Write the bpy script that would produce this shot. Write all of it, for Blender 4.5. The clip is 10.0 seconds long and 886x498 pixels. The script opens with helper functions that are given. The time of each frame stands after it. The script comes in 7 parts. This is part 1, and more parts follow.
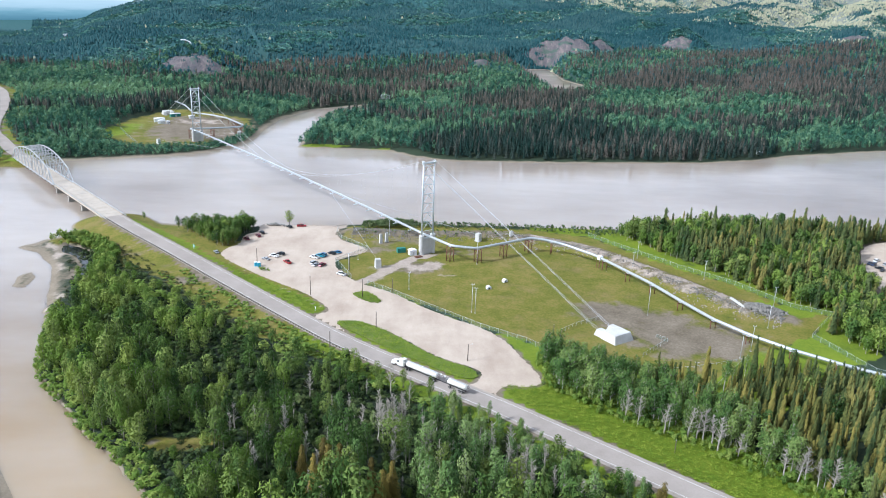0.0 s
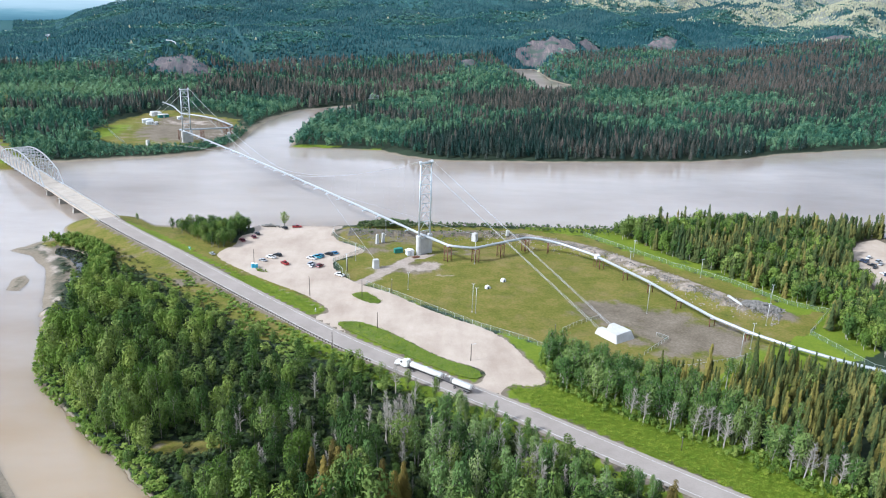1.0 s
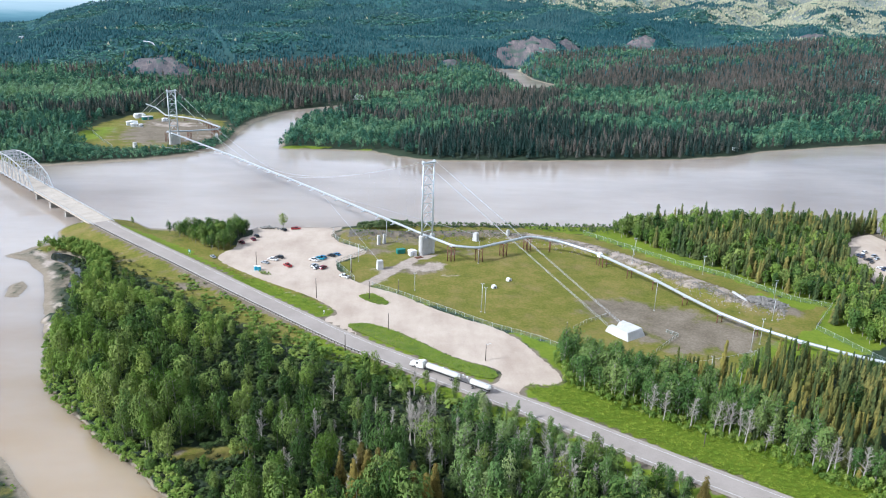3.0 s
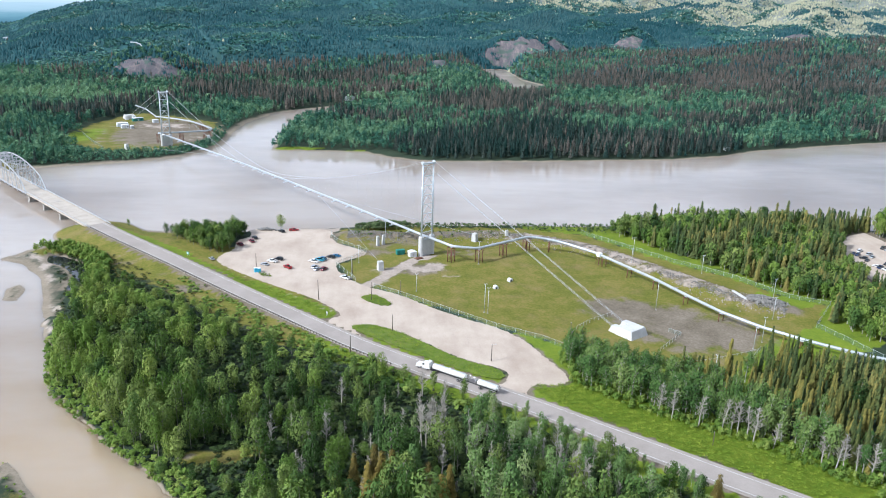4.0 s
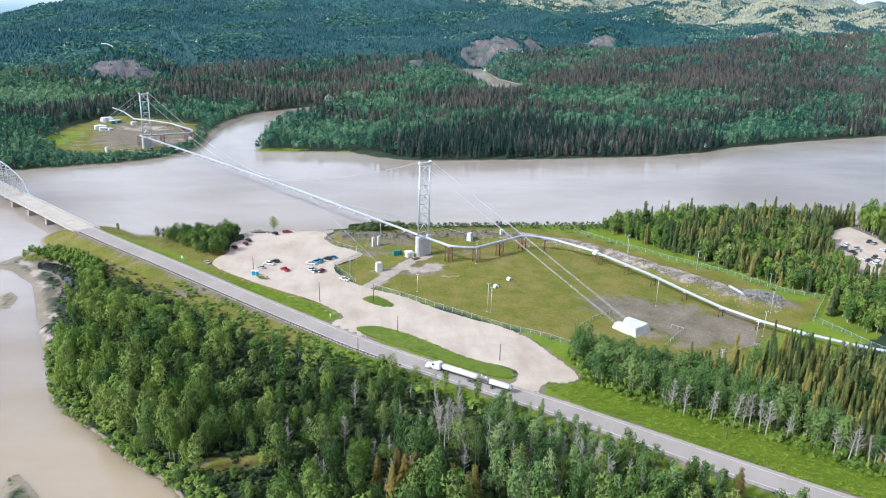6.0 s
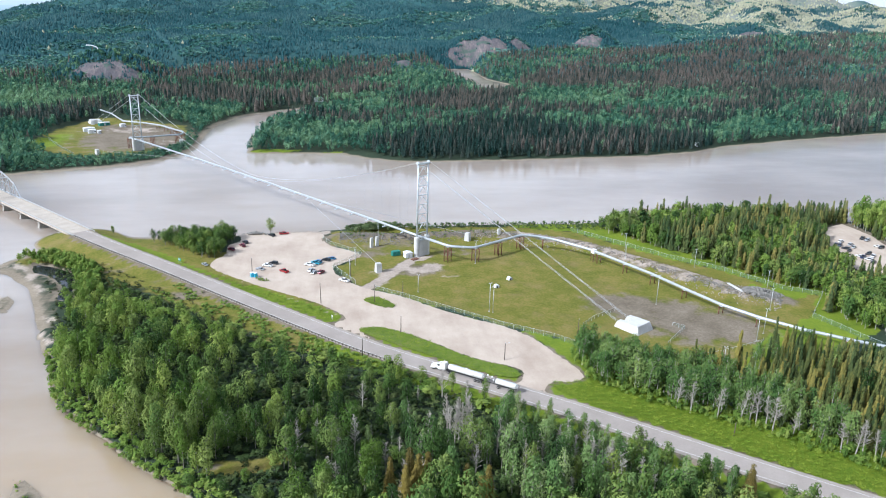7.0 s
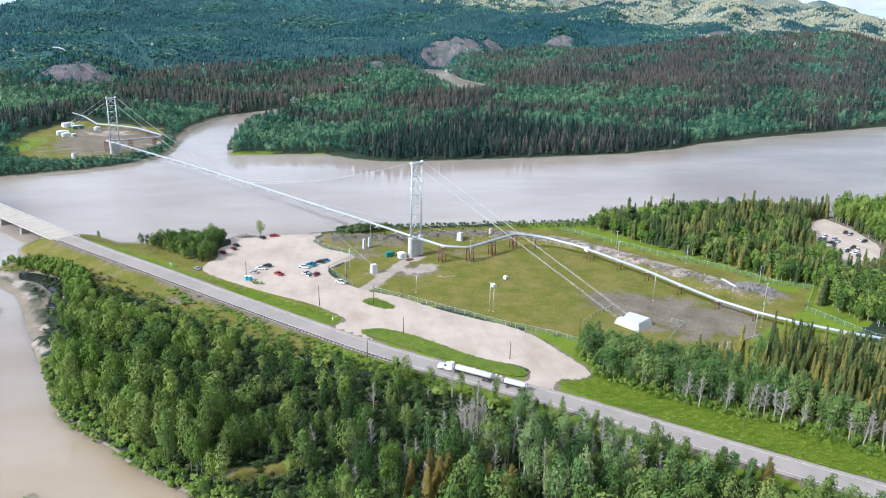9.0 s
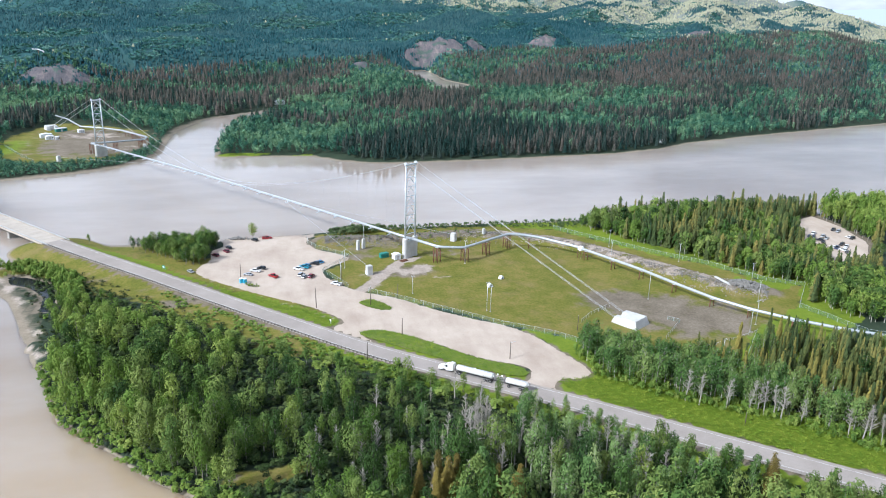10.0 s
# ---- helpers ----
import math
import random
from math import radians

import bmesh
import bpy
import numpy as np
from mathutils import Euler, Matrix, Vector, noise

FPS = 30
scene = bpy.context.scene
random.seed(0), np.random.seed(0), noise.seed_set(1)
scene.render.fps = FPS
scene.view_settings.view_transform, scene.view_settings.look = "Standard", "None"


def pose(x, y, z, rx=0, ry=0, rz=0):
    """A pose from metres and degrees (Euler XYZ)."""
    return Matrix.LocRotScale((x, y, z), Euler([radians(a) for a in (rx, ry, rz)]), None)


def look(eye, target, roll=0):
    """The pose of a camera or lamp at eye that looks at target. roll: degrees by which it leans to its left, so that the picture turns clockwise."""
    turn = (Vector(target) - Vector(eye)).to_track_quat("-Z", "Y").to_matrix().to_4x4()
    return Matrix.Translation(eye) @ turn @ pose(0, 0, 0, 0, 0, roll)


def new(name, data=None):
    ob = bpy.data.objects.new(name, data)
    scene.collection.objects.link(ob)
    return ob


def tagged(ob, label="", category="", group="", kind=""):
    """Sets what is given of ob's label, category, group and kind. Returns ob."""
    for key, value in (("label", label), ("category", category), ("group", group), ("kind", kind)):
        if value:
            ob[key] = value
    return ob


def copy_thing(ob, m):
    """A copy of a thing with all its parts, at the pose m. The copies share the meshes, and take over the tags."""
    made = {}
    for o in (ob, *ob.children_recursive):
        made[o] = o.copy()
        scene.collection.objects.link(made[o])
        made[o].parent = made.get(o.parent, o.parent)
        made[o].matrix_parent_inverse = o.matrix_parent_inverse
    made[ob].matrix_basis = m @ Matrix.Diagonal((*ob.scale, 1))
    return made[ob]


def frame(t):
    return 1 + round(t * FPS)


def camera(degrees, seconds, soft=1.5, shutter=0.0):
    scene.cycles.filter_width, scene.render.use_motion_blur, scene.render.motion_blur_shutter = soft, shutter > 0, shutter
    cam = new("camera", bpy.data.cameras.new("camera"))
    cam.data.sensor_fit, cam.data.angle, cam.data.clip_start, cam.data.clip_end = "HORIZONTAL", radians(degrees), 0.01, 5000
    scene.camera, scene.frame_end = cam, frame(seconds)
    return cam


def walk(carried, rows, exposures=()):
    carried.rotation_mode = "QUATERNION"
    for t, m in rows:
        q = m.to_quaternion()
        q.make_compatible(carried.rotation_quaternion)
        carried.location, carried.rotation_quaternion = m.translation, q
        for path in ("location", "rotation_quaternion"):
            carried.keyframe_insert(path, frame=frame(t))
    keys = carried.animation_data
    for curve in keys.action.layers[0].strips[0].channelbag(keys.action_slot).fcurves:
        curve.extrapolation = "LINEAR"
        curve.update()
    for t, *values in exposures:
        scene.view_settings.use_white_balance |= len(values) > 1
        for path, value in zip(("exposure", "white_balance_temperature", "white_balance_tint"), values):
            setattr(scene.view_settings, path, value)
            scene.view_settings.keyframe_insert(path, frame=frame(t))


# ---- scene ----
cam = camera(59.3, 10.0, 1.05)
PATH = [
    (0, (-2.272, -0.774, 141.11), (-2.227, 1.122, 140.474), 2.0),
    (0.5, (-6.087, -0.517, 141.065), (-6.02, 1.378, 140.429), 2.0),
    (1, (-9.5, -0.229, 140.708), (-9.415, 1.665, 140.074), 2.0),
    (1.5, (-13.342, 0.371, 140.461), (-13.243, 2.266, 139.827), 2.0),
    (2, (-17.005, 0.736, 140.447), (-16.891, 2.63, 139.813), 2.0),
    (2.5, (-20.602, 1.405, 139.994), (-20.472, 3.298, 139.361), 1.9),
    (4, (-32.118, 2.946, 139.263), (-31.935, 4.836, 138.634), 1.9),
    (4.5, (-35.583, 3.398, 139.162), (-35.382, 5.285, 138.533), 1.8),
    (5, (-39.01, 3.972, 138.931), (-38.792, 5.858, 138.303), 1.8),
    (5.5, (-42.552, 4.538, 138.836), (-42.315, 6.422, 138.208), 1.8),
    (7, (-53.39, 6.777, 138.116), (-53.097, 8.654, 137.491), 1.6),
    (7.5, (-56.8, 7.454, 137.817), (-56.489, 9.329, 137.193), 1.6),
    (8, (-60.144, 8.339, 137.528), (-59.815, 10.211, 136.905), 1.6),
    (8.5, (-63.576, 9.324, 137.214), (-63.226, 11.193, 136.591), 1.5),
    (9, (-67.011, 10.212, 136.993), (-66.639, 12.076, 136.372), 1.5),
    (9.5, (-70.544, 11.146, 136.856), (-70.149, 13.006, 136.236), 1.5),
    (10, (-73.767, 11.852, 136.777), (-73.349, 13.708, 136.158), 1.4),
]
walk(cam, [(t, look(eye, target, roll)) for t, eye, target, roll in PATH], [(0, 0.27, 5600, 10), (10, 0.27, 5600, 10)])

# ---- light ----
SUN_EL, SUN_AZ = 38.0, 250.0          # degrees; azimuth clockwise from +y
TO_SUN = Vector((math.sin(radians(SUN_AZ)) * math.cos(radians(SUN_EL)), math.cos(radians(SUN_AZ)) * math.cos(radians(SUN_EL)), math.sin(radians(SUN_EL))))
world = bpy.data.worlds.new("world")
scene.world = world
world.use_nodes = True
wn, wl = world.node_tree.nodes, world.node_tree.links
wn.clear()
sky = wn.new("ShaderNodeTexSky")
sky.sky_type, sky.sun_disc = "NISHITA", False
sky.sun_elevation, sky.sun_rotation = radians(SUN_EL), radians(SUN_AZ)
sky.air_density, sky.dust_density, sky.ozone_density = 1.0, 1.6, 1.2
cloud_co = wn.new("ShaderNodeTexCoord")
cloud_map = wn.new("ShaderNodeMapping")
cloud_map.inputs["Scale"].default_value = (1.0, 1.0, 3.2)
cloud_noise = wn.new("ShaderNodeTexNoise")
cloud_noise.inputs["Scale"].default_value, cloud_noise.inputs["Detail"].default_value = 2.6, 7.0
cloud_ramp = wn.new("ShaderNodeValToRGB")
cloud_ramp.color_ramp.elements[0].position, cloud_ramp.color_ramp.elements[1].position = 0.42, 0.6
cloud_mix = wn.new("ShaderNodeMixRGB")
cloud_mix.inputs[2].default_value = (15.5, 16.3, 17.6, 1)
back = wn.new("ShaderNodeBackground")
back.inputs["Strength"].default_value = 0.07
w_out = wn.new("ShaderNodeOutputWorld")
wl.new(cloud_co.outputs["Generated"], cloud_map.inputs["Vector"])
wl.new(cloud_map.outputs[0], cloud_noise.inputs["Vector"])
wl.new(cloud_noise.outputs[0], cloud_ramp.inputs[0])
wl.new(cloud_ramp.outputs[0], cloud_mix.inputs[0])
wl.new(sky.outputs[0], cloud_mix.inputs[1])
wl.new(cloud_mix.outputs[0], back.inputs["Color"])
wl.new(back.outputs[0], w_out.inputs["Surface"])
sun = new("sun", bpy.data.lights.new("sun", "SUN"))
sun.data.energy, sun.data.angle, sun.data.color = 5.0, radians(8), (1.0, 0.97, 0.92)
sun.matrix_world = look(TO_SUN * 900, (0, 0, 0))

# ---- materials ----


def principled(name):
    m = bpy.data.materials.new(name)
    m.use_nodes = True
    return m, m.node_tree.nodes, m.node_tree.links, m.node_tree.nodes["Principled BSDF"]


def noise_node(n, l, scale, detail=5.0, rough=0.55, vec=None, stretch=None):
    t = n.new("ShaderNodeTexNoise")
    t.inputs["Scale"].default_value, t.inputs["Detail"].default_value, t.inputs["Roughness"].default_value = scale, detail, rough
    if vec is not None:
        if stretch:
            mp = n.new("ShaderNodeMapping")
            mp.inputs["Scale"].default_value = stretch
            l.new(vec, mp.inputs["Vector"])
            vec = mp.outputs[0]
        l.new(vec, t.inputs["Vector"])
    return t.outputs[0]


def ramp(n, l, fac, stops):
    r = n.new("ShaderNodeValToRGB")
    e = r.color_ramp.elements
    while len(e) < len(stops):
        e.new(0.5)
    for k, (p, c) in enumerate(stops):
        e[k].position, e[k].color = p, (*c, 1) if len(c) == 3 else c
    l.new(fac, r.inputs[0])
    return r.outputs[0]


def step01(n, l, fac, a, b):
    r = n.new("ShaderNodeMapRange")
    r.interpolation_type = "SMOOTHSTEP"
    r.inputs[1].default_value, r.inputs[2].default_value = a, b
    l.new(fac, r.inputs[0])
    return r.outputs[0]


def mixc(n, l, fac, a, b, mode="MIX"):
    m = n.new("ShaderNodeMixRGB")
    m.blend_type = mode
    for k, v in ((0, fac), (1, a), (2, b)):
        if isinstance(v, (int, float)):
            m.inputs[k].default_value = v
        elif isinstance(v, tuple):
            m.inputs[k].default_value = (*v, 1)
        else:
            l.new(v, m.inputs[k])
    return m.outputs[0]


def calc(n, l, op, a, b=0.0):
    m = n.new("ShaderNodeMath")
    m.operation = op
    for k, v in ((0, a), (1, b)):
        if isinstance(v, (int, float)):
            m.inputs[k].default_value = v
        else:
            l.new(v, m.inputs[k])
    return m.outputs[0]


def bump(n, l, bsdf, height, strength, dist):
    b = n.new("ShaderNodeBump")
    b.inputs["Strength"].default_value, b.inputs["Distance"].default_value = strength, dist
    l.new(height, b.inputs["Height"])
    l.new(b.outputs[0], bsdf.inputs["Normal"])


def surface(name, c1, c2, scale=0.8, rough=0.7, metal=0.0, fine=8.0, relief=0.02, dirt=None, local=False):
    """A worn surface: two colours blended by coarse and fine grain, with stains of a third."""
    m, n, l, b = principled(name)
    g = n.new("ShaderNodeTexCoord").outputs["Object"] if local else n.new("ShaderNodeNewGeometry").outputs["Position"]
    a = noise_node(n, l, scale, 6, 0.6, g)
    f = noise_node(n, l, fine, 4, 0.6, g)
    k = calc(n, l, "ADD", calc(n, l, "MULTIPLY", a, 0.65), calc(n, l, "MULTIPLY", f, 0.35))
    col = ramp(n, l, k, [(0.36, c1), (0.64, c2)])
    if dirt:
        d = step01(n, l, noise_node(n, l, scale * 0.37, 7, 0.65, g, (1, 1, 0.3)), 0.55, 0.72)
        col = mixc(n, l, calc(n, l, "MULTIPLY", d, 0.6), col, dirt)
    l.new(col, b.inputs["Base Color"])
    l.new(calc(n, l, "ADD", calc(n, l, "MULTIPLY", f, 0.2), rough - 0.1), b.inputs["Roughness"])
    b.inputs["Metallic"].default_value = metal
    if relief:
        bump(n, l, b, f, 0.5, relief)
    return m


def leafage(name, dark, mid, light, stuff, far=False, through_light=0.22, twig=0.0):
    """Leaves or needles: tone by tree, by leaf clump and by patch of the wood."""
    m, n, l, b = principled(name)
    isle = n.new("ShaderNodeNewGeometry")
    patch = noise_node(n, l, 0.02 if not far else 0.006, 5, 0.6, isle.outputs["Position"])
    if stuff:
        at = n.new("ShaderNodeAttribute")
        at.attribute_name = "tone"
        tree = at.outputs["Fac"]
    else:
        tree = n.new("ShaderNodeObjectInfo").outputs["Random"]
    k = calc(n, l, "MULTIPLY", tree, 0.68)
    k = calc(n, l, "ADD", k, calc(n, l, "MULTIPLY", isle.outputs["Random Per Island"], 0.24))
    k = calc(n, l, "ADD", k, calc(n, l, "MULTIPLY", patch, 0.4))
    fine = noise_node(n, l, twig, 2, 0.6, isle.outputs["Position"]) if twig else None
    if twig:
        k = calc(n, l, "ADD", k, calc(n, l, "MULTIPLY", calc(n, l, "SUBTRACT", fine, 0.5), 0.7))
    col = ramp(n, l, calc(n, l, "MULTIPLY", k, 0.8), [(0.16, dark), (0.5, mid), (0.88, light)])
    l.new(col, b.inputs["Base Color"])
    b.inputs["Roughness"].default_value = 0.75
    b.inputs["Specular IOR Level"].default_value = 0.15
    tr = n.new("ShaderNodeBsdfTranslucent")
    l.new(mixc(n, l, 1.0, col, (1.0, 1.05, 0.55), "MULTIPLY"), tr.inputs["Color"])
    mx = n.new("ShaderNodeMixShader")
    mx.inputs[0].default_value = through_light
    l.new(b.outputs[0], mx.inputs[1])
    l.new(tr.outputs[0], mx.inputs[2])
    out = mx.outputs[0]
    if twig:                                    # gaps between the small leaves of a clump
        gap = n.new("ShaderNodeMixShader")
        l.new(step01(n, l, noise_node(n, l, twig * 1.25, 1, 0.5, isle.outputs["Position"]), 0.44, 0.5), gap.inputs[0])
        l.new(n.new("ShaderNodeBsdfTransparent").outputs[0], gap.inputs[1])
        l.new(out, gap.inputs[2])
        out = gap.outputs[0]
    l.new(out, n["Material Output"].inputs["Surface"])
    return m


def ground_material():
    m, n, l, b = principled("ground_cover")
    pos = n.new("ShaderNodeNewGeometry").outputs["Position"]

    def attr(name):
        a = n.new("ShaderNodeAttribute")
        a.attribute_name = name
        return a.outputs["Fac"]
    med, fin = (noise_node(n, l, s, 6, 0.62, pos) for s in (0.09, 0.9))
    mixn = calc(n, l, "ADD", calc(n, l, "MULTIPLY", med, 0.52), calc(n, l, "MULTIPLY", fin, 0.48))
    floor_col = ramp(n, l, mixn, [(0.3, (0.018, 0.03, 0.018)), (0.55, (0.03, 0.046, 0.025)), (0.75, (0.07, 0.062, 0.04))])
    lawn_col = ramp(n, l, mixn, [(0.34, (0.078, 0.1, 0.01)), (0.48, (0.134, 0.132, 0.02)), (0.62, (0.2, 0.162, 0.045))])
    dry_col = ramp(n, l, mixn, [(0.34, (0.14, 0.112, 0.034)), (0.62, (0.22, 0.172, 0.07))])
    lawn_col = mixc(n, l, step01(n, l, noise_node(n, l, 0.028, 6, 0.7, pos), 0.5, 0.7), lawn_col, dry_col)
    lush = ramp(n, l, mixn, [(0.34, (0.092, 0.146, 0.01)), (0.66, (0.175, 0.22, 0.018))])
    bare_col = ramp(n, l, mixn, [(0.34, (0.112, 0.09, 0.06)), (0.5, (0.166, 0.136, 0.097)), (0.66, (0.24, 0.2, 0.15))])
    mud_col = ramp(n, l, mixn, [(0.3, (0.17, 0.14, 0.1)), (0.7, (0.3, 0.25, 0.185))])
    jit = calc(n, l, "MULTIPLY", calc(n, l, "SUBTRACT", med, 0.5), 1.5)

    def mask(name, lo=0.35, hi=0.65):
        return step01(n, l, calc(n, l, "ADD", attr(name), jit), lo, hi)
    # distance haze over the hills, put into the ground colour as blue-green
    hill_haze_col = ramp(n, l, mixn, [(0.34, (0.02, 0.074, 0.08)), (0.66, (0.04, 0.106, 0.102))])
    # scrub mask: sunlight on the upper slope, put in as a pale colour
    sunlit_col = ramp(n, l, mixn, [(0.34, (0.14, 0.17, 0.14)), (0.66, (0.27, 0.27, 0.22))])
    floor_col = mixc(n, l, attr("hill"), floor_col, mixc(n, l, attr("scrub"), hill_haze_col, sunlit_col))
    col = mixc(n, l, mask("lawn"), floor_col, lawn_col)
    col = mixc(n, l, mask("lush"), col, lush)
    col = mixc(n, l, mask("bare", 0.42, 0.75), col, bare_col)
    pale_col = ramp(n, l, mixn, [(0.34, (0.24, 0.195, 0.155)), (0.5, (0.34, 0.283, 0.232)), (0.66, (0.43, 0.365, 0.305))])
    col = mixc(n, l, mask("pale"), col, pale_col)
    sep = n.new("ShaderNodeSeparateXYZ")
    l.new(pos, sep.inputs[0])
    h = calc(n, l, "ADD", sep.outputs["Z"], calc(n, l, "MULTIPLY", jit, 0.8))
    shore = n.new("ShaderNodeMapRange")
    shore.inputs[1].default_value, shore.inputs[2].default_value = -3.55, -4.0
    l.new(h, shore.inputs[0])
    col = mixc(n, l, shore.outputs[0], col, mud_col)
    l.new(col, b.inputs["Base Color"])
    b.inputs["Roughness"].default_value = 0.9
    b.inputs["Specular IOR Level"].default_value = 0.2
    bump(n, l, b, mixn, 0.8, 0.35)
    return m


def water_material():
    m, n, l, b = principled("silty_water")
    pos = n.new("ShaderNodeNewGeometry").outputs["Position"]
    a = noise_node(n, l, 0.006, 5, 0.6, pos, (1, 2.2, 1))
    f = noise_node(n, l, 0.35, 4, 0.6, pos, (1, 1.8, 1))
    f2 = noise_node(n, l, 1.6, 3, 0.5, pos)
    where = n.new("ShaderNodeSeparateXYZ")
    l.new(pos, where.inputs[0])
    slack = step01(n, l, calc(n, l, "ADD", where.outputs["Y"], calc(n, l, "MULTIPLY", a, 160)), 430, 250)
    open_col = ramp(n, l, a, [(0.35, (0.335, 0.28, 0.23)), (0.65, (0.415, 0.36, 0.307))])
    slough_col = ramp(n, l, a, [(0.35, (0.34, 0.25, 0.15)), (0.65, (0.39, 0.3, 0.2))])
    l.new(mixc(n, l, slack, open_col, slough_col), b.inputs["Base Color"])
    l.new(ramp(n, l, a, [(0.4, (0.07, 0.07, 0.07)), (0.62, (0.17, 0.17, 0.17))]), b.inputs["Roughness"])
    b.inputs["IOR"].default_value = 1.55
    b.inputs["Subsurface Weight"].default_value, b.inputs["Subsurface Scale"].default_value = 1.0, 14.0
    b.inputs["Subsurface Radius"].default_value = (1.0, 0.9, 0.8)
    hgt = calc(n, l, "ADD", calc(n, l, "MULTIPLY", f, 0.7), calc(n, l, "MULTIPLY", f2, 0.3))
    calm = step01(n, l, noise_node(n, l, 0.012, 4, 0.6, pos, (1, 2.5, 1)), 0.42, 0.66)
    bump(n, l, b, calc(n, l, "MULTIPLY", hgt, calc(n, l, "ADD", calc(n, l, "MULTIPLY", calm, 0.8), 0.2)), 0.16, 0.2)
    return m


def gravel_material():
    m, n, l, b = principled("pale_gravel")
    pos = n.new("ShaderNodeNewGeometry").outputs["Position"]
    a, f, t = noise_node(n, l, 0.05, 6, 0.65, pos), noise_node(n, l, 1.4, 5, 0.7, pos), noise_node(n, l, 0.16, 5, 0.6, pos, (1, 0.25, 1))
    k = calc(n, l, "ADD", calc(n, l, "MULTIPLY", a, 0.5), calc(n, l, "ADD", calc(n, l, "MULTIPLY", f, 0.2), calc(n, l, "MULTIPLY", t, 0.3)))
    col = ramp(n, l, k, [(0.36, (0.345, 0.27, 0.208)), (0.5, (0.43, 0.35, 0.276)), (0.64, (0.505, 0.422, 0.342))])
    red = step01(n, l, noise_node(n, l, 0.035, 7, 0.7, pos), 0.56, 0.74)
    col = mixc(n, l, calc(n, l, "MULTIPLY", red, 0.55), col, (0.36, 0.25, 0.17))
    grit = step01(n, l, noise_node(n, l, 0.5, 6, 0.75, pos, (1, 0.5, 1)), 0.55, 0.75)
    l.new(mixc(n, l, calc(n, l, "MULTIPLY", grit, 0.35), col, (0.27, 0.24, 0.2)), b.inputs["Base Color"])
    b.inputs["Roughness"].default_value = 0.92
    bump(n, l, b, f, 0.5, 0.06)
    return m


def cliff_material():
    """Pinkish scree with streaks down the slope and patches of scrub."""
    m, n, l, b = principled("pale_scree")
    pos = n.new("ShaderNodeNewGeometry").outputs["Position"]
    a, f = noise_node(n, l, 0.06, 6, 0.65, pos, (1.6, 0.5, 0.3)), noise_node(n, l, 0.4, 5, 0.7, pos)
    k = calc(n, l, "ADD", calc(n, l, "MULTIPLY", a, 0.6), calc(n, l, "MULTIPLY", f, 0.4))
    col = ramp(n, l, k, [(0.36, (0.06, 0.058, 0.066)), (0.5, (0.108, 0.096, 0.1)), (0.64, (0.22, 0.172, 0.158))])
    green = step01(n, l, noise_node(n, l, 0.05, 6, 0.7, pos), 0.52, 0.6)
    l.new(mixc(n, l, calc(n, l, "MULTIPLY", green, 0.75), col, (0.045, 0.085, 0.062)), b.inputs["Base Color"])
    b.inputs["Roughness"].default_value = 0.95
    bump(n, l, b, f, 0.6, 1.2)
    return m


def asphalt_material():
    m, n, l, b = principled("worn_asphalt")
    pos = n.new("ShaderNodeNewGeometry").outputs["Position"]
    a, f = noise_node(n, l, 0.07, 6, 0.65, pos), noise_node(n, l, 2.0, 5, 0.7, pos)
    k = calc(n, l, "ADD", calc(n, l, "MULTIPLY", a, 0.6), calc(n, l, "MULTIPLY", f, 0.4))
    l.new(ramp(n, l, k, [(0.36, (0.25, 0.215, 0.184)), (0.64, (0.345, 0.3, 0.262))]), b.inputs["Base Color"])
    b.inputs["Roughness"].default_value = 0.85
    bump(n, l, b, f, 0.4, 0.03)
    return m


def mesh_wire_material():
    m, n, l, b = principled("chain_link_wire")
    b.inputs["Base Color"].default_value = (0.2, 0.32, 0.265, 1)
    b.inputs["Roughness"].default_value, b.inputs["Metallic"].default_value = 0.5, 0.3
    tp = n.new("ShaderNodeBsdfTransparent")
    mx = n.new("ShaderNodeMixShader")
    pos = n.new("ShaderNodeNewGeometry").outputs["Position"]
    wire = step01(n, l, noise_node(n, l, 6.0, 2, 0.5, pos), 0.52, 0.6)
    l.new(calc(n, l, "MULTIPLY", wire, 0.5), mx.inputs[0])
    l.new(tp.outputs[0], mx.inputs[1])
    l.new(b.outputs[0], mx.inputs[2])
    l.new(mx.outputs[0], n["Material Output"].inputs["Surface"])
    return m


def paint(name, c, rough=0.3, metal=0.0):
    m, n, l, b = principled(name)
    f = noise_node(n, l, 3.0, 4, 0.6, n.new("ShaderNodeTexCoord").outputs["Object"])
    l.new(ramp(n, l, f, [(0.35, tuple(v * 0.86 for v in c)), (0.65, c)]), b.inputs["Base Color"])
    l.new(calc(n, l, "ADD", calc(n, l, "MULTIPLY", f, 0.15), rough), b.inputs["Roughness"])
    b.inputs["Metallic"].default_value = metal
    return m


M_GROUND, M_WATER, M_GRAVEL, M_ASPHALT, M_WIRE = ground_material(), water_material(), gravel_material(), asphalt_material(), mesh_wire_material()
M_POND = surface("dark_pond_water", (0.012, 0.016, 0.018), (0.03, 0.032, 0.03), 0.1, 0.12, 0, 2.0, 0)
M_LINE = surface("faded_road_paint", (0.62, 0.61, 0.57), (0.74, 0.73, 0.7), 0.5, 0.8)
M_SHOULDER = surface("dusty_shoulder_gravel", (0.25, 0.215, 0.18), (0.36, 0.315, 0.265), 0.3, 0.9, 0, 3.0, 0.04, (0.2, 0.18, 0.12))
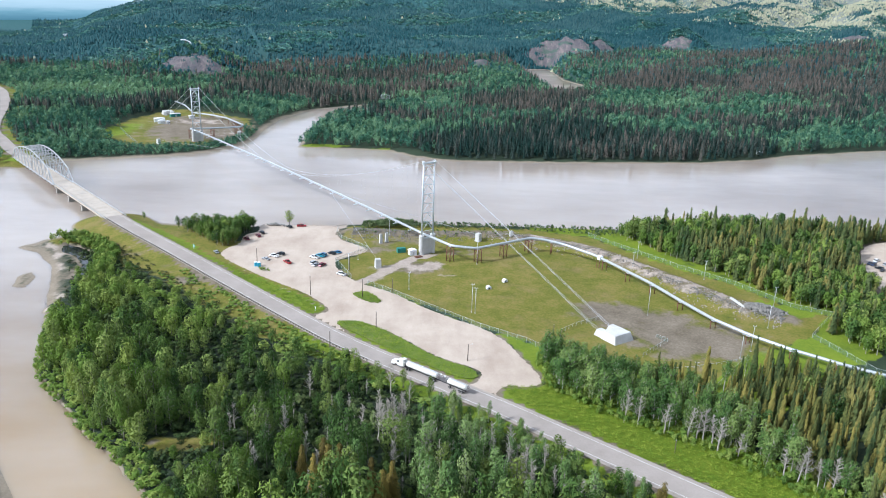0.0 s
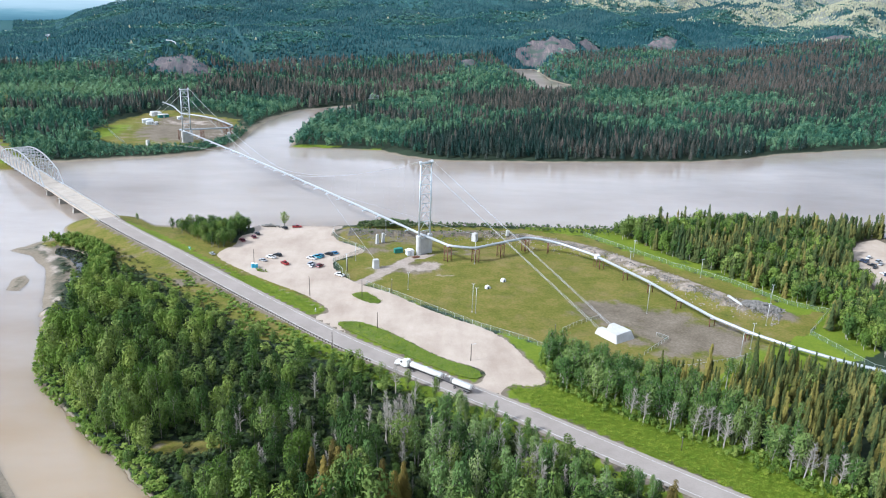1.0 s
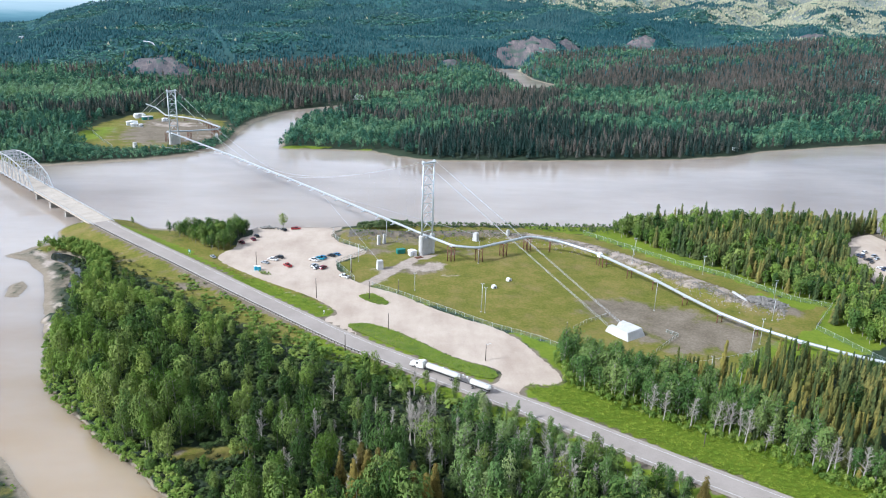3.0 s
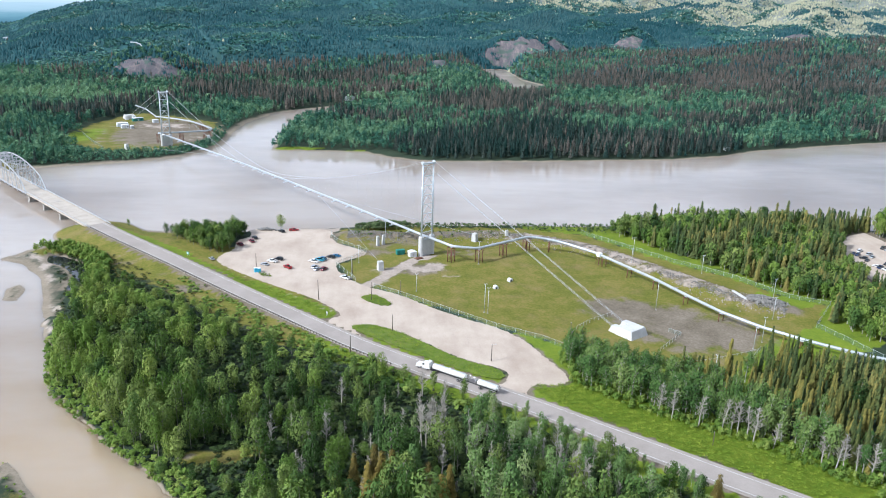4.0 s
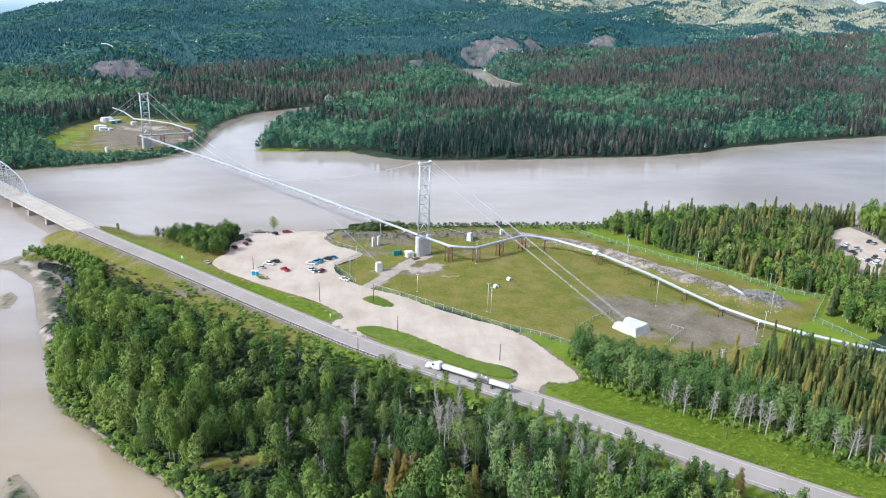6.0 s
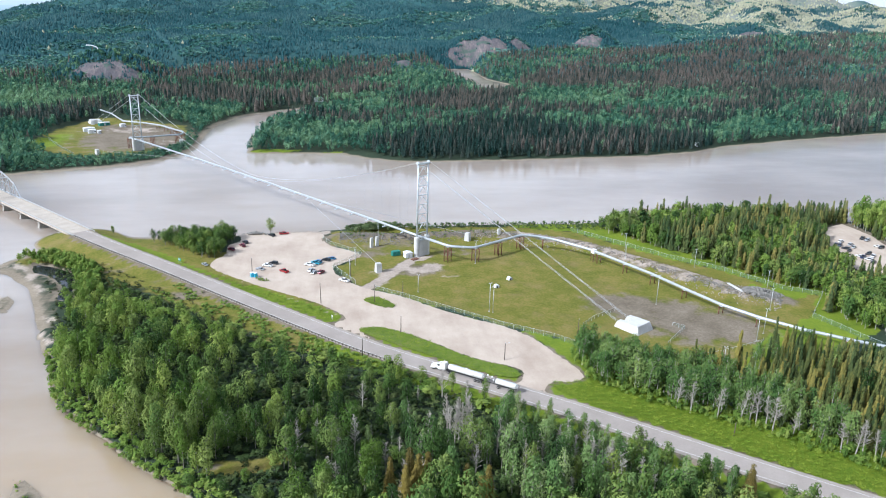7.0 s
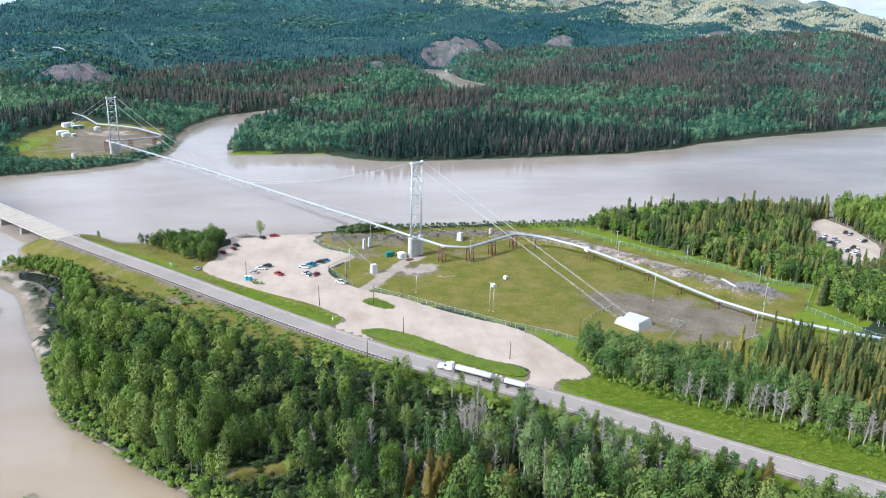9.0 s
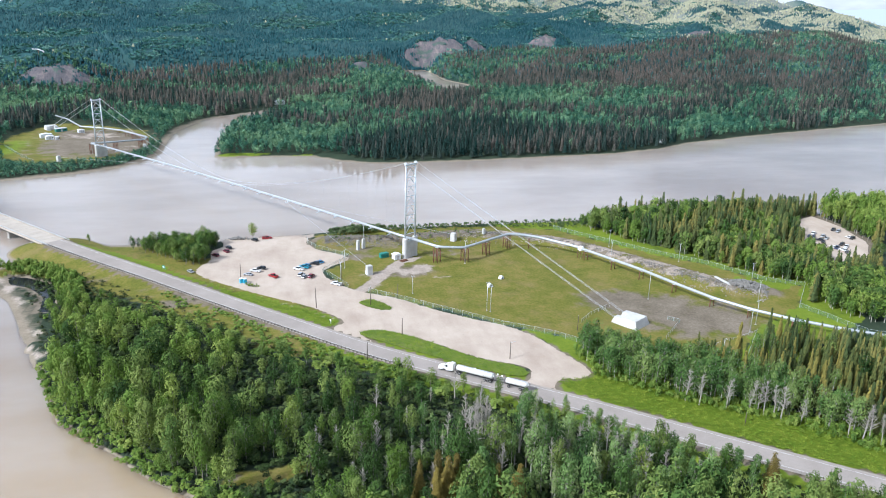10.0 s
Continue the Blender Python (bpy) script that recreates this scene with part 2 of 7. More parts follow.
M_VERGE = surface("lush_verge_grass", (0.072, 0.118, 0.01), (0.14, 0.18, 0.018), 0.12, 0.9, 0, 1.3, 0.2, (0.2, 0.185, 0.06))
M_CONC = surface("pale_concrete", (0.45, 0.44, 0.415), (0.58, 0.57, 0.545), 0.25, 0.85, 0, 3.0, 0.02, (0.5, 0.49, 0.46))
M_DECK = surface("bridge_deck_concrete", (0.38, 0.328, 0.268), (0.48, 0.42, 0.345), 0.15, 0.85, 0, 2.0, 0.02, (0.3, 0.285, 0.265))
M_PIER = surface("weathered_pier_concrete", (0.26, 0.24, 0.21), (0.36, 0.34, 0.3), 0.4, 0.9, 0, 3.0, 0.03, (0.17, 0.14, 0.11))
M_STEEL = surface("silver_painted_steel", (0.5, 0.535, 0.56), (0.63, 0.665, 0.69), 0.3, 0.45, 0.25, 4.0, 0, (0.5, 0.5, 0.49))
M_TRUSS = surface("aluminium_painted_truss", (0.38, 0.385, 0.39), (0.5, 0.51, 0.515), 0.3, 0.5, 0.2, 3.0, 0, (0.4, 0.38, 0.35))
M_PIPE = surface("galvanised_pipe_jacket", (0.4, 0.425, 0.44), (0.5, 0.525, 0.54), 0.2, 0.45, 0.4, 3.0, 0, (0.5, 0.53, 0.56))
M_RUST = surface("rusty_support_steel", (0.12, 0.05, 0.03), (0.2, 0.09, 0.055), 0.6, 0.8, 0.1, 4.0, 0.01)
M_CABLE = surface("galvanised_cable", (0.36, 0.365, 0.36), (0.5, 0.505, 0.5), 0.5, 0.6, 0.3, 5.0, 0)
M_WOODPOLE = surface("weathered_pole_wood", (0.07, 0.055, 0.042), (0.13, 0.105, 0.08), 0.8, 0.9, 0, 5.0, 0.01)
M_RAIL = surface("weathered_rail_steel", (0.16, 0.145, 0.13), (0.28, 0.26, 0.24), 0.8, 0.6, 0.4, 5.0, 0)
M_GALV = surface("galvanised_pole", (0.46, 0.47, 0.47), (0.6, 0.61, 0.61), 0.8, 0.5, 0.4, 5.0, 0)
M_ROCK = surface("grey_riprap_stone", (0.1, 0.095, 0.085), (0.235, 0.22, 0.195), 0.5, 0.9, 0, 3.0, 0.06, (0.11, 0.11, 0.07))
M_RUBBLE = surface("pale_broken_rock", (0.2, 0.175, 0.145), (0.38, 0.335, 0.28), 0.5, 0.9, 0, 3.0, 0.06, (0.16, 0.15, 0.09))
M_CLIFF = cliff_material()
M_WHITE = surface("white_sheet_metal", (0.7, 0.71, 0.71), (0.8, 0.81, 0.81), 0.6, 0.5, 0, 4.0, 0.0, (0.6, 0.59, 0.56))
M_GREEN = surface("green_container_paint", (0.02, 0.16, 0.13), (0.03, 0.22, 0.18), 0.6, 0.55, 0, 4.0, 0)
M_TEAL = surface("blue_portable_plastic", (0.05, 0.35, 0.5), (0.08, 0.45, 0.6), 0.8, 0.5, 0, 4.0, 0)
M_DARK = surface("dark_parts_and_opening_shade", (0.015, 0.015, 0.016), (0.03, 0.03, 0.032), 1.0, 0.8, 0, 4.0, 0)
M_GLASS = paint("dark_window_glass", (0.02, 0.025, 0.03), 0.08)
M_TYRE = surface("tyre_rubber", (0.015, 0.015, 0.015), (0.03, 0.03, 0.03), 2.0, 0.85, 0, 9.0, 0)
M_CHROME = paint("bright_metal", (0.6, 0.6, 0.6), 0.2, 0.9)
M_TANK = paint("white_tanker_paint", (0.72, 0.71, 0.66), 0.42)
M_BARK = surface("grey_green_bark", (0.12, 0.11, 0.085), (0.26, 0.245, 0.205), 1.2, 0.9, 0, 6.0, 0.02)
M_PALEBARK = surface("pale_aspen_bark", (0.27, 0.25, 0.21), (0.43, 0.41, 0.355), 1.2, 0.85, 0, 6.0, 0.02, (0.1, 0.09, 0.08))
M_DEAD = surface("bleached_dead_wood", (0.27, 0.24, 0.205), (0.42, 0.385, 0.335), 1.0, 0.9, 0, 6.0, 0.02)
G_D, G_M, G_L = (0.0142, 0.036, 0.0105), (0.066, 0.124, 0.026), (0.228, 0.282, 0.072)
S_D, S_M, S_L = (0.024, 0.05, 0.018), (0.098, 0.112, 0.03), (0.26, 0.215, 0.05)
M_LEAF = leafage("poplar_leaves", G_D, G_M, G_L, False, through_light=0.13)
M_LEAF_S = leafage("poplar_leaves_of_the_wood", G_D, G_M, G_L, True, through_light=0.13)
M_LEAF_LIGHT = leafage("bright_poplar_leaves", (0.044, 0.092, 0.015), (0.118, 0.195, 0.032), (0.25, 0.305, 0.07), False, through_light=0.15)
M_ASPEN_GREY = leafage("grey_green_aspen_leaves", (0.048, 0.1, 0.03), (0.13, 0.215, 0.062), (0.29, 0.35, 0.14), False, through_light=0.13)
M_WILLOW = leafage("willow_leaves", (0.056, 0.106, 0.019), (0.132, 0.21, 0.034), (0.265, 0.32, 0.074), True, through_light=0.14)
M_ASPEN = leafage("aspen_leaves", (0.034, 0.08, 0.022), (0.09, 0.162, 0.038), (0.22, 0.28, 0.085), False, through_light=0.13)
M_NEEDLE = leafage("spruce_needles", S_D, S_M, S_L, False, False, 0.08)
M_NEEDLE_S = leafage("spruce_needles_of_the_wood", (0.026, 0.056, 0.022), (0.09, 0.115, 0.036), (0.24, 0.205, 0.056), True, False, 0.08)
# far crowns: some bluish haze of distance is mixed into the leaf colours
M_FAR_LEAF = leafage("hazed_broadleaf_crowns", (0.02, 0.072, 0.054), (0.054, 0.145, 0.092), (0.21, 0.335, 0.18), True, True, 0.15, 0.9)
M_FAR_NEEDLE = leafage("hazed_spruce_crowns", (0.009, 0.036, 0.03), (0.038, 0.056, 0.047), (0.15, 0.125, 0.108), True, True, 0.25, 1.1)
# the blue haze of distance is painted into these hill needles
M_HILL_NEEDLE = leafage("hazed_hill_crowns", (0.011, 0.052, 0.062), (0.028, 0.094, 0.106), (0.07, 0.138, 0.14), True, True, 0.3)
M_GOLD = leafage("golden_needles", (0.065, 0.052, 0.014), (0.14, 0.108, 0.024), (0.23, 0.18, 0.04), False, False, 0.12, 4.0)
# hill birch leaves, also shifted to blue to paint the haze
M_HILL_LEAF = leafage("hazed_birch_crowns", (0.036, 0.125, 0.112), (0.072, 0.178, 0.15), (0.15, 0.26, 0.21), True, True, 0.15)
# birch leaves made pale to paint the sunlit, hazy upper slope
M_SUNLIT_BIRCH = leafage("sunlit_patch_birch", (0.2, 0.22, 0.17), (0.37, 0.37, 0.26), (0.5, 0.48, 0.34), True, True, 0.3)
M_GRASSBLADE = leafage("tall_grass_tufts", (0.062, 0.12, 0.008), (0.125, 0.19, 0.014), (0.22, 0.26, 0.03), True, through_light=0.02)
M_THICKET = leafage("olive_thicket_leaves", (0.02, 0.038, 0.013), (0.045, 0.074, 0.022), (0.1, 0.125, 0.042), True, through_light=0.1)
M_BANK_BUSH = leafage("grey_green_bank_leaves", (0.035, 0.062, 0.024), (0.085, 0.128, 0.048), (0.17, 0.205, 0.09), True, through_light=0.12)
# undergrowth leaves, coloured darker to paint the shade between the crowns
M_UNDER = leafage("painted_shade_undergrowth", (0.018, 0.034, 0.012), (0.042, 0.062, 0.022), (0.1, 0.098, 0.05), True, twig=2.4)

# ---- mesh helpers ----
WZ = -4.4        # the river
SITE = -1.5      # the gravel site


def link(name, me, material, parent=None, label=""):
    for mt in material if isinstance(material, (list, tuple)) else (material,):
        me.materials.append(mt)
    ob = new(name, me)
    if parent is not None:
        ob.parent = parent
    if label:
        ob["label"] = label
    return ob


def part(name, bm, material, parent, label="", smooth=False):
    me = bpy.data.meshes.new(name)
    bmesh.ops.recalc_face_normals(bm, faces=bm.faces)
    bm.to_mesh(me)
    bm.free()
    if smooth:
        me.polygons.foreach_set("use_smooth", [True] * len(me.polygons))
    return link(name, me, material, parent, label)


def again(name, ob, parent, m):
    """Another piece on the same mesh."""
    o = new(name, ob.data)
    o.parent = parent
    o.matrix_basis = m
    return o


def thing(name, label, category, group="", at=None, kind=""):
    e = tagged(new(name), label, category, group, kind)
    e.empty_display_size = 0.5
    if at is not None:
        e.matrix_basis = at
    return e


def mesh_np(name, V, faces, slots=None, attrs=None, smooth=False):
    """A mesh from arrays: V (n, 3) and a list of (m, k) face arrays."""
    me = bpy.data.meshes.new(name)
    faces = [np.asarray(f, np.int32) for f in faces if len(f)]
    me.vertices.add(len(V))
    me.vertices.foreach_set("co", np.asarray(V, np.float32).ravel())
    me.loops.add(sum(f.size for f in faces))
    me.loops.foreach_set("vertex_index", np.concatenate([f.ravel() for f in faces]))
    sizes = np.concatenate([np.full(len(f), f.shape[1], np.int32) for f in faces])
    me.polygons.add(len(sizes))
    me.polygons.foreach_set("loop_start", np.concatenate([[0], np.cumsum(sizes)[:-1]]).astype(np.int32))
    if slots is not None:
        me.polygons.foreach_set("material_index", np.asarray(slots, np.int32))
    if smooth:
        me.polygons.foreach_set("use_smooth", np.ones(len(sizes), bool))
    for k, v in (attrs or {}).items():
        me.attributes.new(k, "FLOAT", "POINT").data.foreach_set("value", np.asarray(v, np.float32))
    me.update(calc_edges=True)
    return me


def box(bm, x0, x1, y0, y1, z0, z1, bevel=0.0):
    r = bmesh.ops.create_cube(bm, size=1, matrix=Matrix.Translation(((x0 + x1) / 2, (y0 + y1) / 2, (z0 + z1) / 2)) @ Matrix.Diagonal((x1 - x0, y1 - y0, z1 - z0, 1)))
    if bevel:
        bmesh.ops.bevel(bm, geom=list({e for v in r["verts"] for e in v.link_edges}), offset=bevel, segments=2, affect="EDGES")


def frustum(bm, lo, hi):
    """A block between two rectangles (x0, x1, y0, y1, z)."""
    vs = [bm.verts.new((x, y, r[4])) for r in (lo, hi) for x, y in ((r[0], r[2]), (r[1], r[2]), (r[1], r[3]), (r[0], r[3]))]
    for f in ((3, 2, 1, 0), (4, 5, 6, 7), (0, 1, 5, 4), (1, 2, 6, 5), (2, 3, 7, 6), (3, 0, 4, 7)):
        bm.faces.new([vs[i] for i in f])


def prism(bm, profile, y0, y1):
    """A side profile of (x, z) drawn out from y0 to y1."""
    a = [bm.verts.new((x, y0, z)) for x, z in profile]
    b = [bm.verts.new((x, y1, z)) for x, z in profile]
    bm.faces.new(a)
    bm.faces.new(b[::-1])
    for i in range(len(a)):
        j = (i + 1) % len(a)
        bm.faces.new((a[j], a[i], b[i], b[j]))


def tube(bm, p, q, r, n=8, r2=None):
    p, q = Vector(p), Vector(q)
    m = Matrix.Translation((p + q) / 2) @ (q - p).to_track_quat("Z", "Y").to_matrix().to_4x4()
    bmesh.ops.create_cone(bm, cap_ends=True, segments=n, radius1=r, radius2=r if r2 is None else r2, depth=(q - p).length, matrix=m)


def beam(bm, p, q, w, h):
    """A square-edged bar from p to q."""
    p, q = Vector(p), Vector(q)
    m = Matrix.Translation((p + q) / 2) @ (q - p).to_track_quat("X", "Z").to_matrix().to_4x4()
    bmesh.ops.create_cube(bm, size=1, matrix=m @ Matrix.Diagonal(((q - p).length, w, h, 1)))


def sweep(bm, pts, r, n=10):
    """A round pipe along points."""
    pts = [Vector(p) for p in pts]
    rings = []
    for i, p in enumerate(pts):
        d = (pts[min(i + 1, len(pts) - 1)] - pts[max(i - 1, 0)]).normalized()
        side = d.cross(Vector((0, 0, 1))).normalized()
        up = side.cross(d)
        rings.append([bm.verts.new(p + r * (math.cos(a) * side + math.sin(a) * up)) for a in (2 * math.pi * k / n for k in range(n))])
    for a, b in zip(rings, rings[1:]):
        for k in range(n):
            bm.faces.new((a[k], a[(k + 1) % n], b[(k + 1) % n], b[k]))
    bm.faces.new(rings[0][::-1])
    bm.faces.new(rings[-1])


def spline(pts, per=8, closed=False):
    """A smooth line through points of any dimension."""
    P = [np.array(p, float) for p in pts]
    n = len(P)
    out = []
    for i in range(n if closed else n - 1):
        a, b, c, d = (P[k % n] if closed else P[min(max(k, 0), n - 1)] for k in (i - 1, i, i + 1, i + 2))
        for t in np.arange(per) / per:
            out.append(0.5 * (2 * b + (c - a) * t + (2 * a - 5 * b + 4 * c - d) * t * t + (3 * b - a - 3 * c + d) * t ** 3))
    if not closed:
        out.append(P[-1])
    return np.array(out)


def seg_dist(X, Y, line, closed=False):
    """Distance to a line, and the share of the nearest segment along it."""
    L = np.asarray(line, float)
    if closed:
        L = np.vstack([L, L[:1]])
    best, where = np.full(np.shape(X), 1e9), np.zeros(np.shape(X))
    for i in range(len(L) - 1):
        a, d = L[i, :2], L[i + 1, :2] - L[i, :2]
        t = np.clip(((X - a[0]) * d[0] + (Y - a[1]) * d[1]) / max(d @ d, 1e-9), 0, 1)
        q = np.hypot(X - a[0] - t * d[0], Y - a[1] - t * d[1])
        near = q < best
        best, where = np.where(near, q, best), np.where(near, i + t, where)
    return best, where


def inside(X, Y, poly):
    X, Y = np.asarray(X, float), np.asarray(Y, float)
    hit = np.zeros(X.shape, bool)
    n = len(poly)
    for i in range(n):
        (x0, y0), (x1, y1) = poly[i][:2], poly[(i + 1) % n][:2]
        if y0 == y1:
            continue
        hit ^= ((y0 > Y) != (y1 > Y)) & (X < (x1 - x0) * (Y - y0) / (y1 - y0) + x0)
    return hit


def depth_in(X, Y, poly):
    """Metres inside a closed outline (minus: outside)."""
    d, _ = seg_dist(X, Y, poly, True)
    return np.where(inside(X, Y, poly), d, -d)


def waves(X, Y, size, seed=0.0):
    """A cheap smooth unevenness between about -1 and 1."""
    r = np.random.default_rng(int(seed * 100) + 3)
    out = np.zeros(np.shape(X))
    for k in range(7):
        a, f, p = r.uniform(0, 6.28), r.uniform(0.6, 2.4) / size, r.uniform(0, 6.28)
        out = out + np.sin((X * math.cos(a) + Y * math.sin(a)) * f * 6.28 + p) / (1 + 0.35 * k)
    return out / 2.2


def smooth01(x, a, b):
    t = np.clip((x - a) / (b - a), 0, 1)
    return t * t * (3 - 2 * t)


# ---- the plan ----
ROAD = spline([(260, 45, -1.3), (170, 122, -1.2), (83, 196.5, -1.1), (63, 214, -1.1), (46.5, 228.5, -1.1), (29, 244, -1.1), (11, 258.7, -1.1), (-13, 278, -1.0),
               (-37.5, 299, -0.9), (-67, 329, -0.7), (-102.5, 366, -0.3), (-138.5, 404, 0.2), (-169.5, 435.5, 0.7), (-196.3, 464.2, 1.0)], 6)
BR_A, BR_B = Vector((-196.3, 464.2, 1.0)), Vector((-331.0, 624.5, 1.0))
FAR_ROAD = spline([(-331, 624.5, 1.0), (-350, 647, 1.0), (-381, 690, 0.6), (-408, 728, 0.2), (-438, 788, 0.0), (-470, 862, 0.0), (-505, 935, 0.5), (-560, 1020, 2.0), (-680, 1120, 8.0)], 6)
SOUTH = [(-198, 471), (-181, 470), (-163, 469), (-110, 466), (-78, 467), (-54, 475), (-15, 480), (51, 482), (109, 481), (165, 489), (225, 492), (285, 484), (300, 474), (330, 480), (400, 488),
         (520, 505), (800, 560), (1600, 700), (4700, 900), (4700, -4700), (-90, -4700), (-80, -300), (-62, 0), (-48, 90), (-58, 150), (-70, 178), (-82, 194), (-95, 209), (-112, 225), (-130, 246),
         (-148, 266), (-157, 288), (-168, 316), (-178, 336), (-187, 366), (-198, 388), (-216, 408), (-231, 414), (-225, 425), (-215, 440), (-206, 462)]
NORTH = [(-4700, 100), (-1500, 380), (-800, 500), (-500, 540), (-390, 570), (-356, 592), (-336, 622), (-304, 633), (-278, 642), (-257, 651), (-224, 665), (-197, 686), (-183, 707), (-171, 742), (-173, 814),
         (-169, 870), (-149, 936), (-114, 978), (-60, 1022), (10, 1060), (15, 1050), (-45, 1012), (-84, 939), (-112, 891), (-126, 814), (-124, 718), (-85, 718), (-38, 714), (-16, 692), (19, 677),
         (121, 683), (248, 699), (303, 717), (354, 747), (471, 788), (690, 855), (1200, 1010), (2500, 1300), (4700, 1700), (4700, 4700), (-4700, 4700)]
WEST_BAR = [(-149, 225), (-146, 224), (-140, 217.5), (-135, 211), (-124, 198), (-110, 178), (-130, 165), (-148, 190), (-146, 214)]
WEST_BANK = [(-330, 90), (-4700, -700), (-4700, -4700), (-90, -4700), (-150, -200), (-190, 20)]
MUD_BAR = [(-204, 357), (-208, 370), (-206, 379), (-199, 371), (-197, 355)]
POND = [(-207, 421), (-198, 417.5), (-186, 408), (-179, 391), (-176, 371), (-179.5, 371), (-182.5, 390), (-192, 404), (-203, 411)]
FLAT = [(-219, 431), (-209, 428), (-204, 405), (-183, 397), (-176, 362), (-162, 324), (-156, 311), (-167, 314), (-197, 386), (-214, 408)]
SLOUGH = [(168, 1545), (222, 1550), (224, 1440), (222, 1370), (246, 1290), (210, 1245), (184, 1285), (180, 1400)]
SLOUGH_OPEN = [(166, 1552), (228, 1556), (230, 1440), (228, 1370), (252, 1290), (218, 1160), (182, 1170), (180, 1270), (174, 1400)]
LOT = spline([(-104, 461), (-90, 462), (-72, 463), (-57, 460), (-53, 438), (-35, 418), (-51, 397), (-39, 371), (-19, 355.5), (-5, 340), (11, 325), (23, 316), (33, 302), (38, 288), (42, 277), (44, 266.5),
              (38, 262.5), (31, 263), (26.5, 259), (23, 252), (14, 259), (19, 266), (20, 275), (3, 287), (-14, 306), (-30, 319), (-40, 318), (-36, 305.5), (-50, 320), (-50.5, 326), (-46, 332), (-60, 351), (-79, 367), (-97, 384), (-113, 402),
              (-114, 414), (-109, 424), (-109, 440), (-103, 449)], 5, True)
ISLAND = spline([(-40.5, 317), (-36, 319), (-28, 317), (-14, 304.5), (3, 285.5), (17, 275.5), (19, 269), (16, 267.5), (8, 271), (-9, 285.5), (-26, 301), (-37, 311.5)], 6, True)
ISLET = spline([(-37, 352), (-31, 355), (-25, 348), (-23, 342), (-28, 342), (-34, 347)], 6, True)
RIGHT_LOT = [(262, 444), (272, 456), (290, 466), (292, 440), (286, 410), (281, 400), (250, 364), (238, 374), (246, 412)]
PAD = [(-51, 397), (-39, 371), (-19, 355.5), (0, 338), (23, 316), (42, 303), (56, 288), (80, 282), (112, 268), (134, 294), (176, 318), (194, 343), (179, 353), (162, 383), (139, 407), (115, 440),
       (99, 461), (60, 470), (-15, 470), (-50, 464), (-53, 440), (-34, 419)]
BERM = spline([(-46, 450, 0.9), (-30, 449, 1.0), (-7, 446, 1.0), (25, 450, 1.0), (49, 450, 1.0), (75, 441, 0.9), (99, 425, 0.9), (128, 386, 0.8), (150, 354, 0.8), (170, 337, 0.4)], 5)
FAR_PAD = [(-296, 722), (-317, 745), (-313, 763), (-305, 782), (-325, 800), (-321, 832), (-314, 868), (-304, 912), (-288, 916), (-240, 893), (-200, 860), (-181, 806), (-189, 757), (-206, 714), (-228, 704), (-246, 696), (-274, 698)]
FAR_RUN = [(-219, 727, 6.6), (-229.5, 741, 6.3), (-214, 746, 6.0), (-187.8, 764.8, 5.0), (-187.8, 779.2, 4.6), (-220.1, 839.3, 1.2), (-241.5, 859.8, 0.4), (-265.1, 872.8, 0.2), (-288.9, 922.8, 0.6), (-308, 948.8, 1.0), (-318, 962, -3.0)]
GLADE = [(-94, 217), (-89, 222), (-80, 221), (-70, 225.5), (-66, 222), (-74, 216), (-84, 214)]
HEAD_AZ = [-180, -60, -28, -24.2, -22.8, -21.6, -18.7, -10, 0, 13, 25, 30, 33, 37, 39, 42, 60, 180]
A_CAP = [0, 2, 4, 8, 14, 20, 30, 40, 34, 26, 18, 10, 0, 0, 0, 0, 0, 0]
B_CAP = [0, 0, 0, 0, 8, 38, 68, 138, 190, 200, 210, 200, 170, 122, 84, 44, 15, 0]
B_FOOT = [1500, 1500, 1500, 1600, 1580, 1550, 1500, 1430, 1500, 1590, 1590, 1550, 1560, 1580, 1600, 1650, 1700, 1500]
BLUFFS = [(280, 1640, 90, 86, 25), (352, 1650, 46, 60, 10), (552, 1765, 60, 66, 26), (-378, 1285, 95, 84, 31), (91, 1455, 24, 20, 8), (926, 1752, 52, 30, 4)]
CLIFFS = [(252, 1584, 66, 28), (342, 1602, 26, 20), (522, 1712, 34, 30), (-368, 1236, 52, 30), (91, 1446, 16, 10), (926, 1745, 40, 16)]


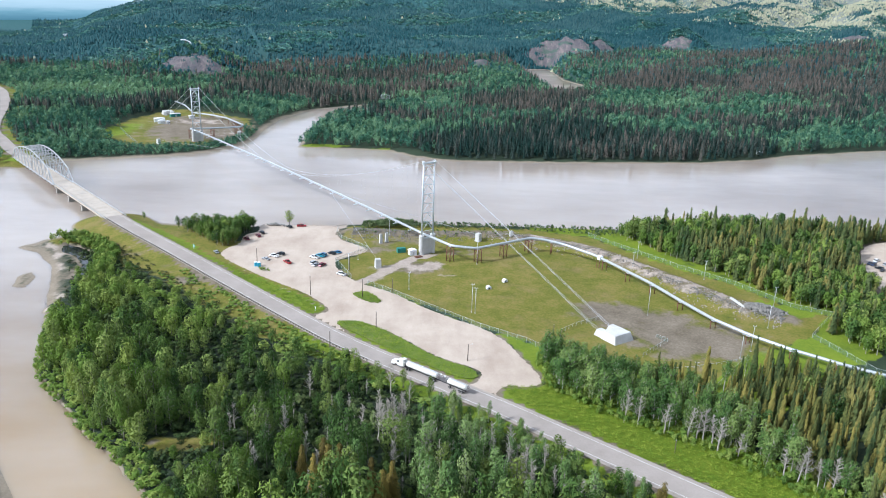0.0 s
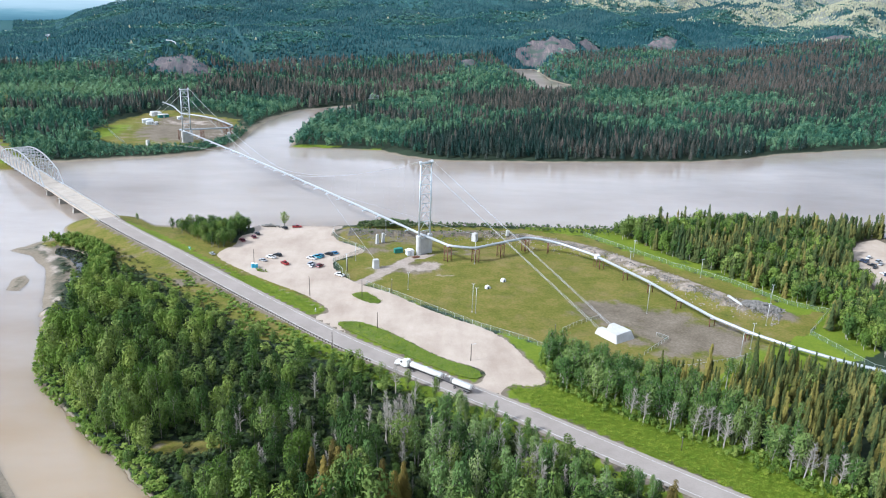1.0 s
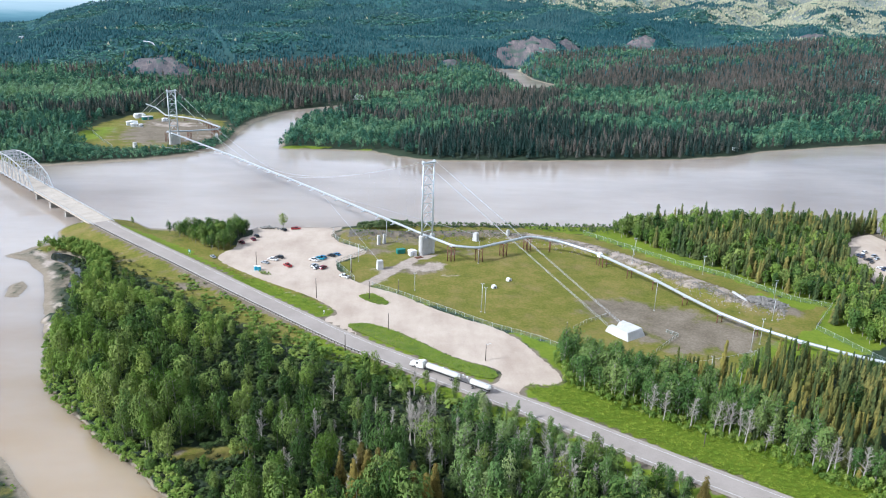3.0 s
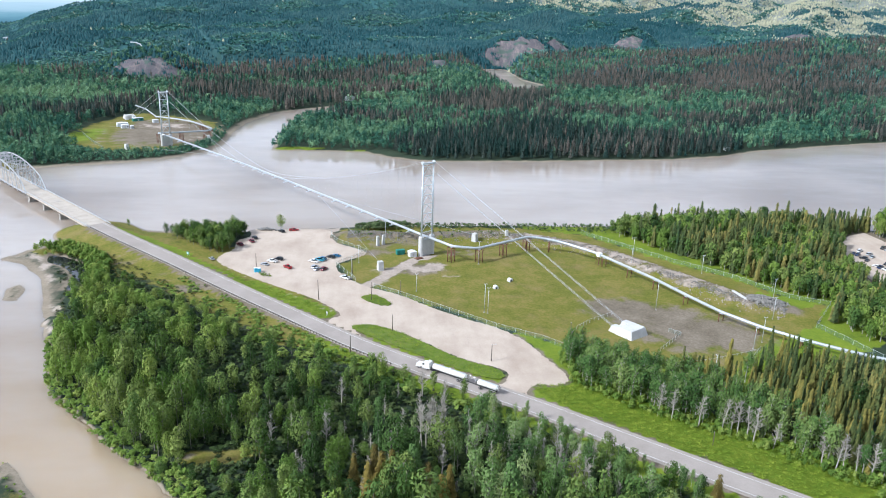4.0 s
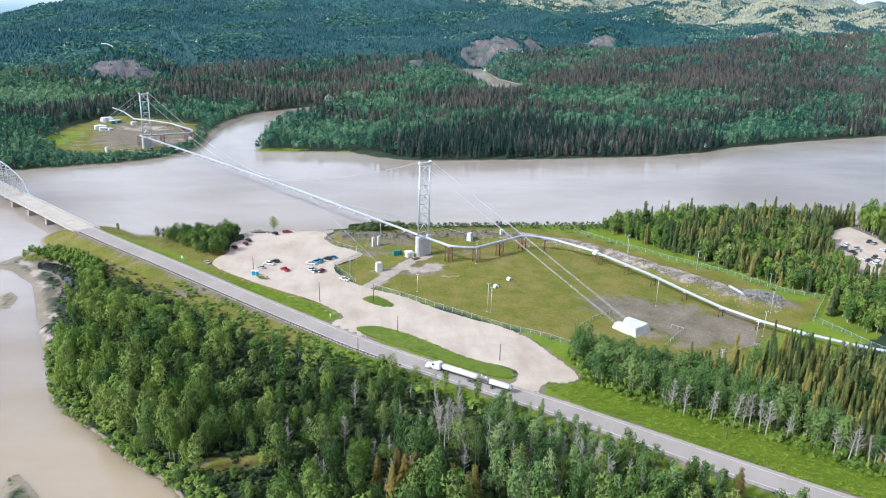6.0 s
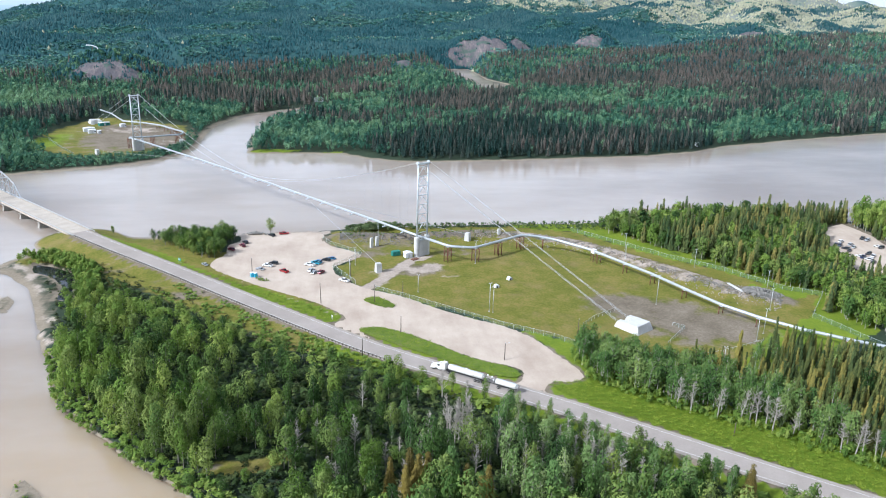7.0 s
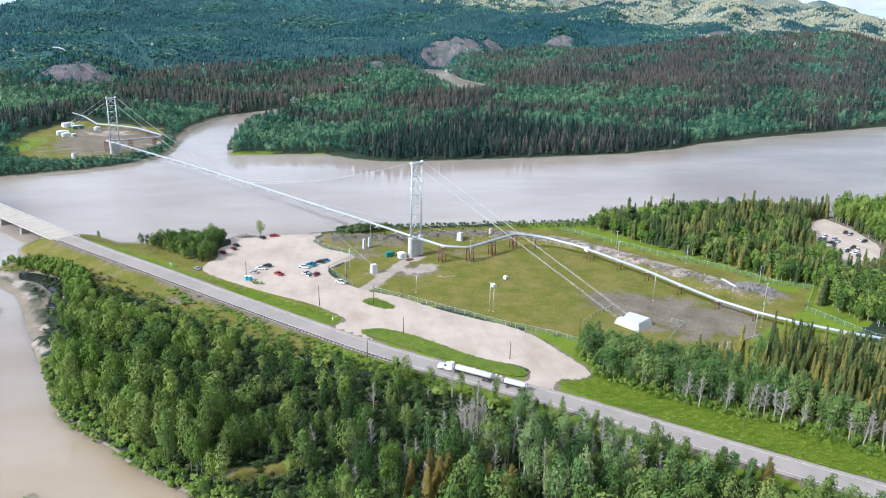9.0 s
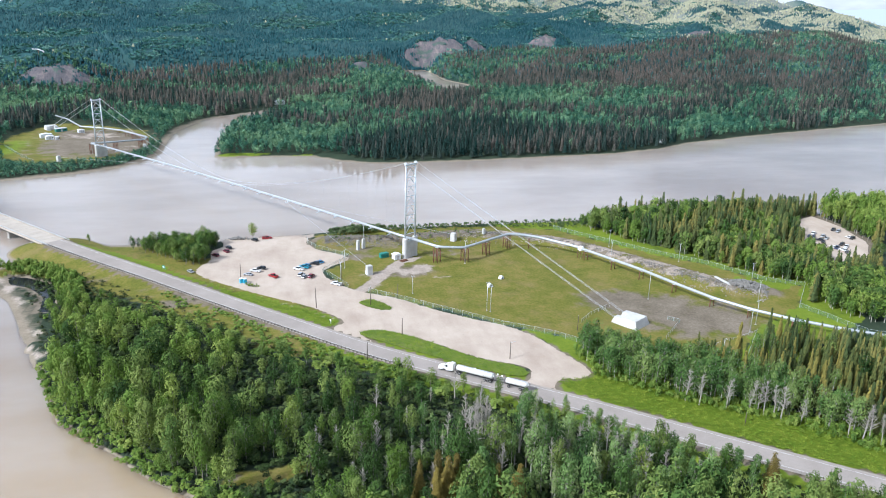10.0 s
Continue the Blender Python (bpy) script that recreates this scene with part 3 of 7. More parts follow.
def hills(X, Y):
    """The wooded ridge north of the river."""
    d, az = np.hypot(X + 35, Y), np.degrees(np.arctan2(X + 35, Y))
    d = d + 40 * waves(X, Y, 900, 0.3)
    wob = 1 + 0.10 * waves(X, Y, 420, 0.7)
    capa, capb, foot = np.interp(az, HEAD_AZ, A_CAP), np.interp(az, HEAD_AZ, B_CAP), np.interp(az, HEAD_AZ, B_FOOT)
    a = capa * smooth01(d, 1230, 1720) * (1 - smooth01(d, 1800, 2350)) * wob
    raw = np.maximum(d - foot, 0) * np.interp(az, [-30, -19, -10, 0, 13, 30, 60], [0.14, 0.12, 0.1, 0.11, 0.125, 0.13, 0.1])
    tail = np.interp(az, [-23, -19, -12, -4], [2420, 2700, 2900, 3300])
    b = np.maximum(capb, 1) * np.tanh(raw / np.maximum(capb, 1)) * (1 - np.clip((d - tail) / 900, 0, 1) ** 1.5) * wob
    b = b + np.clip(b / 110 - 0.25, 0, 1) * (22 * waves(X, Y, 620, 0.15) + 15 * waves(X * 1.6, Y * 0.6, 260, 0.55))
    z = np.maximum(a, b) + np.clip(np.minimum(a, b), 0, 6)
    for cx, cy, rx, ry, h in BLUFFS:
        q = ((X - cx) / rx) ** 2 + ((Y - cy) / ry) ** 2
        z = z + h * np.maximum(1 - q, 0) ** 1.2 * (1 + 0.2 * waves(X, Y, 40, 0.77))
    return z


def road_near(X, Y):
    """Distance to either road and the road's height there."""
    out, height = np.full(np.shape(X), 1e9), np.zeros(np.shape(X))
    for line in (ROAD, FAR_ROAD):
        d, w = seg_dist(X, Y, line)
        z = np.interp(w, np.arange(len(line)), line[:, 2])
        height = np.where(d < out, z, height)
        out = np.minimum(out, d)
    return out, height


def ground_z(X, Y):
    X, Y = np.asarray(X, float), np.asarray(Y, float)
    ds, dn = depth_in(X, Y, SOUTH), depth_in(X, Y, NORTH)
    dw = np.maximum(np.maximum(depth_in(X, Y, WEST_BAR), depth_in(X, Y, WEST_BANK)), depth_in(X, Y, MUD_BAR))
    level = SITE - 1.6 * smooth01(X, 25, 120) * smooth01(Y, 150, 240)
    level = level - 0.7 * smooth01(-X, 120, 170)
    edge = 1.2 * waves(X, Y, 22, 0.2)
    zs = WZ + np.clip((ds + edge) * np.where((X < -120) & (Y > 335), 0.11, np.where((X < -40) & (Y < 335), 0.75, 0.34)), -3.5, level - WZ)
    zn = WZ + np.clip((dn + edge) * np.where(X < -130, 0.10, 0.2), -3.5, 2.9 + 0.6 * waves(X, Y, 260, 0.9))
    zn = np.where(depth_in(X, Y, FAR_PAD) > -6, np.minimum(zn, -2.9), zn)
    zn = np.where(dn > 0, zn + hills(X, Y), zn)
    zw = WZ + np.clip((dw + 0.3 * edge) * 0.2, -3.5, 1.2)
    z = np.maximum(np.maximum(zs, zn), zw)
    flat = inside(X, Y, PAD) | (depth_in(X, Y, LOT) > -14)
    rough = np.where(flat, 0.0, 0.25 * waves(X, Y, 35, 0.5) + 0.12 * waves(X, Y, 11, 0.1))
    z = np.where(z > WZ + 1.0, z + rough, z)
    rd, rz = road_near(X, Y)
    z = np.maximum(z, np.where(rd < 45, rz - 0.25 - np.maximum(rd - 6.2, 0) * 0.3, -99))
    z = np.where(rd < 7.5, rz - 0.25, z)
    z = np.where(depth_in(X, Y, LOT) > -2.5, np.where(rd < 4.8, z, SITE), z)
    bd, bw = seg_dist(X, Y, BERM)
    bh = np.interp(bw, np.arange(len(BERM)), BERM[:, 2])
    z = np.maximum(z, np.where(bd < 10.5, SITE + 3.0 * bh * (1 - smooth01(bd, 2.5, 10.5)) - 1.2 * smooth01(X, 30, 120) - 0.2, -99))
    sl = depth_in(X, Y, SLOUGH)
    z = np.where(sl > -90, np.minimum(z, WZ - 0.6 - np.where(sl > -16, 0.12 * sl, 1.2 * (sl + 16) - 1.92)), z)
    z = np.maximum(z, WZ + np.clip(0.2 * depth_in(X, Y, FLAT) + 0.15, -3, 0.8))
    z = np.where(depth_in(X, Y, POND) > -9, np.minimum(z, WZ - 0.3 - 0.3 * depth_in(X, Y, POND)), z)
    return z


def axis(stops):
    out = []
    for (a, b, s) in stops:
        out += list(np.arange(a, b, s))
    return np.array(out + [stops[-1][1]])


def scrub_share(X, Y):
    """How far the sunlit patch, painted as pale birch scrub, takes over on the upper slopes."""
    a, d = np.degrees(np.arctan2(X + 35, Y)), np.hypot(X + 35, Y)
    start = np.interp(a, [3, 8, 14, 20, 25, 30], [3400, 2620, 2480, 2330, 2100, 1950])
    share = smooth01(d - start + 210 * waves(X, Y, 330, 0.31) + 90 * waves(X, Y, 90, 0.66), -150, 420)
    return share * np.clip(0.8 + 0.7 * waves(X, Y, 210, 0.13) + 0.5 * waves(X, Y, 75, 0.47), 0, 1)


def build_ground():
    xs = axis([(-4800, -2000, 130), (-2000, -900, 45), (-900, -320, 12), (-320, 310, 3.5), (310, 900, 14), (900, 2300, 40), (2300, 4800, 130)])
    ys = axis([(-4800, -100, 235), (-100, 150, 12), (150, 500, 3.5), (500, 1100, 9), (1100, 2000, 15), (2000, 3400, 35), (3400, 4800, 100)])
    X, Y = np.meshgrid(xs, ys)
    Z = ground_z(X, Y)
    rd, _ = road_near(X, Y)
    lot = depth_in(X, Y, LOT)
    pad = depth_in(X, Y, PAD)
    lawn = np.clip(0.5 + pad / 6, 0, 1) * 0.9
    lawn = np.maximum(lawn, 0.85 * (1 - smooth01(rd, 16, 34)) * (Y > 300))
    lawn = np.maximum(lawn, np.clip(0.5 + depth_in(X, Y, FAR_PAD) / 14, 0, 1) * 0.85)
    lawn = np.maximum(lawn, 0.3 * inside(X, Y, WEST_BAR))
    lawn = np.maximum(lawn, 0.8 * (inside(X, Y, [(-200, 470), (-120, 466), (-108, 420), (-150, 380), (-190, 400), (-225, 430)])))
    lush = 0.95 * (1 - smooth01(rd, 11, 22)) * (X > -60) + 0.9 * (1 - smooth01(rd, 9, 15)) * (X < -320)
    side = inside(X, Y, [(-52, 326), (-45, 334), (-62, 351), (-100, 384), (-160, 446), (-190, 470), (-196, 462), (-140, 404), (-70, 335)])
    lush = np.maximum(lush, 0.75 * side)
    lush = np.maximum(lush, 0.95 * inside(X, Y, [(22, 264), (60, 270), (130, 205), (170, 150), (90, 190), (40, 236)]))
    lush = np.maximum(lush, 0.9 * inside(X, Y, [(28, 310), (36, 296), (40, 280), (42, 264), (62, 256), (62, 290), (50, 298), (40, 306)]))
    lush = np.maximum(lush, 0.7 * np.exp(-((X + 305) / 22) ** 2 - ((Y - 770) / 62) ** 2))
    lush = np.maximum(lush, 0.75 * ((pad > -26) & (X > 62) & (pad < 2)))
    lush = np.maximum(lush, 0.95 * np.exp(-(seg_dist(X, Y, [(-121, 724), (-86, 722), (-40, 717)])[0] / 4) ** 4))
    lush = np.maximum(lush, 0.95 * inside(X, Y, [(172, 335), (188, 344), (180, 352), (165, 362), (158, 350)]))
    lush = np.maximum(lush, 0.6 * np.exp(-(seg_dist(X, Y, [(-36, 366), (-18, 352), (0, 334), (23, 313), (42, 300), (52, 288)])[0] / 4) ** 2))
    dry = lambda cx, cy, rx, ry, k: k * np.exp(-((X - cx) / rx) ** 2 - ((Y - cy) / ry) ** 2)
    bare = dry(116, 311, 36, 26, 1.0) + dry(92, 340, 26, 16, 0.8) + dry(-3, 394, 15, 11, 0.95) + dry(-20, 384, 12, 14, 0.45) + dry(-28, 424, 14, 18, 0.62) + dry(-8, 438, 18, 10, 0.55) + dry(18, 418, 24, 11, 0.58) + dry(75, 340, 16, 12, 0.3)
    bare = np.maximum(bare, 1.1 * np.exp(-(seg_dist(X, Y, [(-34, 368), (-20, 388), (-8, 408), (0, 412)])[0] / 3.6) ** 4))
    bare = np.maximum(bare, 0.75 * np.exp(-(seg_dist(X, Y, BERM)[0] / 9) ** 4))
    bare = np.maximum(bare, dry(-232, 785, 66, 72, 1.1) + dry(-262, 850, 40, 22, 0.5))
    bare = np.maximum(bare, np.where(rd < 7.6, 1.0, 0.0))
    for cx, cy, rx, ry in CLIFFS:
        bare = np.maximum(bare, 1.05 - 0.85 * (((X - cx) / rx) ** 2 + ((Y - cy) / ry) ** 2))
    bare = np.maximum(bare, 0.85 * np.exp(-(np.minimum(lot, 0) / 2.4) ** 2) * (pad < -1) * (X > -60))
    bare = np.maximum(bare, 0.9 * (depth_in(X, Y, RIGHT_LOT) > -7))
    bare = np.maximum(bare, dry(-132, 376, 22, 16, 0.42) + dry(-165, 408, 18, 16, 0.4))
    for cx, cy, rx, ry, k in ((-122, 366, 15, 10, 0.75), (-138, 384, 10, 8, 0.6), (-92, 336, 14, 8, 0.55), (-108, 352, 12, 8, 0.5), (-160, 404, 10, 8, 0.5)):
        bare = np.maximum(bare, dry(cx, cy, rx, ry, k))
    bare = np.maximum(bare, dry(-90, 219, 4.5, 3.5, 0.8))
    lawn = np.maximum(lawn, 0.9 * np.clip(0.7 + depth_in(X, Y, GLADE) / 5, 0, 1))
    bare = np.maximum(bare, 0.35 * inside(X, Y, FLAT))
    lush = np.maximum(lush, 0.3 * inside(X, Y, FLAT))
    line_pale = [(-34, 368), (-20, 388), (-8, 408), (0, 412)]
    pale = np.maximum(1.0 * np.exp(-(seg_dist(X, Y, line_pale)[0] / 3.6) ** 4), dry(2, 398, 8, 6, 0.75) + dry(-27, 390, 7, 6, 0.6) + dry(-4, 391, 15, 5, 0.66) + dry(12, 381, 9, 3, 0.62) + dry(-25, 372, 6, 8, 0.5))
    pale = np.maximum(pale, dry(-216, 770, 34, 34, 0.4) + dry(-248, 832, 34, 18, 0.65))
    pale = np.maximum(pale, 0.55 * np.exp(-(seg_dist(X, Y, [(-223, 421), (-208, 412), (-196, 386), (-182, 350), (-170, 318)])[0] / 8) ** 2))
    pale = np.maximum(pale, 0.72 * np.exp(-(seg_dist(X, Y, BERM)[0] / 8) ** 4) * smooth01(X, 20, 60) * (1 - smooth01(X, 150, 162)) * (0.75 + 0.5 * waves(X, Y, 16, 0.19)))
    pale = np.maximum(pale, 0.95 * np.exp(-(seg_dist(X, Y, [(-106, 464), (-80, 466), (-57, 463)])[0] / 6) ** 4))
    pale = np.maximum(pale, 0.6 * np.exp(-(seg_dist(X, Y, [(-112, 398), (-95, 379), (-76, 361), (-60, 346), (-50, 334)])[0] / 2.2) ** 2) * (waves(X, Y, 14, 0.4) > -0.2))
    ny, nx = X.shape
    idx = np.arange(nx * ny).reshape(ny, nx)
    F = np.stack([idx[:-1, :-1], idx[:-1, 1:], idx[1:, 1:], idx[1:, :-1]], -1).reshape(-1, 4)
    # hill mask: painted haze; scrub mask: painted sunlit patch
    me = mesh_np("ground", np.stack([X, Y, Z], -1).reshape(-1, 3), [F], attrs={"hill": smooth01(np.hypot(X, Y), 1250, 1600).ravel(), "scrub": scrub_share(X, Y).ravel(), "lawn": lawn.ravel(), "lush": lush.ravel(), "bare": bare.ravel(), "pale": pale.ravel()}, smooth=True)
    tagged(link("ground", me, M_GROUND), "grassy and wooded river valley with low hills", "ground", kind="structure")


def strip(line, lo, hi, lift, cuts=1):
    """A band along a line of (x, y, z), from lo to hi metres across it."""
    L = np.asarray(line, float)
    d = np.gradient(L[:, :2], axis=0)
    d /= np.linalg.norm(d, axis=1)[:, None]
    nrm = np.stack([-d[:, 1], d[:, 0]], -1)
    rows = [np.column_stack([L[:, :2] + nrm * (lo + (hi - lo) * k / cuts), L[:, 2] + lift]) for k in range(cuts + 1)]
    V = np.concatenate(rows)
    n = len(L)
    F = [(k * n + i, k * n + i + 1, (k + 1) * n + i + 1, (k + 1) * n + i) for k in range(cuts) for i in range(n - 1)]
    return V, np.array(F)[:, ::-1]


def patch(name, outline, z, material, label, rag=0.5, raise_mid=0.0, slab=0.06):
    """A flat spread with a ragged edge and a small thickness."""
    P = np.asarray(outline, float)
    dense = np.concatenate([P[i] + (P[(i + 1) % len(P)] - P[i]) * np.linspace(0, 1, 5)[:-1, None] for i in range(len(P))])
    dense += rag * np.stack([waves(dense[:, 0], dense[:, 1], 4.0, 0.31), waves(dense[:, 0], dense[:, 1], 4.0, 0.62)], -1)
    bm = bmesh.new()
    top = [bm.verts.new((x, y, z)) for x, y in dense]
    f = bm.faces.new(top)
    if f.normal.z < 0:
        f.normal_flip()
    bmesh.ops.inset_region(bm, faces=[f], thickness=0.9, depth=0.0)
    for v in f.verts:
        v.co.z += raise_mid
    low = bmesh.ops.extrude_edge_only(bm, edges=[e for e in bm.edges if e.is_boundary])
    for v in low["geom"]:
        if isinstance(v, bmesh.types.BMVert):
            v.co.z -= slab
    bmesh.ops.triangulate(bm, faces=bm.faces)
    return tagged(part(name, bm, material, None), label, name, kind="structure")


def build_roads():
    def one(name, line, half, label):
        V, F = strip(line, -half, half, 0.0, 4)
        tagged(link(name, mesh_np(name, V, [F]), M_ASPHALT), label, "road", kind="structure")
    one("road", ROAD, 4.9, "worn grey two-lane asphalt highway with gravel shoulders")
    one("road_far", FAR_ROAD, 5.6, "pale asphalt road curving away into the far woods")
    for lo, hi in ((-4.12, -3.98), (3.98, 4.12)):
        V, F = strip(ROAD, lo, hi, 0.012)
        tagged(link("road_marking", mesh_np("road_marking", V, [F]), M_LINE), "faded white edge line on the asphalt", "road marking", kind="structure")
    for lo, hi in ((-6.0, -4.9), (4.9, 6.0)):
        V, F = strip(ROAD, lo, hi, -0.06)
        tagged(link("road_shoulder", mesh_np("road_shoulder", V, [F]), M_SHOULDER), "pale gravel shoulder beside the asphalt", "road shoulder", kind="structure")


build_ground()
w = 4800
river = bmesh.new()
for cx, cy, hx, hy in ((0, 0, w, w),):
    river.faces.new([river.verts.new((cx + sx * hx, cy + sy * hy, WZ)) for sx, sy in ((-1, -1), (1, -1), (1, 1), (-1, 1))])
tagged(part("water", river, M_WATER, None), "broad silty brown river reflecting the clouds", "river", kind="structure")
build_roads()
patch("gravel_lot", LOT, SITE + 0.07, M_GRAVEL, "pale dusty gravel parking lot with tyre tracks", 0.5)
patch("grass_island", ISLAND, SITE + 0.22, M_VERGE, "long lush grass island between lot and highway", 0.35, 0.25, 0.2)
patch("grass_islet", ISLET, SITE + 0.2, M_VERGE, "small grass islet in the gravel lot", 0.35, 0.15, 0.15)
patch("pond", [(-209, 423.5), (-198, 420.5), (-184, 410), (-176.5, 392), (-174, 369), (-181.5, 369), (-184.8, 388.5), (-193.5, 402), (-204, 409)], WZ + 0.02, M_POND, "dark still pond behind the mud flat", 0.2, 0.0, 0.02)
patch("gravel_lot_far", RIGHT_LOT, SITE - 1.2, M_GRAVEL, "pale gravel boat-launch lot between the trees", 0.5)


def build_backdrop():
    """Hazy plains and ridges where the land meets the sky, well behind the hills; the haze is a painted glow."""
    # emission graded by height, blue below and pale above, paints the haze
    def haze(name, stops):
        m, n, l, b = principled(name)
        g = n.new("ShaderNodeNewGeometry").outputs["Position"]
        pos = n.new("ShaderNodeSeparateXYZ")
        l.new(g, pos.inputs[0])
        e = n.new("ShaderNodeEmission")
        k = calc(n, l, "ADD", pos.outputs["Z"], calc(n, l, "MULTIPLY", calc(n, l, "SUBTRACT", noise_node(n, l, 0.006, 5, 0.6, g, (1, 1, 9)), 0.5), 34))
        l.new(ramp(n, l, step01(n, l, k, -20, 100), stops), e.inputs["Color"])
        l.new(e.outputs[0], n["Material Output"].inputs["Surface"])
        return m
    near_haze = haze("valley_haze_glow", [(0.05, (0.09, 0.21, 0.27)), (0.3, (0.19, 0.36, 0.43)), (0.5, (0.38, 0.54, 0.61)), (0.8, (0.5, 0.65, 0.72))])
    far_haze = haze("horizon_haze_glow", [(0.0, (0.5, 0.65, 0.72)), (0.5, (0.62, 0.74, 0.81)), (0.9, (0.7, 0.8, 0.87))])

    def ring(a0, a1, dist, low, rise, seed, label, m):
        A = np.radians(np.linspace(a0, a1, 120))
        deg = np.degrees(A)
        fade = smooth01(deg, a0, a0 + 6) * (1 - smooth01(deg, a1 - 2, a1))
        fade = fade if a1 > 0 else 1 - smooth01(deg, a1 - 0.9, a1)
        top = low + rise * fade + 4 * waves(deg, deg * 0, 13, seed) + 2 * waves(deg, deg * 0, 3, seed + 0.1)
        foot = np.stack([-35 + dist * np.sin(A), dist * np.cos(A), np.full(len(A), -20.0)], -1)
        head = foot.copy()
        head[:, 2] = top
        k = np.arange(len(A) - 1)
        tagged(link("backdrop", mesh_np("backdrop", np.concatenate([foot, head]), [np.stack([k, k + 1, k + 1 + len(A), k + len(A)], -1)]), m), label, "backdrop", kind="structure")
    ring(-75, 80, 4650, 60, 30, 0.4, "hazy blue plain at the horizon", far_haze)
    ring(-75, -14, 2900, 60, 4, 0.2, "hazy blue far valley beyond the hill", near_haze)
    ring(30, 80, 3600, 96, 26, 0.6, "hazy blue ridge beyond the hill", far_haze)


build_backdrop()

# ---- woods ----


def sprigs(C, size, rng, out, loose=0.5):
    """Three-sided leaf sprigs at the points C, facing roughly outwards."""
    n = len(C)
    nrm = out + loose * rng.normal(size=(n, 3))
    nrm /= np.linalg.norm(nrm, axis=1)[:, None]
    up = rng.normal(size=(n, 3)) * 0.6 + [0, 0, 1.0]       # twigs reach upwards
    t = up - nrm * (up * nrm).sum(1)[:, None]
    t /= np.linalg.norm(t, axis=1)[:, None]
    s = np.cross(nrm, t)
    a, b = size * rng.uniform(0.7, 1.7, (n, 1)), size * rng.uniform(0.5, 1.1, (n, 1))
    V = np.stack([C + t * a * 1.25, C - t * a * 0.6 + s * b * 0.75, C - t * a * 0.6 - s * b * 0.75], 1).reshape(-1, 3)
    return V, np.arange(3 * n).reshape(-1, 3)


def rods(P, Q, r0, r1, n=4):
    """Tapered rods between rows of points."""
    P, Q = np.atleast_2d(P).astype(float), np.atleast_2d(Q).astype(float)
    r0, r1 = np.broadcast_to(r0, len(P)), np.broadcast_to(r1, len(P))
    d = Q - P
    d /= np.linalg.norm(d, axis=1)[:, None] + 1e-9
    s = np.cross(d, np.where(np.abs(d[:, 2:3]) > 0.9, [[1.0, 0, 0]], [[0, 0, 1.0]]))
    s /= np.linalg.norm(s, axis=1)[:, None] + 1e-9
    u = np.cross(s, d)
    V, F = [], []
    for k in range(n):
        c, q = math.cos(6.2832 * k / n), math.sin(6.2832 * k / n)
        V += [P + (s * c + u * q) * r0[:, None], Q + (s * c + u * q) * r1[:, None]]
    V = np.stack(V, 1)
    m = len(P)
    base = np.arange(m)[:, None] * (2 * n)
    for k in range(n):
        j = (k + 1) % n
        F.append(base + np.array([[2 * k, 2 * j, 2 * j + 1, 2 * k + 1]]))
    return V.reshape(-1, 3), np.concatenate(F)


def poplar(seed, count, size, slim=1.0, limbs=True, foot=0.2):
    """A balsam poplar 1 unit high: trunk and limbs, and a ragged crown of leaf clumps."""
    r = np.random.default_rng(seed)
    bend = r.uniform(-0.03, 0.03, 2)
    hts = np.linspace(0, 0.93, 6)
    stem = np.stack([bend[0] * hts ** 2 * 3, bend[1] * hts ** 2 * 3, hts], -1)
    TV, TF = rods(stem[:-1], stem[1:], 0.016 * (1.05 - hts[:-1]), 0.016 * (1.05 - hts[1:]), 5)
    lobes = []
    for k in range(17):
        h = foot + (0.97 - foot) * (k / 16) ** 0.9
        wide = slim * 0.19 * math.sin(math.pi * min(1, ((1.04 - h) / (1.1 - foot))) ** 0.85) ** 0.9
        a = k * 2.4 + r.uniform(-0.6, 0.6)
        reach = wide * r.uniform(0.45, 1.05)
        lobes.append((math.cos(a) * reach + bend[0] * h * h * 3, math.sin(a) * reach + bend[1] * h * h * 3, h, 0.038 + wide * r.uniform(0.32, 0.6)))
    lobes = np.array(lobes)
    LV, LF = rods(np.column_stack([bend[0] * 3 * (lobes[:, 2] - 0.12) ** 2, bend[1] * 3 * (lobes[:, 2] - 0.12) ** 2, lobes[:, 2] - 0.12]), lobes[:, :3], 0.006, 0.002, 3)
    pick = r.choice(len(lobes), count, p=lobes[:, 3] ** 2 / (lobes[:, 3] ** 2).sum())
    d = r.normal(size=(count, 3))
    d /= np.linalg.norm(d, axis=1)[:, None]
    d[:, 2] = d[:, 2] * 0.85 + 0.1
    C = lobes[pick, :3] + d * (lobes[pick, 3] * r.uniform(0.5, 1.08, count) ** 0.45)[:, None]
    out = d * 0.45 + np.column_stack([C[:, 0], C[:, 1], (C[:, 2] - 0.55) * 0.35]) / 0.15 * 0.8 + [0, 0, 0.2]
    CV, CF = sprigs(C, size, r, out)
    if not limbs:
        return TV, [TF], CV, [CF]
    return np.concatenate([TV, LV]), [TF, LF + len(TV)], CV, [CF]


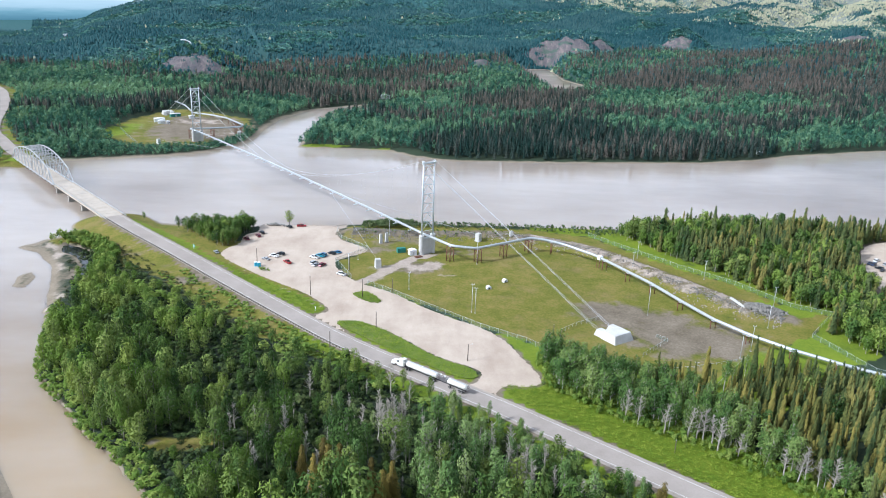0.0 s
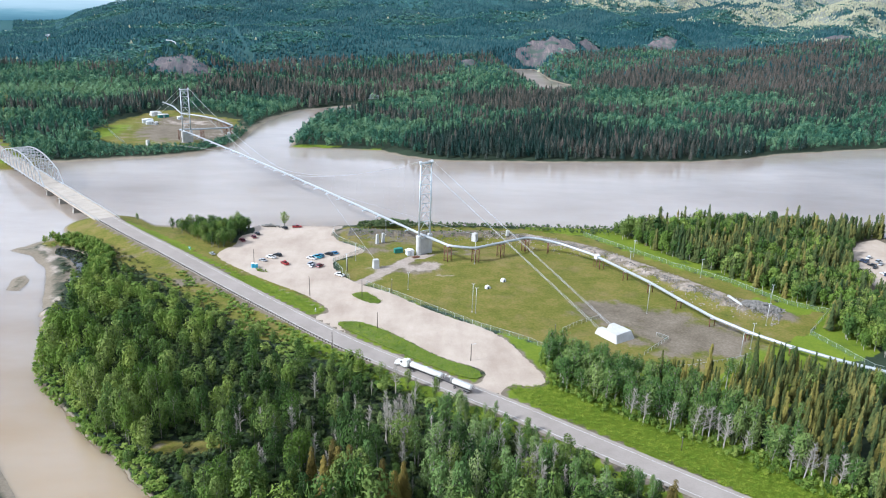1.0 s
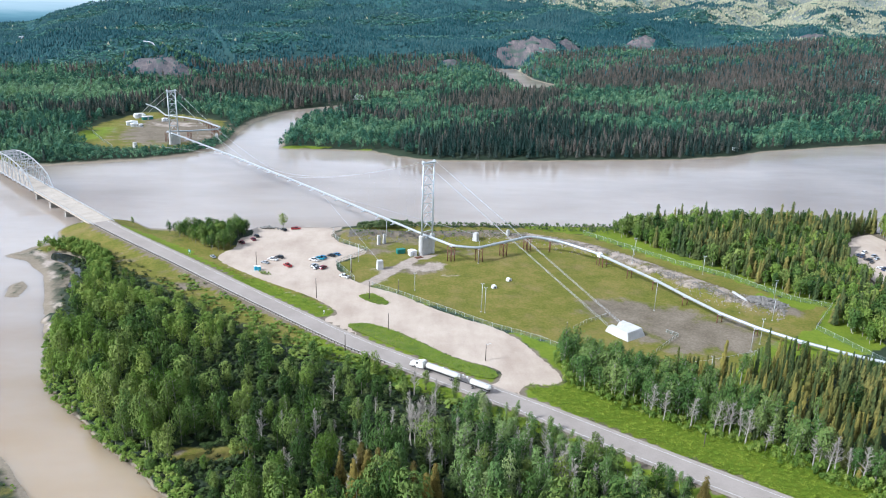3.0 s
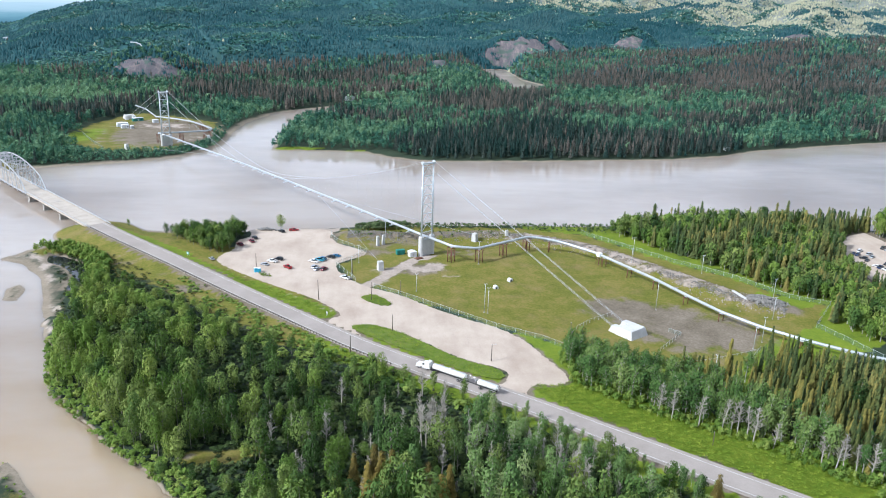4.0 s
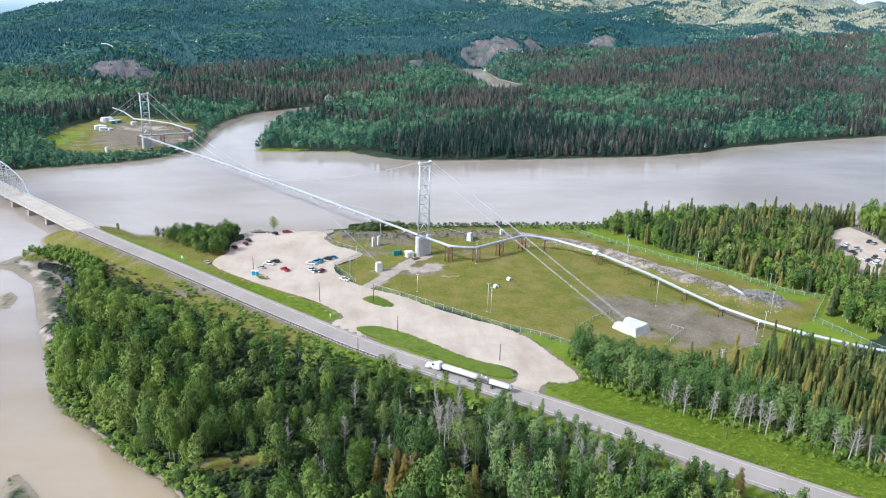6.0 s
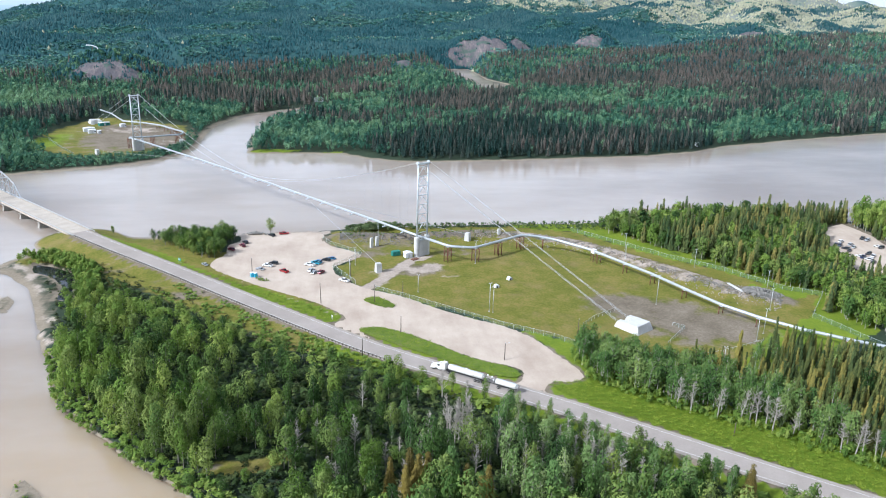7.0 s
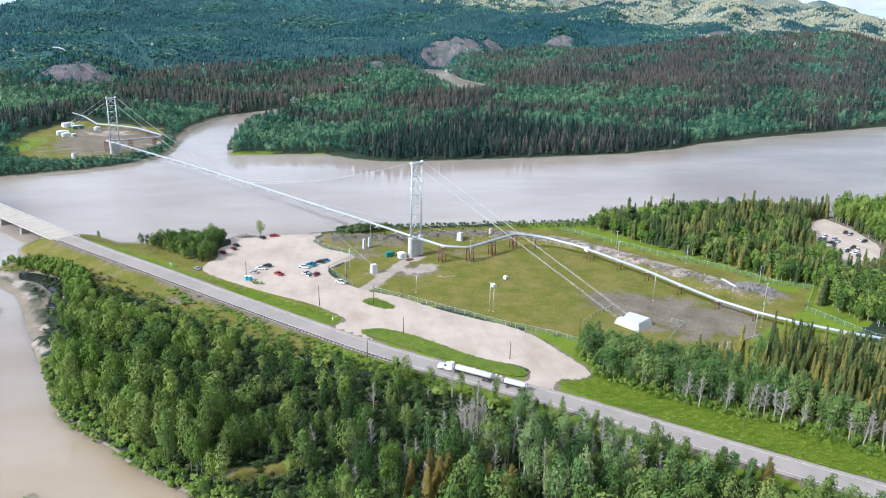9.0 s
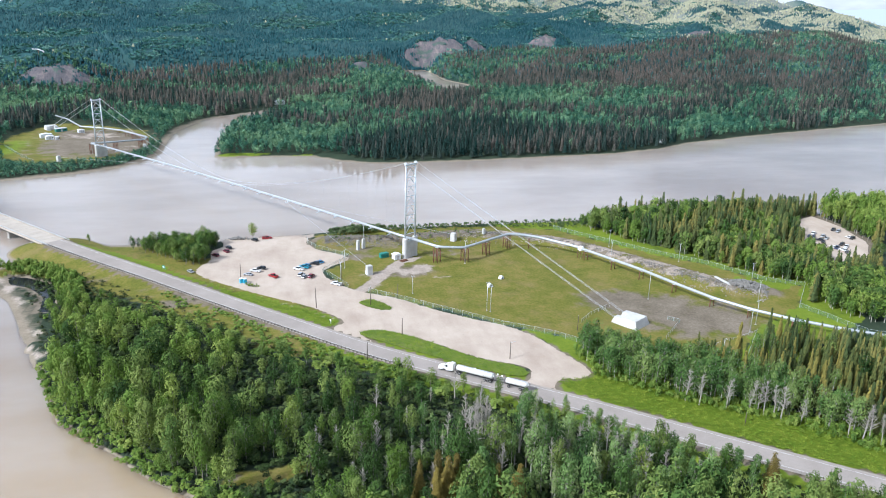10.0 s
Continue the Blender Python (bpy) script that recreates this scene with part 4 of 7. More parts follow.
def spruce(seed, tiers, per, wide=0.11):
    """A narrow black spruce 1 unit high: whorls of short drooping boughs."""
    r = np.random.default_rng(seed)
    TV, TF = rods([[0, 0, 0]], [[0, 0, 0.97]], 0.012, 0.002, 5)
    V, F = [], []
    for k in range(tiers):
        h = 0.1 + 0.88 * k / (tiers - 1)
        reach = wide * (1.04 - h) ** 0.75 * r.uniform(0.75, 1.2) + 0.012
        if h > 0.86:
            reach *= r.uniform(0.9, 1.7)
        for j in range(per):
            a = 6.2832 * (j + r.uniform(-0.3, 0.3)) / per + k
            q = reach * r.uniform(0.7, 1.15)
            o, s = np.array([math.cos(a), math.sin(a), 0]), np.array([-math.sin(a), math.cos(a), 0])
            z, w2 = np.array([0, 0, 1.0]), q * 0.5
            b = len(V)
            V += [z * (h + 0.035), o * q * 0.55 + s * w2 + z * (h - 0.005), o * q + z * (h - 0.03 - q * 0.35), o * q * 0.55 - s * w2 + z * (h - 0.005)]
            F.append((b, b + 1, b + 2, b + 3))
    return TV, [TF], np.array(V), [np.array(F)]


def snag(seed):
    """A bleached dead tree: bare stem and broken branches."""
    r = np.random.default_rng(seed)
    hts = np.linspace(0, 1, 6)
    stem = np.column_stack([r.normal(0, 0.008, 6).cumsum(), r.normal(0, 0.008, 6).cumsum(), hts])
    V1, F1 = rods(stem[:-1], stem[1:], 0.016 * (1.08 - hts[:-1]), 0.016 * (1.08 - hts[1:]), 5)
    n = 46
    h = r.uniform(0.3, 0.97, n)
    a = r.uniform(0, 6.28, n)
    base = np.column_stack([np.interp(h, hts, stem[:, 0]), np.interp(h, hts, stem[:, 1]), h])
    ln = r.uniform(0.05, 0.24, n) * (1.2 - h)
    tip = base + np.column_stack([np.cos(a) * ln, np.sin(a) * ln, ln * r.uniform(0.5, 1.5, n)])
    V2, F2 = rods(base, tip, 0.0075, 0.0022, 3)
    tw = base + (tip - base) * 0.6
    V3, F3 = rods(tw, tw + r.normal(0, 0.035, (n, 3)) + [0, 0, 0.04], 0.0045, 0.0015, 3)
    return np.concatenate([V1, V2, V3]), [F1, F2 + len(V1), F3 + len(V1) + len(V2)]


def far_cone(seed, tiers=2, sides=5):
    r = np.random.default_rng(seed)
    V, F = [], []
    for k in range(tiers):
        z0, z1 = 0.08 + 0.42 * k, 0.62 + 0.38 * (k + 1) / tiers if k < tiers - 1 else 1.0
        w2 = 0.15 * (1 - 0.42 * k)
        b = len(V)
        for j in range(sides):
            a = 6.2832 * (j + r.uniform(-0.3, 0.3)) / sides
            q = w2 * r.uniform(0.75, 1.25)
            V.append((math.cos(a) * q, math.sin(a) * q, z0 + r.uniform(-0.04, 0.04)))
        V.append((r.normal(0, 0.01), r.normal(0, 0.01), z1))
        F += [(b + j, b + (j + 1) % sides, b + sides) for j in range(sides)]
    return np.array(V), [np.array(F)]


def far_crown(seed, count=16):
    """A far broadleaf crown of big clumps."""
    r = np.random.default_rng(seed)
    d = r.normal(size=(count, 3))
    d /= np.linalg.norm(d, axis=1)[:, None]
    C = d * [0.23, 0.23, 0.36] * r.uniform(0.6, 1.0, (count, 1)) + [0, 0, 0.6]
    V, F = sprigs(C, 2.4 / (count + 6) + 0.055, r, d + [0, 0, 0.3], 0.4)
    return V, [F]


def bake(variants, P, H, W, tone, rng):
    """All the trees of a wood in one set of arrays: variants are (V, [faces]); P places, H heights, W widths."""
    VV, FF, TT, off = [], {}, [], 0
    which = rng.integers(0, len(variants), len(P))
    spin = rng.uniform(0, 6.2832, len(P))
    for k, (V, faces) in enumerate(variants):
        i = np.flatnonzero(which == k)
        if not len(i):
            continue
        c, s = np.cos(spin[i])[:, None], np.sin(spin[i])[:, None]
        x, y, z = V[:, 0][None], V[:, 1][None], V[:, 2][None]
        out = np.stack([(x * c - y * s) * W[i][:, None] + P[i, 0:1], (x * s + y * c) * W[i][:, None] + P[i, 1:2], z * H[i][:, None] + P[i, 2:3]], -1)
        VV.append(out.reshape(-1, 3))
        TT.append(np.repeat(tone[i], len(V)))
        for f in faces:
            FF.setdefault(f.shape[1], []).append((f[None] + (off + np.arange(len(i)) * len(V))[:, None, None]).reshape(-1, f.shape[1]))
        off += len(i) * len(V)
    return np.concatenate(VV), [np.concatenate(v) for v in FF.values()], np.concatenate(TT)


def wood_stuff(name, variants, P, H, W, material, label, category, trunks=None, bark=None, stand=0.0, shift=0.0, smooth=False):
    """Trees past counting, as one object; trunks: the stems of the same variants."""
    rng = np.random.default_rng(len(P))
    tone = rng.normal(0.5, 0.3, len(P))
    if stand:                                   # stands of like age and colour
        tone = tone + 0.3 * waves(P[:, 0], P[:, 1], stand, 0.43) + 0.15 * waves(P[:, 0], P[:, 1], stand * 0.3, 0.83)
    tone = np.clip(tone + shift, 0, 1)
    V, F, T = bake(variants, P, H, W, tone, np.random.default_rng(len(P) + 1))
    slots = [np.zeros(sum(len(f) for f in F), int)]
    mats = [material]
    if trunks:
        V2, F2, T2 = bake(trunks, P, H, W, tone, np.random.default_rng(len(P) + 1))
        F = F + [f + len(V) for f in F2]
        V, T = np.concatenate([V, V2]), np.concatenate([T, T2])
        slots.append(np.ones(sum(len(f) for f in F2), int))
        mats.append(bark)
    me = mesh_np(name, V, F, np.concatenate(slots), {"tone": T}, smooth)
    return tagged(link(name, me, mats), label, category, kind="stuff")


def scatter(poly, step, seed, keep=None):
    """Jittered places inside an outline."""
    r = np.random.default_rng(seed)
    P = np.asarray(poly, float)
    X, Y = np.meshgrid(np.arange(P[:, 0].min(), P[:, 0].max(), step), np.arange(P[:, 1].min(), P[:, 1].max(), step))
    X, Y = X.ravel() + r.uniform(-0.55, 0.55, X.size) * step, Y.ravel() + r.uniform(-0.55, 0.55, Y.size) * step
    ok = inside(X, Y, poly)
    if keep is not None:
        ok &= keep(X, Y)
    X, Y = X[ok], Y[ok]
    return np.column_stack([X, Y, ground_z(X, Y) - 0.15])


ASPENS = [poplar(s + 60, 420, 0.026, sl * 0.85, True, ft) for s, sl, ft in ((1, 1.0, 0.16), (2, 0.85, 0.32), (3, 1.15, 0.14), (4, 0.75, 0.36), (5, 1.0, 0.2))]
ASPENS_TALL = [poplar(s + 80, 760, 0.021, sl * 0.8, True, ft) for s, sl, ft in ((1, 1.0, 0.22), (2, 0.8, 0.3), (3, 1.1, 0.2), (4, 0.7, 0.3), (5, 0.95, 0.26))]
POPLARS = [poplar(s, 1150, 0.022, sl) for s, sl in ((1, 1.0), (2, 1.25), (3, 0.8), (4, 1.1), (5, 0.9), (6, 1.4))]
POPLARS_LOW = [poplar(s + 20, 560, 0.03, sl, False) for s, sl in ((1, 1.0), (2, 1.25), (3, 0.85), (4, 1.1), (5, 0.95), (6, 1.4))]
POPLARS_FAR = [poplar(s + 40, 240, 0.05, sl, False) for s, sl in ((1, 1.0), (2, 1.2), (3, 0.85), (4, 1.1), (5, 0.95))]
SHRUBS = [far_crown(s, 44) for s in (51, 52, 53, 54)]
SPRUCES = [spruce(s, 19, 7, w2 * 1.1) for s, w2 in ((1, 0.11), (2, 0.09), (3, 0.13), (4, 0.1))]
SPRUCES_LOW = [spruce(s + 30, 17, 6, w2) for s, w2 in ((1, 0.11), (2, 0.09), (3, 0.13), (4, 0.1))]
SNAGS = [snag(s) for s in (1, 2, 3, 4, 5)]


def tree_sources(name, variants, leaf, bark, label, category, group):
    """One tree for each variant, 1 unit high, to be copied; returns their data."""
    out = []
    for v in variants:
        TV, TF = v[0], v[1]
        trunk = mesh_np("trunk", TV, TF)
        trunk.materials.append(bark)
        crown = None
        if len(v) > 2:
            crown = mesh_np("crown", v[2], v[3])
            crown.materials.append(leaf)
        out.append((trunk, crown))
    return out, name, label, category, group


def plant(src, k, p, height, width, spin, lean=(0, 0)):
    pairs, name, label, category, group = src
    trunk, crown = pairs[k % len(pairs)]
    e = thing(name, label, category, group, pose(p[0], p[1], p[2], lean[0], lean[1], spin) @ Matrix.Diagonal((width, width, height, 1)))
    for nm, me in (("trunk", trunk), ("crown", crown)):
        if me is not None:
            new(nm, me).parent = e
    return e


T_POPLAR = tree_sources("poplar_tree", POPLARS, M_LEAF, M_BARK, "leafy green balsam poplar standing in the riverside wood", "tree", "poplars of the riverside wood")
T_LIGHT = tree_sources("poplar_tree", POPLARS, M_LEAF_LIGHT, M_BARK, "bright yellow-green balsam poplar standing near the slough bank", "tree", "bright poplars of the riverside wood")
T_SLIM = tree_sources("aspen_tree", ASPENS_TALL, M_ASPEN_GREY, M_PALEBARK, "slim grey-green aspen with a thin crown in the riverside wood", "tree", "slim aspens of the riverside wood")
T_ASPEN = tree_sources("aspen_tree", ASPENS, M_ASPEN, M_PALEBARK, "green aspen with a pale slender trunk beside the highway verge", "tree", "aspens along the verge")
T_SPRUCE = tree_sources("spruce_tree", SPRUCES, M_NEEDLE, M_BARK, "narrow olive-brown black spruce in the wood", "tree", "spruces of the wood")
T_GOLD = tree_sources("spruce_tree", SPRUCES, M_GOLD, M_BARK, "golden-brown ailing spruce among the green poplars", "tree", "golden spruces")
T_SNAG = tree_sources("dead_tree", SNAGS, None, M_DEAD, "bleached bare dead tree standing among the green", "dead tree", "dead trees")

# the riverside wood between slough and highway
WOOD_SW = [(-212, 440), (-194, 436), (-186, 424), (-168, 412), (-150, 392), (-120, 360), (-90, 330), (-60, 302), (-36, 282), (-12, 263), (10, 245), (31, 231), (48, 214), (65, 198), (104, 163), (84, 150),
           (-20, 150), (-47, 150), (-60, 160), (-76, 185), (-93, 206), (-110, 223), (-128, 244), (-146, 265), (-155, 288), (-166, 317), (-174, 340), (-181, 368), (-194, 396), (-203, 420)]
okw = lambda X, Y: (depth_in(X, Y, GLADE) < -1) & (depth_in(X, Y, POND) < -2) & ((Y < 312) | (X > np.interp(Y, [312, 324, 362, 396, 415], [-155, -160, -174, -181, -195])))
BROWN = [(-31, 201), (-37, 198), (-29, 196.5), (-26, 199), (-33, 194), (-16, 191), (-12.5, 187), (-10, 190), (67, 185), (64, 180)]
DEAD = [(-11, 228, 10), (-14, 221, 4), (-3, 209, 3), (5, 200, 3), (22, 205, 5), (27, 212, 2), (30, 198, 3), (26, 194, 3), (44, 192, 3), (-45, 222, 2), (12, 216, 2), (38, 204, 3)]


SHORE = [(-56, 152), (-70, 178), (-82, 194), (-95, 209), (-112, 225), (-130, 246), (-148, 266), (-157, 288), (-168, 316), (-178, 336), (-187, 366), (-198, 388)]


def off_the_dead(X, Y, gap):
    """Places clear of the dead and golden trees and of the ground just south of them."""
    ok = np.ones(np.shape(X), bool)
    for x, y in [(a, b) for a, b, n in DEAD if n > 3] + BROWN:
        ok &= ((X - x) / gap) ** 2 + ((Y - y + gap) / (gap * 2.0)) ** 2 > 1
    return ok


TALL = scatter(WOOD_SW, 5.6, 11, lambda X, Y: okw(X, Y) & off_the_dead(X, Y, 4.0))
inner = np.interp(seg_dist(TALL[:, 0], TALL[:, 1], SHORE)[0], [16, 45], [0.0, 1.0]) * np.interp(TALL[:, 0], [-5, 25], [1.0, 0.3]) * np.interp(TALL[:, 1], [285, 320], [1.0, 0.1])
TALL = TALL[np.random.default_rng(10).uniform(0, 1, len(TALL)) > inner * (0.58 + 0.35 * waves(TALL[:, 0], TALL[:, 1], 38, 0.91))]
FILL = scatter(WOOD_SW, 4.6, 13, lambda X, Y: okw(X, Y) & off_the_dead(X, Y, 3.0))
FILL = FILL[waves(FILL[:, 0], FILL[:, 1], 26, 0.37) + np.random.default_rng(14).normal(0, 0.5, len(FILL)) > -0.25]
P = np.concatenate([TALL, FILL])
is_tall = np.arange(len(P)) < len(TALL)
RD = road_near(P[:, 0], P[:, 1])[0]
r = np.random.default_rng(12)
near_gap = np.interp(P[:, 0], [-150, -90, -60, -35, 0], [25, 20, 14.5, 9.5, 7.4])
H = np.interp(RD - near_gap, [0, 8, 22, 45, 70], [3.0, 7.0, 10, 12, 13.8]) * np.where(is_tall, r.choice([0.72, 0.9, 1.05, 1.2, 1.35], len(P)) * r.uniform(0.93, 1.07, len(P)), r.uniform(0.24, 0.5, len(P)))
H = np.where((P[:, 0] > -32) & (H < 8.5) & is_tall, r.uniform(6.0, 9.5, len(P)), H)
H *= np.interp(P[:, 1], [265, 320, 400], [1.0, 0.8, 0.6])
H *= np.where(P[:, 0] < -35, 1.0, np.interp(RD, [10, 16], [1.05, 1.25]))
H *= np.where(((P[:, 0] + 77) / 19) ** 2 + ((P[:, 1] - 202) / 12) ** 2 < 1, 0.4, 1.0)
edge = depth_in(P[:, 0], P[:, 1], WOOD_SW)
H *= np.interp(edge, [0, 4], [0.7, 1])
ok = (RD > near_gap) & (H > 1.6)
P, H, RD, is_tall = P[ok], H[ok], RD[ok], is_tall[ok]
W = H * np.where(is_tall, r.uniform(0.56, 0.92, len(P)), r.uniform(0.7, 1.1, len(P))) * np.interp(H, [3, 12], [1.3, 1.0]) * np.interp(P[:, 1], [270, 310], [1.0, 1.3])
low = H < 5.0
near = np.zeros(len(P), bool)
vis = (P[:, 1] > 178) & ~low & (P[:, 0] > -130)
near[np.argsort(np.where(vis, P[:, 1], 1e6))[:290]] = True
rest = ~near & ~low
for i in np.flatnonzero(near):
    x, y = P[i, :2]
    slim = r.uniform() < smooth01(x + 0.5 * (y - 200) + 20, -30, 25) * 0.8
    src = T_SLIM if slim else T_LIGHT if r.uniform() < np.interp(x, [-95, -60, 0], [0.65, 0.28, 0.12]) else T_POPLAR
    plant(src, int(r.integers(0, 6)), P[i], H[i], min(W[i], H[i] * 0.95) if slim else W[i], r.uniform(0, 360), (r.uniform(-3, 3), r.uniform(-3, 3)))
shore_gap = seg_dist(P[:, 0], P[:, 1], SHORE)[0]
north = rest & ((P[:, 1] + r.normal(0, 25, len(P)) > 320) | (r.uniform(0, 1, len(P)) < np.interp(shore_gap, [0, 30, 70], [0.85, 0.45, 0.25]) * np.interp(P[:, 1], [250, 300], [0.35, 1.0])))
thicket = rest & ~is_tall & (P[:, 1] < 290)
north |= rest & ~is_tall & ~thicket
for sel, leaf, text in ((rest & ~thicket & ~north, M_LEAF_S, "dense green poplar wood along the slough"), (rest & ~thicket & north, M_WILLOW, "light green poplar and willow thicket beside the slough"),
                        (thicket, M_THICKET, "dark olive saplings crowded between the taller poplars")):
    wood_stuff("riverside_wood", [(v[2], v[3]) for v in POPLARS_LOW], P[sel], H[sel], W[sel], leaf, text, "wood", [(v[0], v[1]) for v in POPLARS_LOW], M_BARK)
low &= (P[:, 0] > -60) | (RD > near_gap[ok] + 9)
hem = low & (RD < near_gap[ok] + 14)
wood_stuff("riverside_scrub", SHRUBS, P[hem], H[hem] * 1.0, W[hem] * 2.2, M_WILLOW, "low willow scrub on the embankment", "scrub")
low &= depth_in(P[:, 0], P[:, 1], WOOD_SW) > 8
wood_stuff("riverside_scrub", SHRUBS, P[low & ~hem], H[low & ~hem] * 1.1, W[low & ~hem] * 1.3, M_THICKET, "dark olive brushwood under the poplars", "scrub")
shore = scatter([(-50, 150)] + SHORE + [(-190, 400), (-176, 366), (-160, 318), (-148, 288), (-140, 268), (-122, 246), (-104, 225), (-86, 209), (-74, 194), (-62, 178)], 1.8, 17, lambda X, Y: (Y < 312) | (X > np.interp(Y, [312, 324, 362, 396], [-156, -161, -175, -182])))
shore[:, :2] += [-0.9, -0.6]
shore[:, 2] = np.maximum(shore[:, 2], WZ - 0.1)
wood_stuff("bank_willows", SHRUBS, shore, r.uniform(1.2, 4.0, len(shore)), r.uniform(3.0, 6.5, len(shore)), M_WILLOW, "green willows overhanging the slough bank", "bushes")
sprout = scatter([(-124, 380), (-96, 352), (-36, 296), (-10, 272), (-20, 264), (-64, 296), (-100, 328), (-140, 372)], 1.6, 19)
sprout = sprout[(road_near(sprout[:, 0], sprout[:, 1])[0] > 7.5) & (waves(sprout[:, 0], sprout[:, 1], 21, 0.57) + r.normal(0, 0.2, len(sprout)) > np.interp(sprout[:, 0], [-140, -90, -50], [0.35, -0.1, -0.45]))]
wood_stuff("embankment_shrubs", SHRUBS, sprout, r.uniform(0.6, 1.5, len(sprout)), r.uniform(2.4, 4.2, len(sprout)), M_WILLOW, "low green shrubs below the guard rail", "bushes")
bush = scatter(WOOD_SW, 2.3, 25, lambda X, Y: (depth_in(X, Y, GLADE) < -1) & (depth_in(X, Y, WOOD_SW) > 6) & (depth_in(X, Y, FLAT) < 0))
bush = bush[road_near(bush[:, 0], bush[:, 1])[0] > np.interp(bush[:, 0], [-60, -30], [26, 15])]
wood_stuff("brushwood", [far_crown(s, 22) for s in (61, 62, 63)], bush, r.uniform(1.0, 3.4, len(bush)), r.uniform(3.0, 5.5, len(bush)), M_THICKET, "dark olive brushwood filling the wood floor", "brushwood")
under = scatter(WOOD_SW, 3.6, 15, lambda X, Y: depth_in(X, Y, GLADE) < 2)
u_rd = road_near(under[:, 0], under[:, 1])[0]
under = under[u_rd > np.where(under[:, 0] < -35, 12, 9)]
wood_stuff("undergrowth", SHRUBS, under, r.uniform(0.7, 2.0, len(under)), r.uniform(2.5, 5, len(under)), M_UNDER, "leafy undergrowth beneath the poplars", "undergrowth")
for x, y in BROWN:
    plant(T_GOLD, int(r.integers(0, 4)), (x, y, float(ground_z(x, y))), r.uniform(12.5, 15.5), r.uniform(20, 29), r.uniform(0, 360))
for x, y, n in DEAD:
    for _ in range(n):
        a, b = x + r.normal(0, 3.4), y + r.normal(0, 3.4)
        plant(T_SNAG, int(r.integers(0, 5)), (a, b, float(ground_z(a, b))), r.uniform(11, 15.5), r.uniform(11, 15), r.uniform(0, 360), (r.uniform(-4, 4), r.uniform(-4, 4)))

q = scatter([(-70, 240), (-20, 268), (8, 238), (40, 205), (70, 178), (40, 165), (-40, 180), (-70, 215)], 11.5, 16)
q = q[road_near(q[:, 0], q[:, 1])[0] > 13]
hq = r.uniform(6, 12.5, len(q))
me = mesh_np("dead_brush", *bake([(v[0], v[1]) for v in SNAGS], q, hq, hq * r.uniform(0.9, 1.3, len(q)), hq, r)[:2])
tagged(link("dead_brush", me, M_DEAD), "grey leafless stems and branches scattered through the wood", "dead brush", kind="stuff")

# the wood beside the anchor block: aspens in front, spruces behind
WOOD_SE = [(46, 286), (45.5, 266), (50, 260.5), (61, 251.5), (73, 241), (88, 230), (104, 219), (118, 206), (140, 176), (240, 150), (330, 200), (300, 262), (190, 268), (176, 276), (150, 284), (136, 288), (112, 264), (100, 270), (80, 280), (60, 290)]
NEAR_RUN_LINE = [(130, 325), (154, 296), (182, 275.5), (240, 238), (330, 180)]
P = scatter(WOOD_SE, 3.3, 21, lambda X, Y: X < 0.62 * Y + 28)
r = np.random.default_rng(22)
H = r.uniform(9.5, 15.0, len(P))
front = depth_in(P[:, 0], P[:, 1], WOOD_SE)
sprucy = r.uniform(0, 1, len(P)) < smooth01(P[:, 0] + 0.45 * (P[:, 1] - 240), 88, 122) * np.interp(front, [0, 8], [0.84, 0.97])
H *= np.where((P[:, 1] > 268) & (P[:, 0] < 125), np.interp(P[:, 0], [54, 64], [1.0, 0.7]), 1.0)
H *= np.where(P[:, 0] > 128, np.interp(seg_dist(P[:, 0], P[:, 1], NEAR_RUN_LINE)[0], [6, 26], [0.55, 1.0]), 1.0)
a_i, s_i = np.flatnonzero(~sprucy), np.flatnonzero(sprucy & (r.uniform(0, 1, len(P)) < 0.74))
for i in a_i:
    plant(T_ASPEN, int(r.integers(0, 6)), P[i], H[i], H[i] * r.uniform(0.8, 1.1) * float(np.interp(P[i, 0], [50, 70], [1.25, 1.0])), r.uniform(0, 360), (r.uniform(-2, 2), r.uniform(-2, 2))) if P[i, 0] < 135 else None
s_near = s_i[np.argsort(P[s_i, 0])][:230]
for i in s_near:
    plant(T_SPRUCE, int(r.integers(0, 4)), P[i], H[i] * r.uniform(0.55, 1.25), H[i] * r.uniform(0.8, 1.25), r.uniform(0, 360), (r.uniform(-2, 2), r.uniform(-2, 2)))
far_s = np.setdiff1d(s_i, s_near)
wood_stuff("spruce_wood", [(v[2], v[3]) for v in SPRUCES_LOW], P[far_s], H[far_s], H[far_s] * 1.3, M_NEEDLE_S, "dense olive spruce wood behind the pad", "wood", [(v[0], v[1]) for v in SPRUCES_LOW], M_BARK)
far_a = a_i[P[a_i, 0] >= 135]
wood_stuff("aspen_wood", [(v[2], v[3]) for v in POPLARS_LOW], P[far_a], H[far_a], H[far_a], M_LEAF_S, "green aspens among the spruces", "wood", [(v[0], v[1]) for v in POPLARS_LOW], M_PALEBARK)
for x, y in ((73, 244), (77, 241), (85, 236.5), (92, 233), (94.5, 232), (96.5, 231), (99, 229), (105, 222.5), (100, 226), (116, 212), (119, 209), (121, 208), (124, 206), (127, 203), (134, 190), (138, 187), (141, 186)):
    x, y = x - 3.4, y - 4.2
    plant(T_SNAG, int(r.integers(0, 5)), (x, y, float(ground_z(x, y))), r.uniform(10, 14), r.uniform(15, 19), r.uniform(0, 360), (r.uniform(-5, 5), r.uniform(-5, 5)))

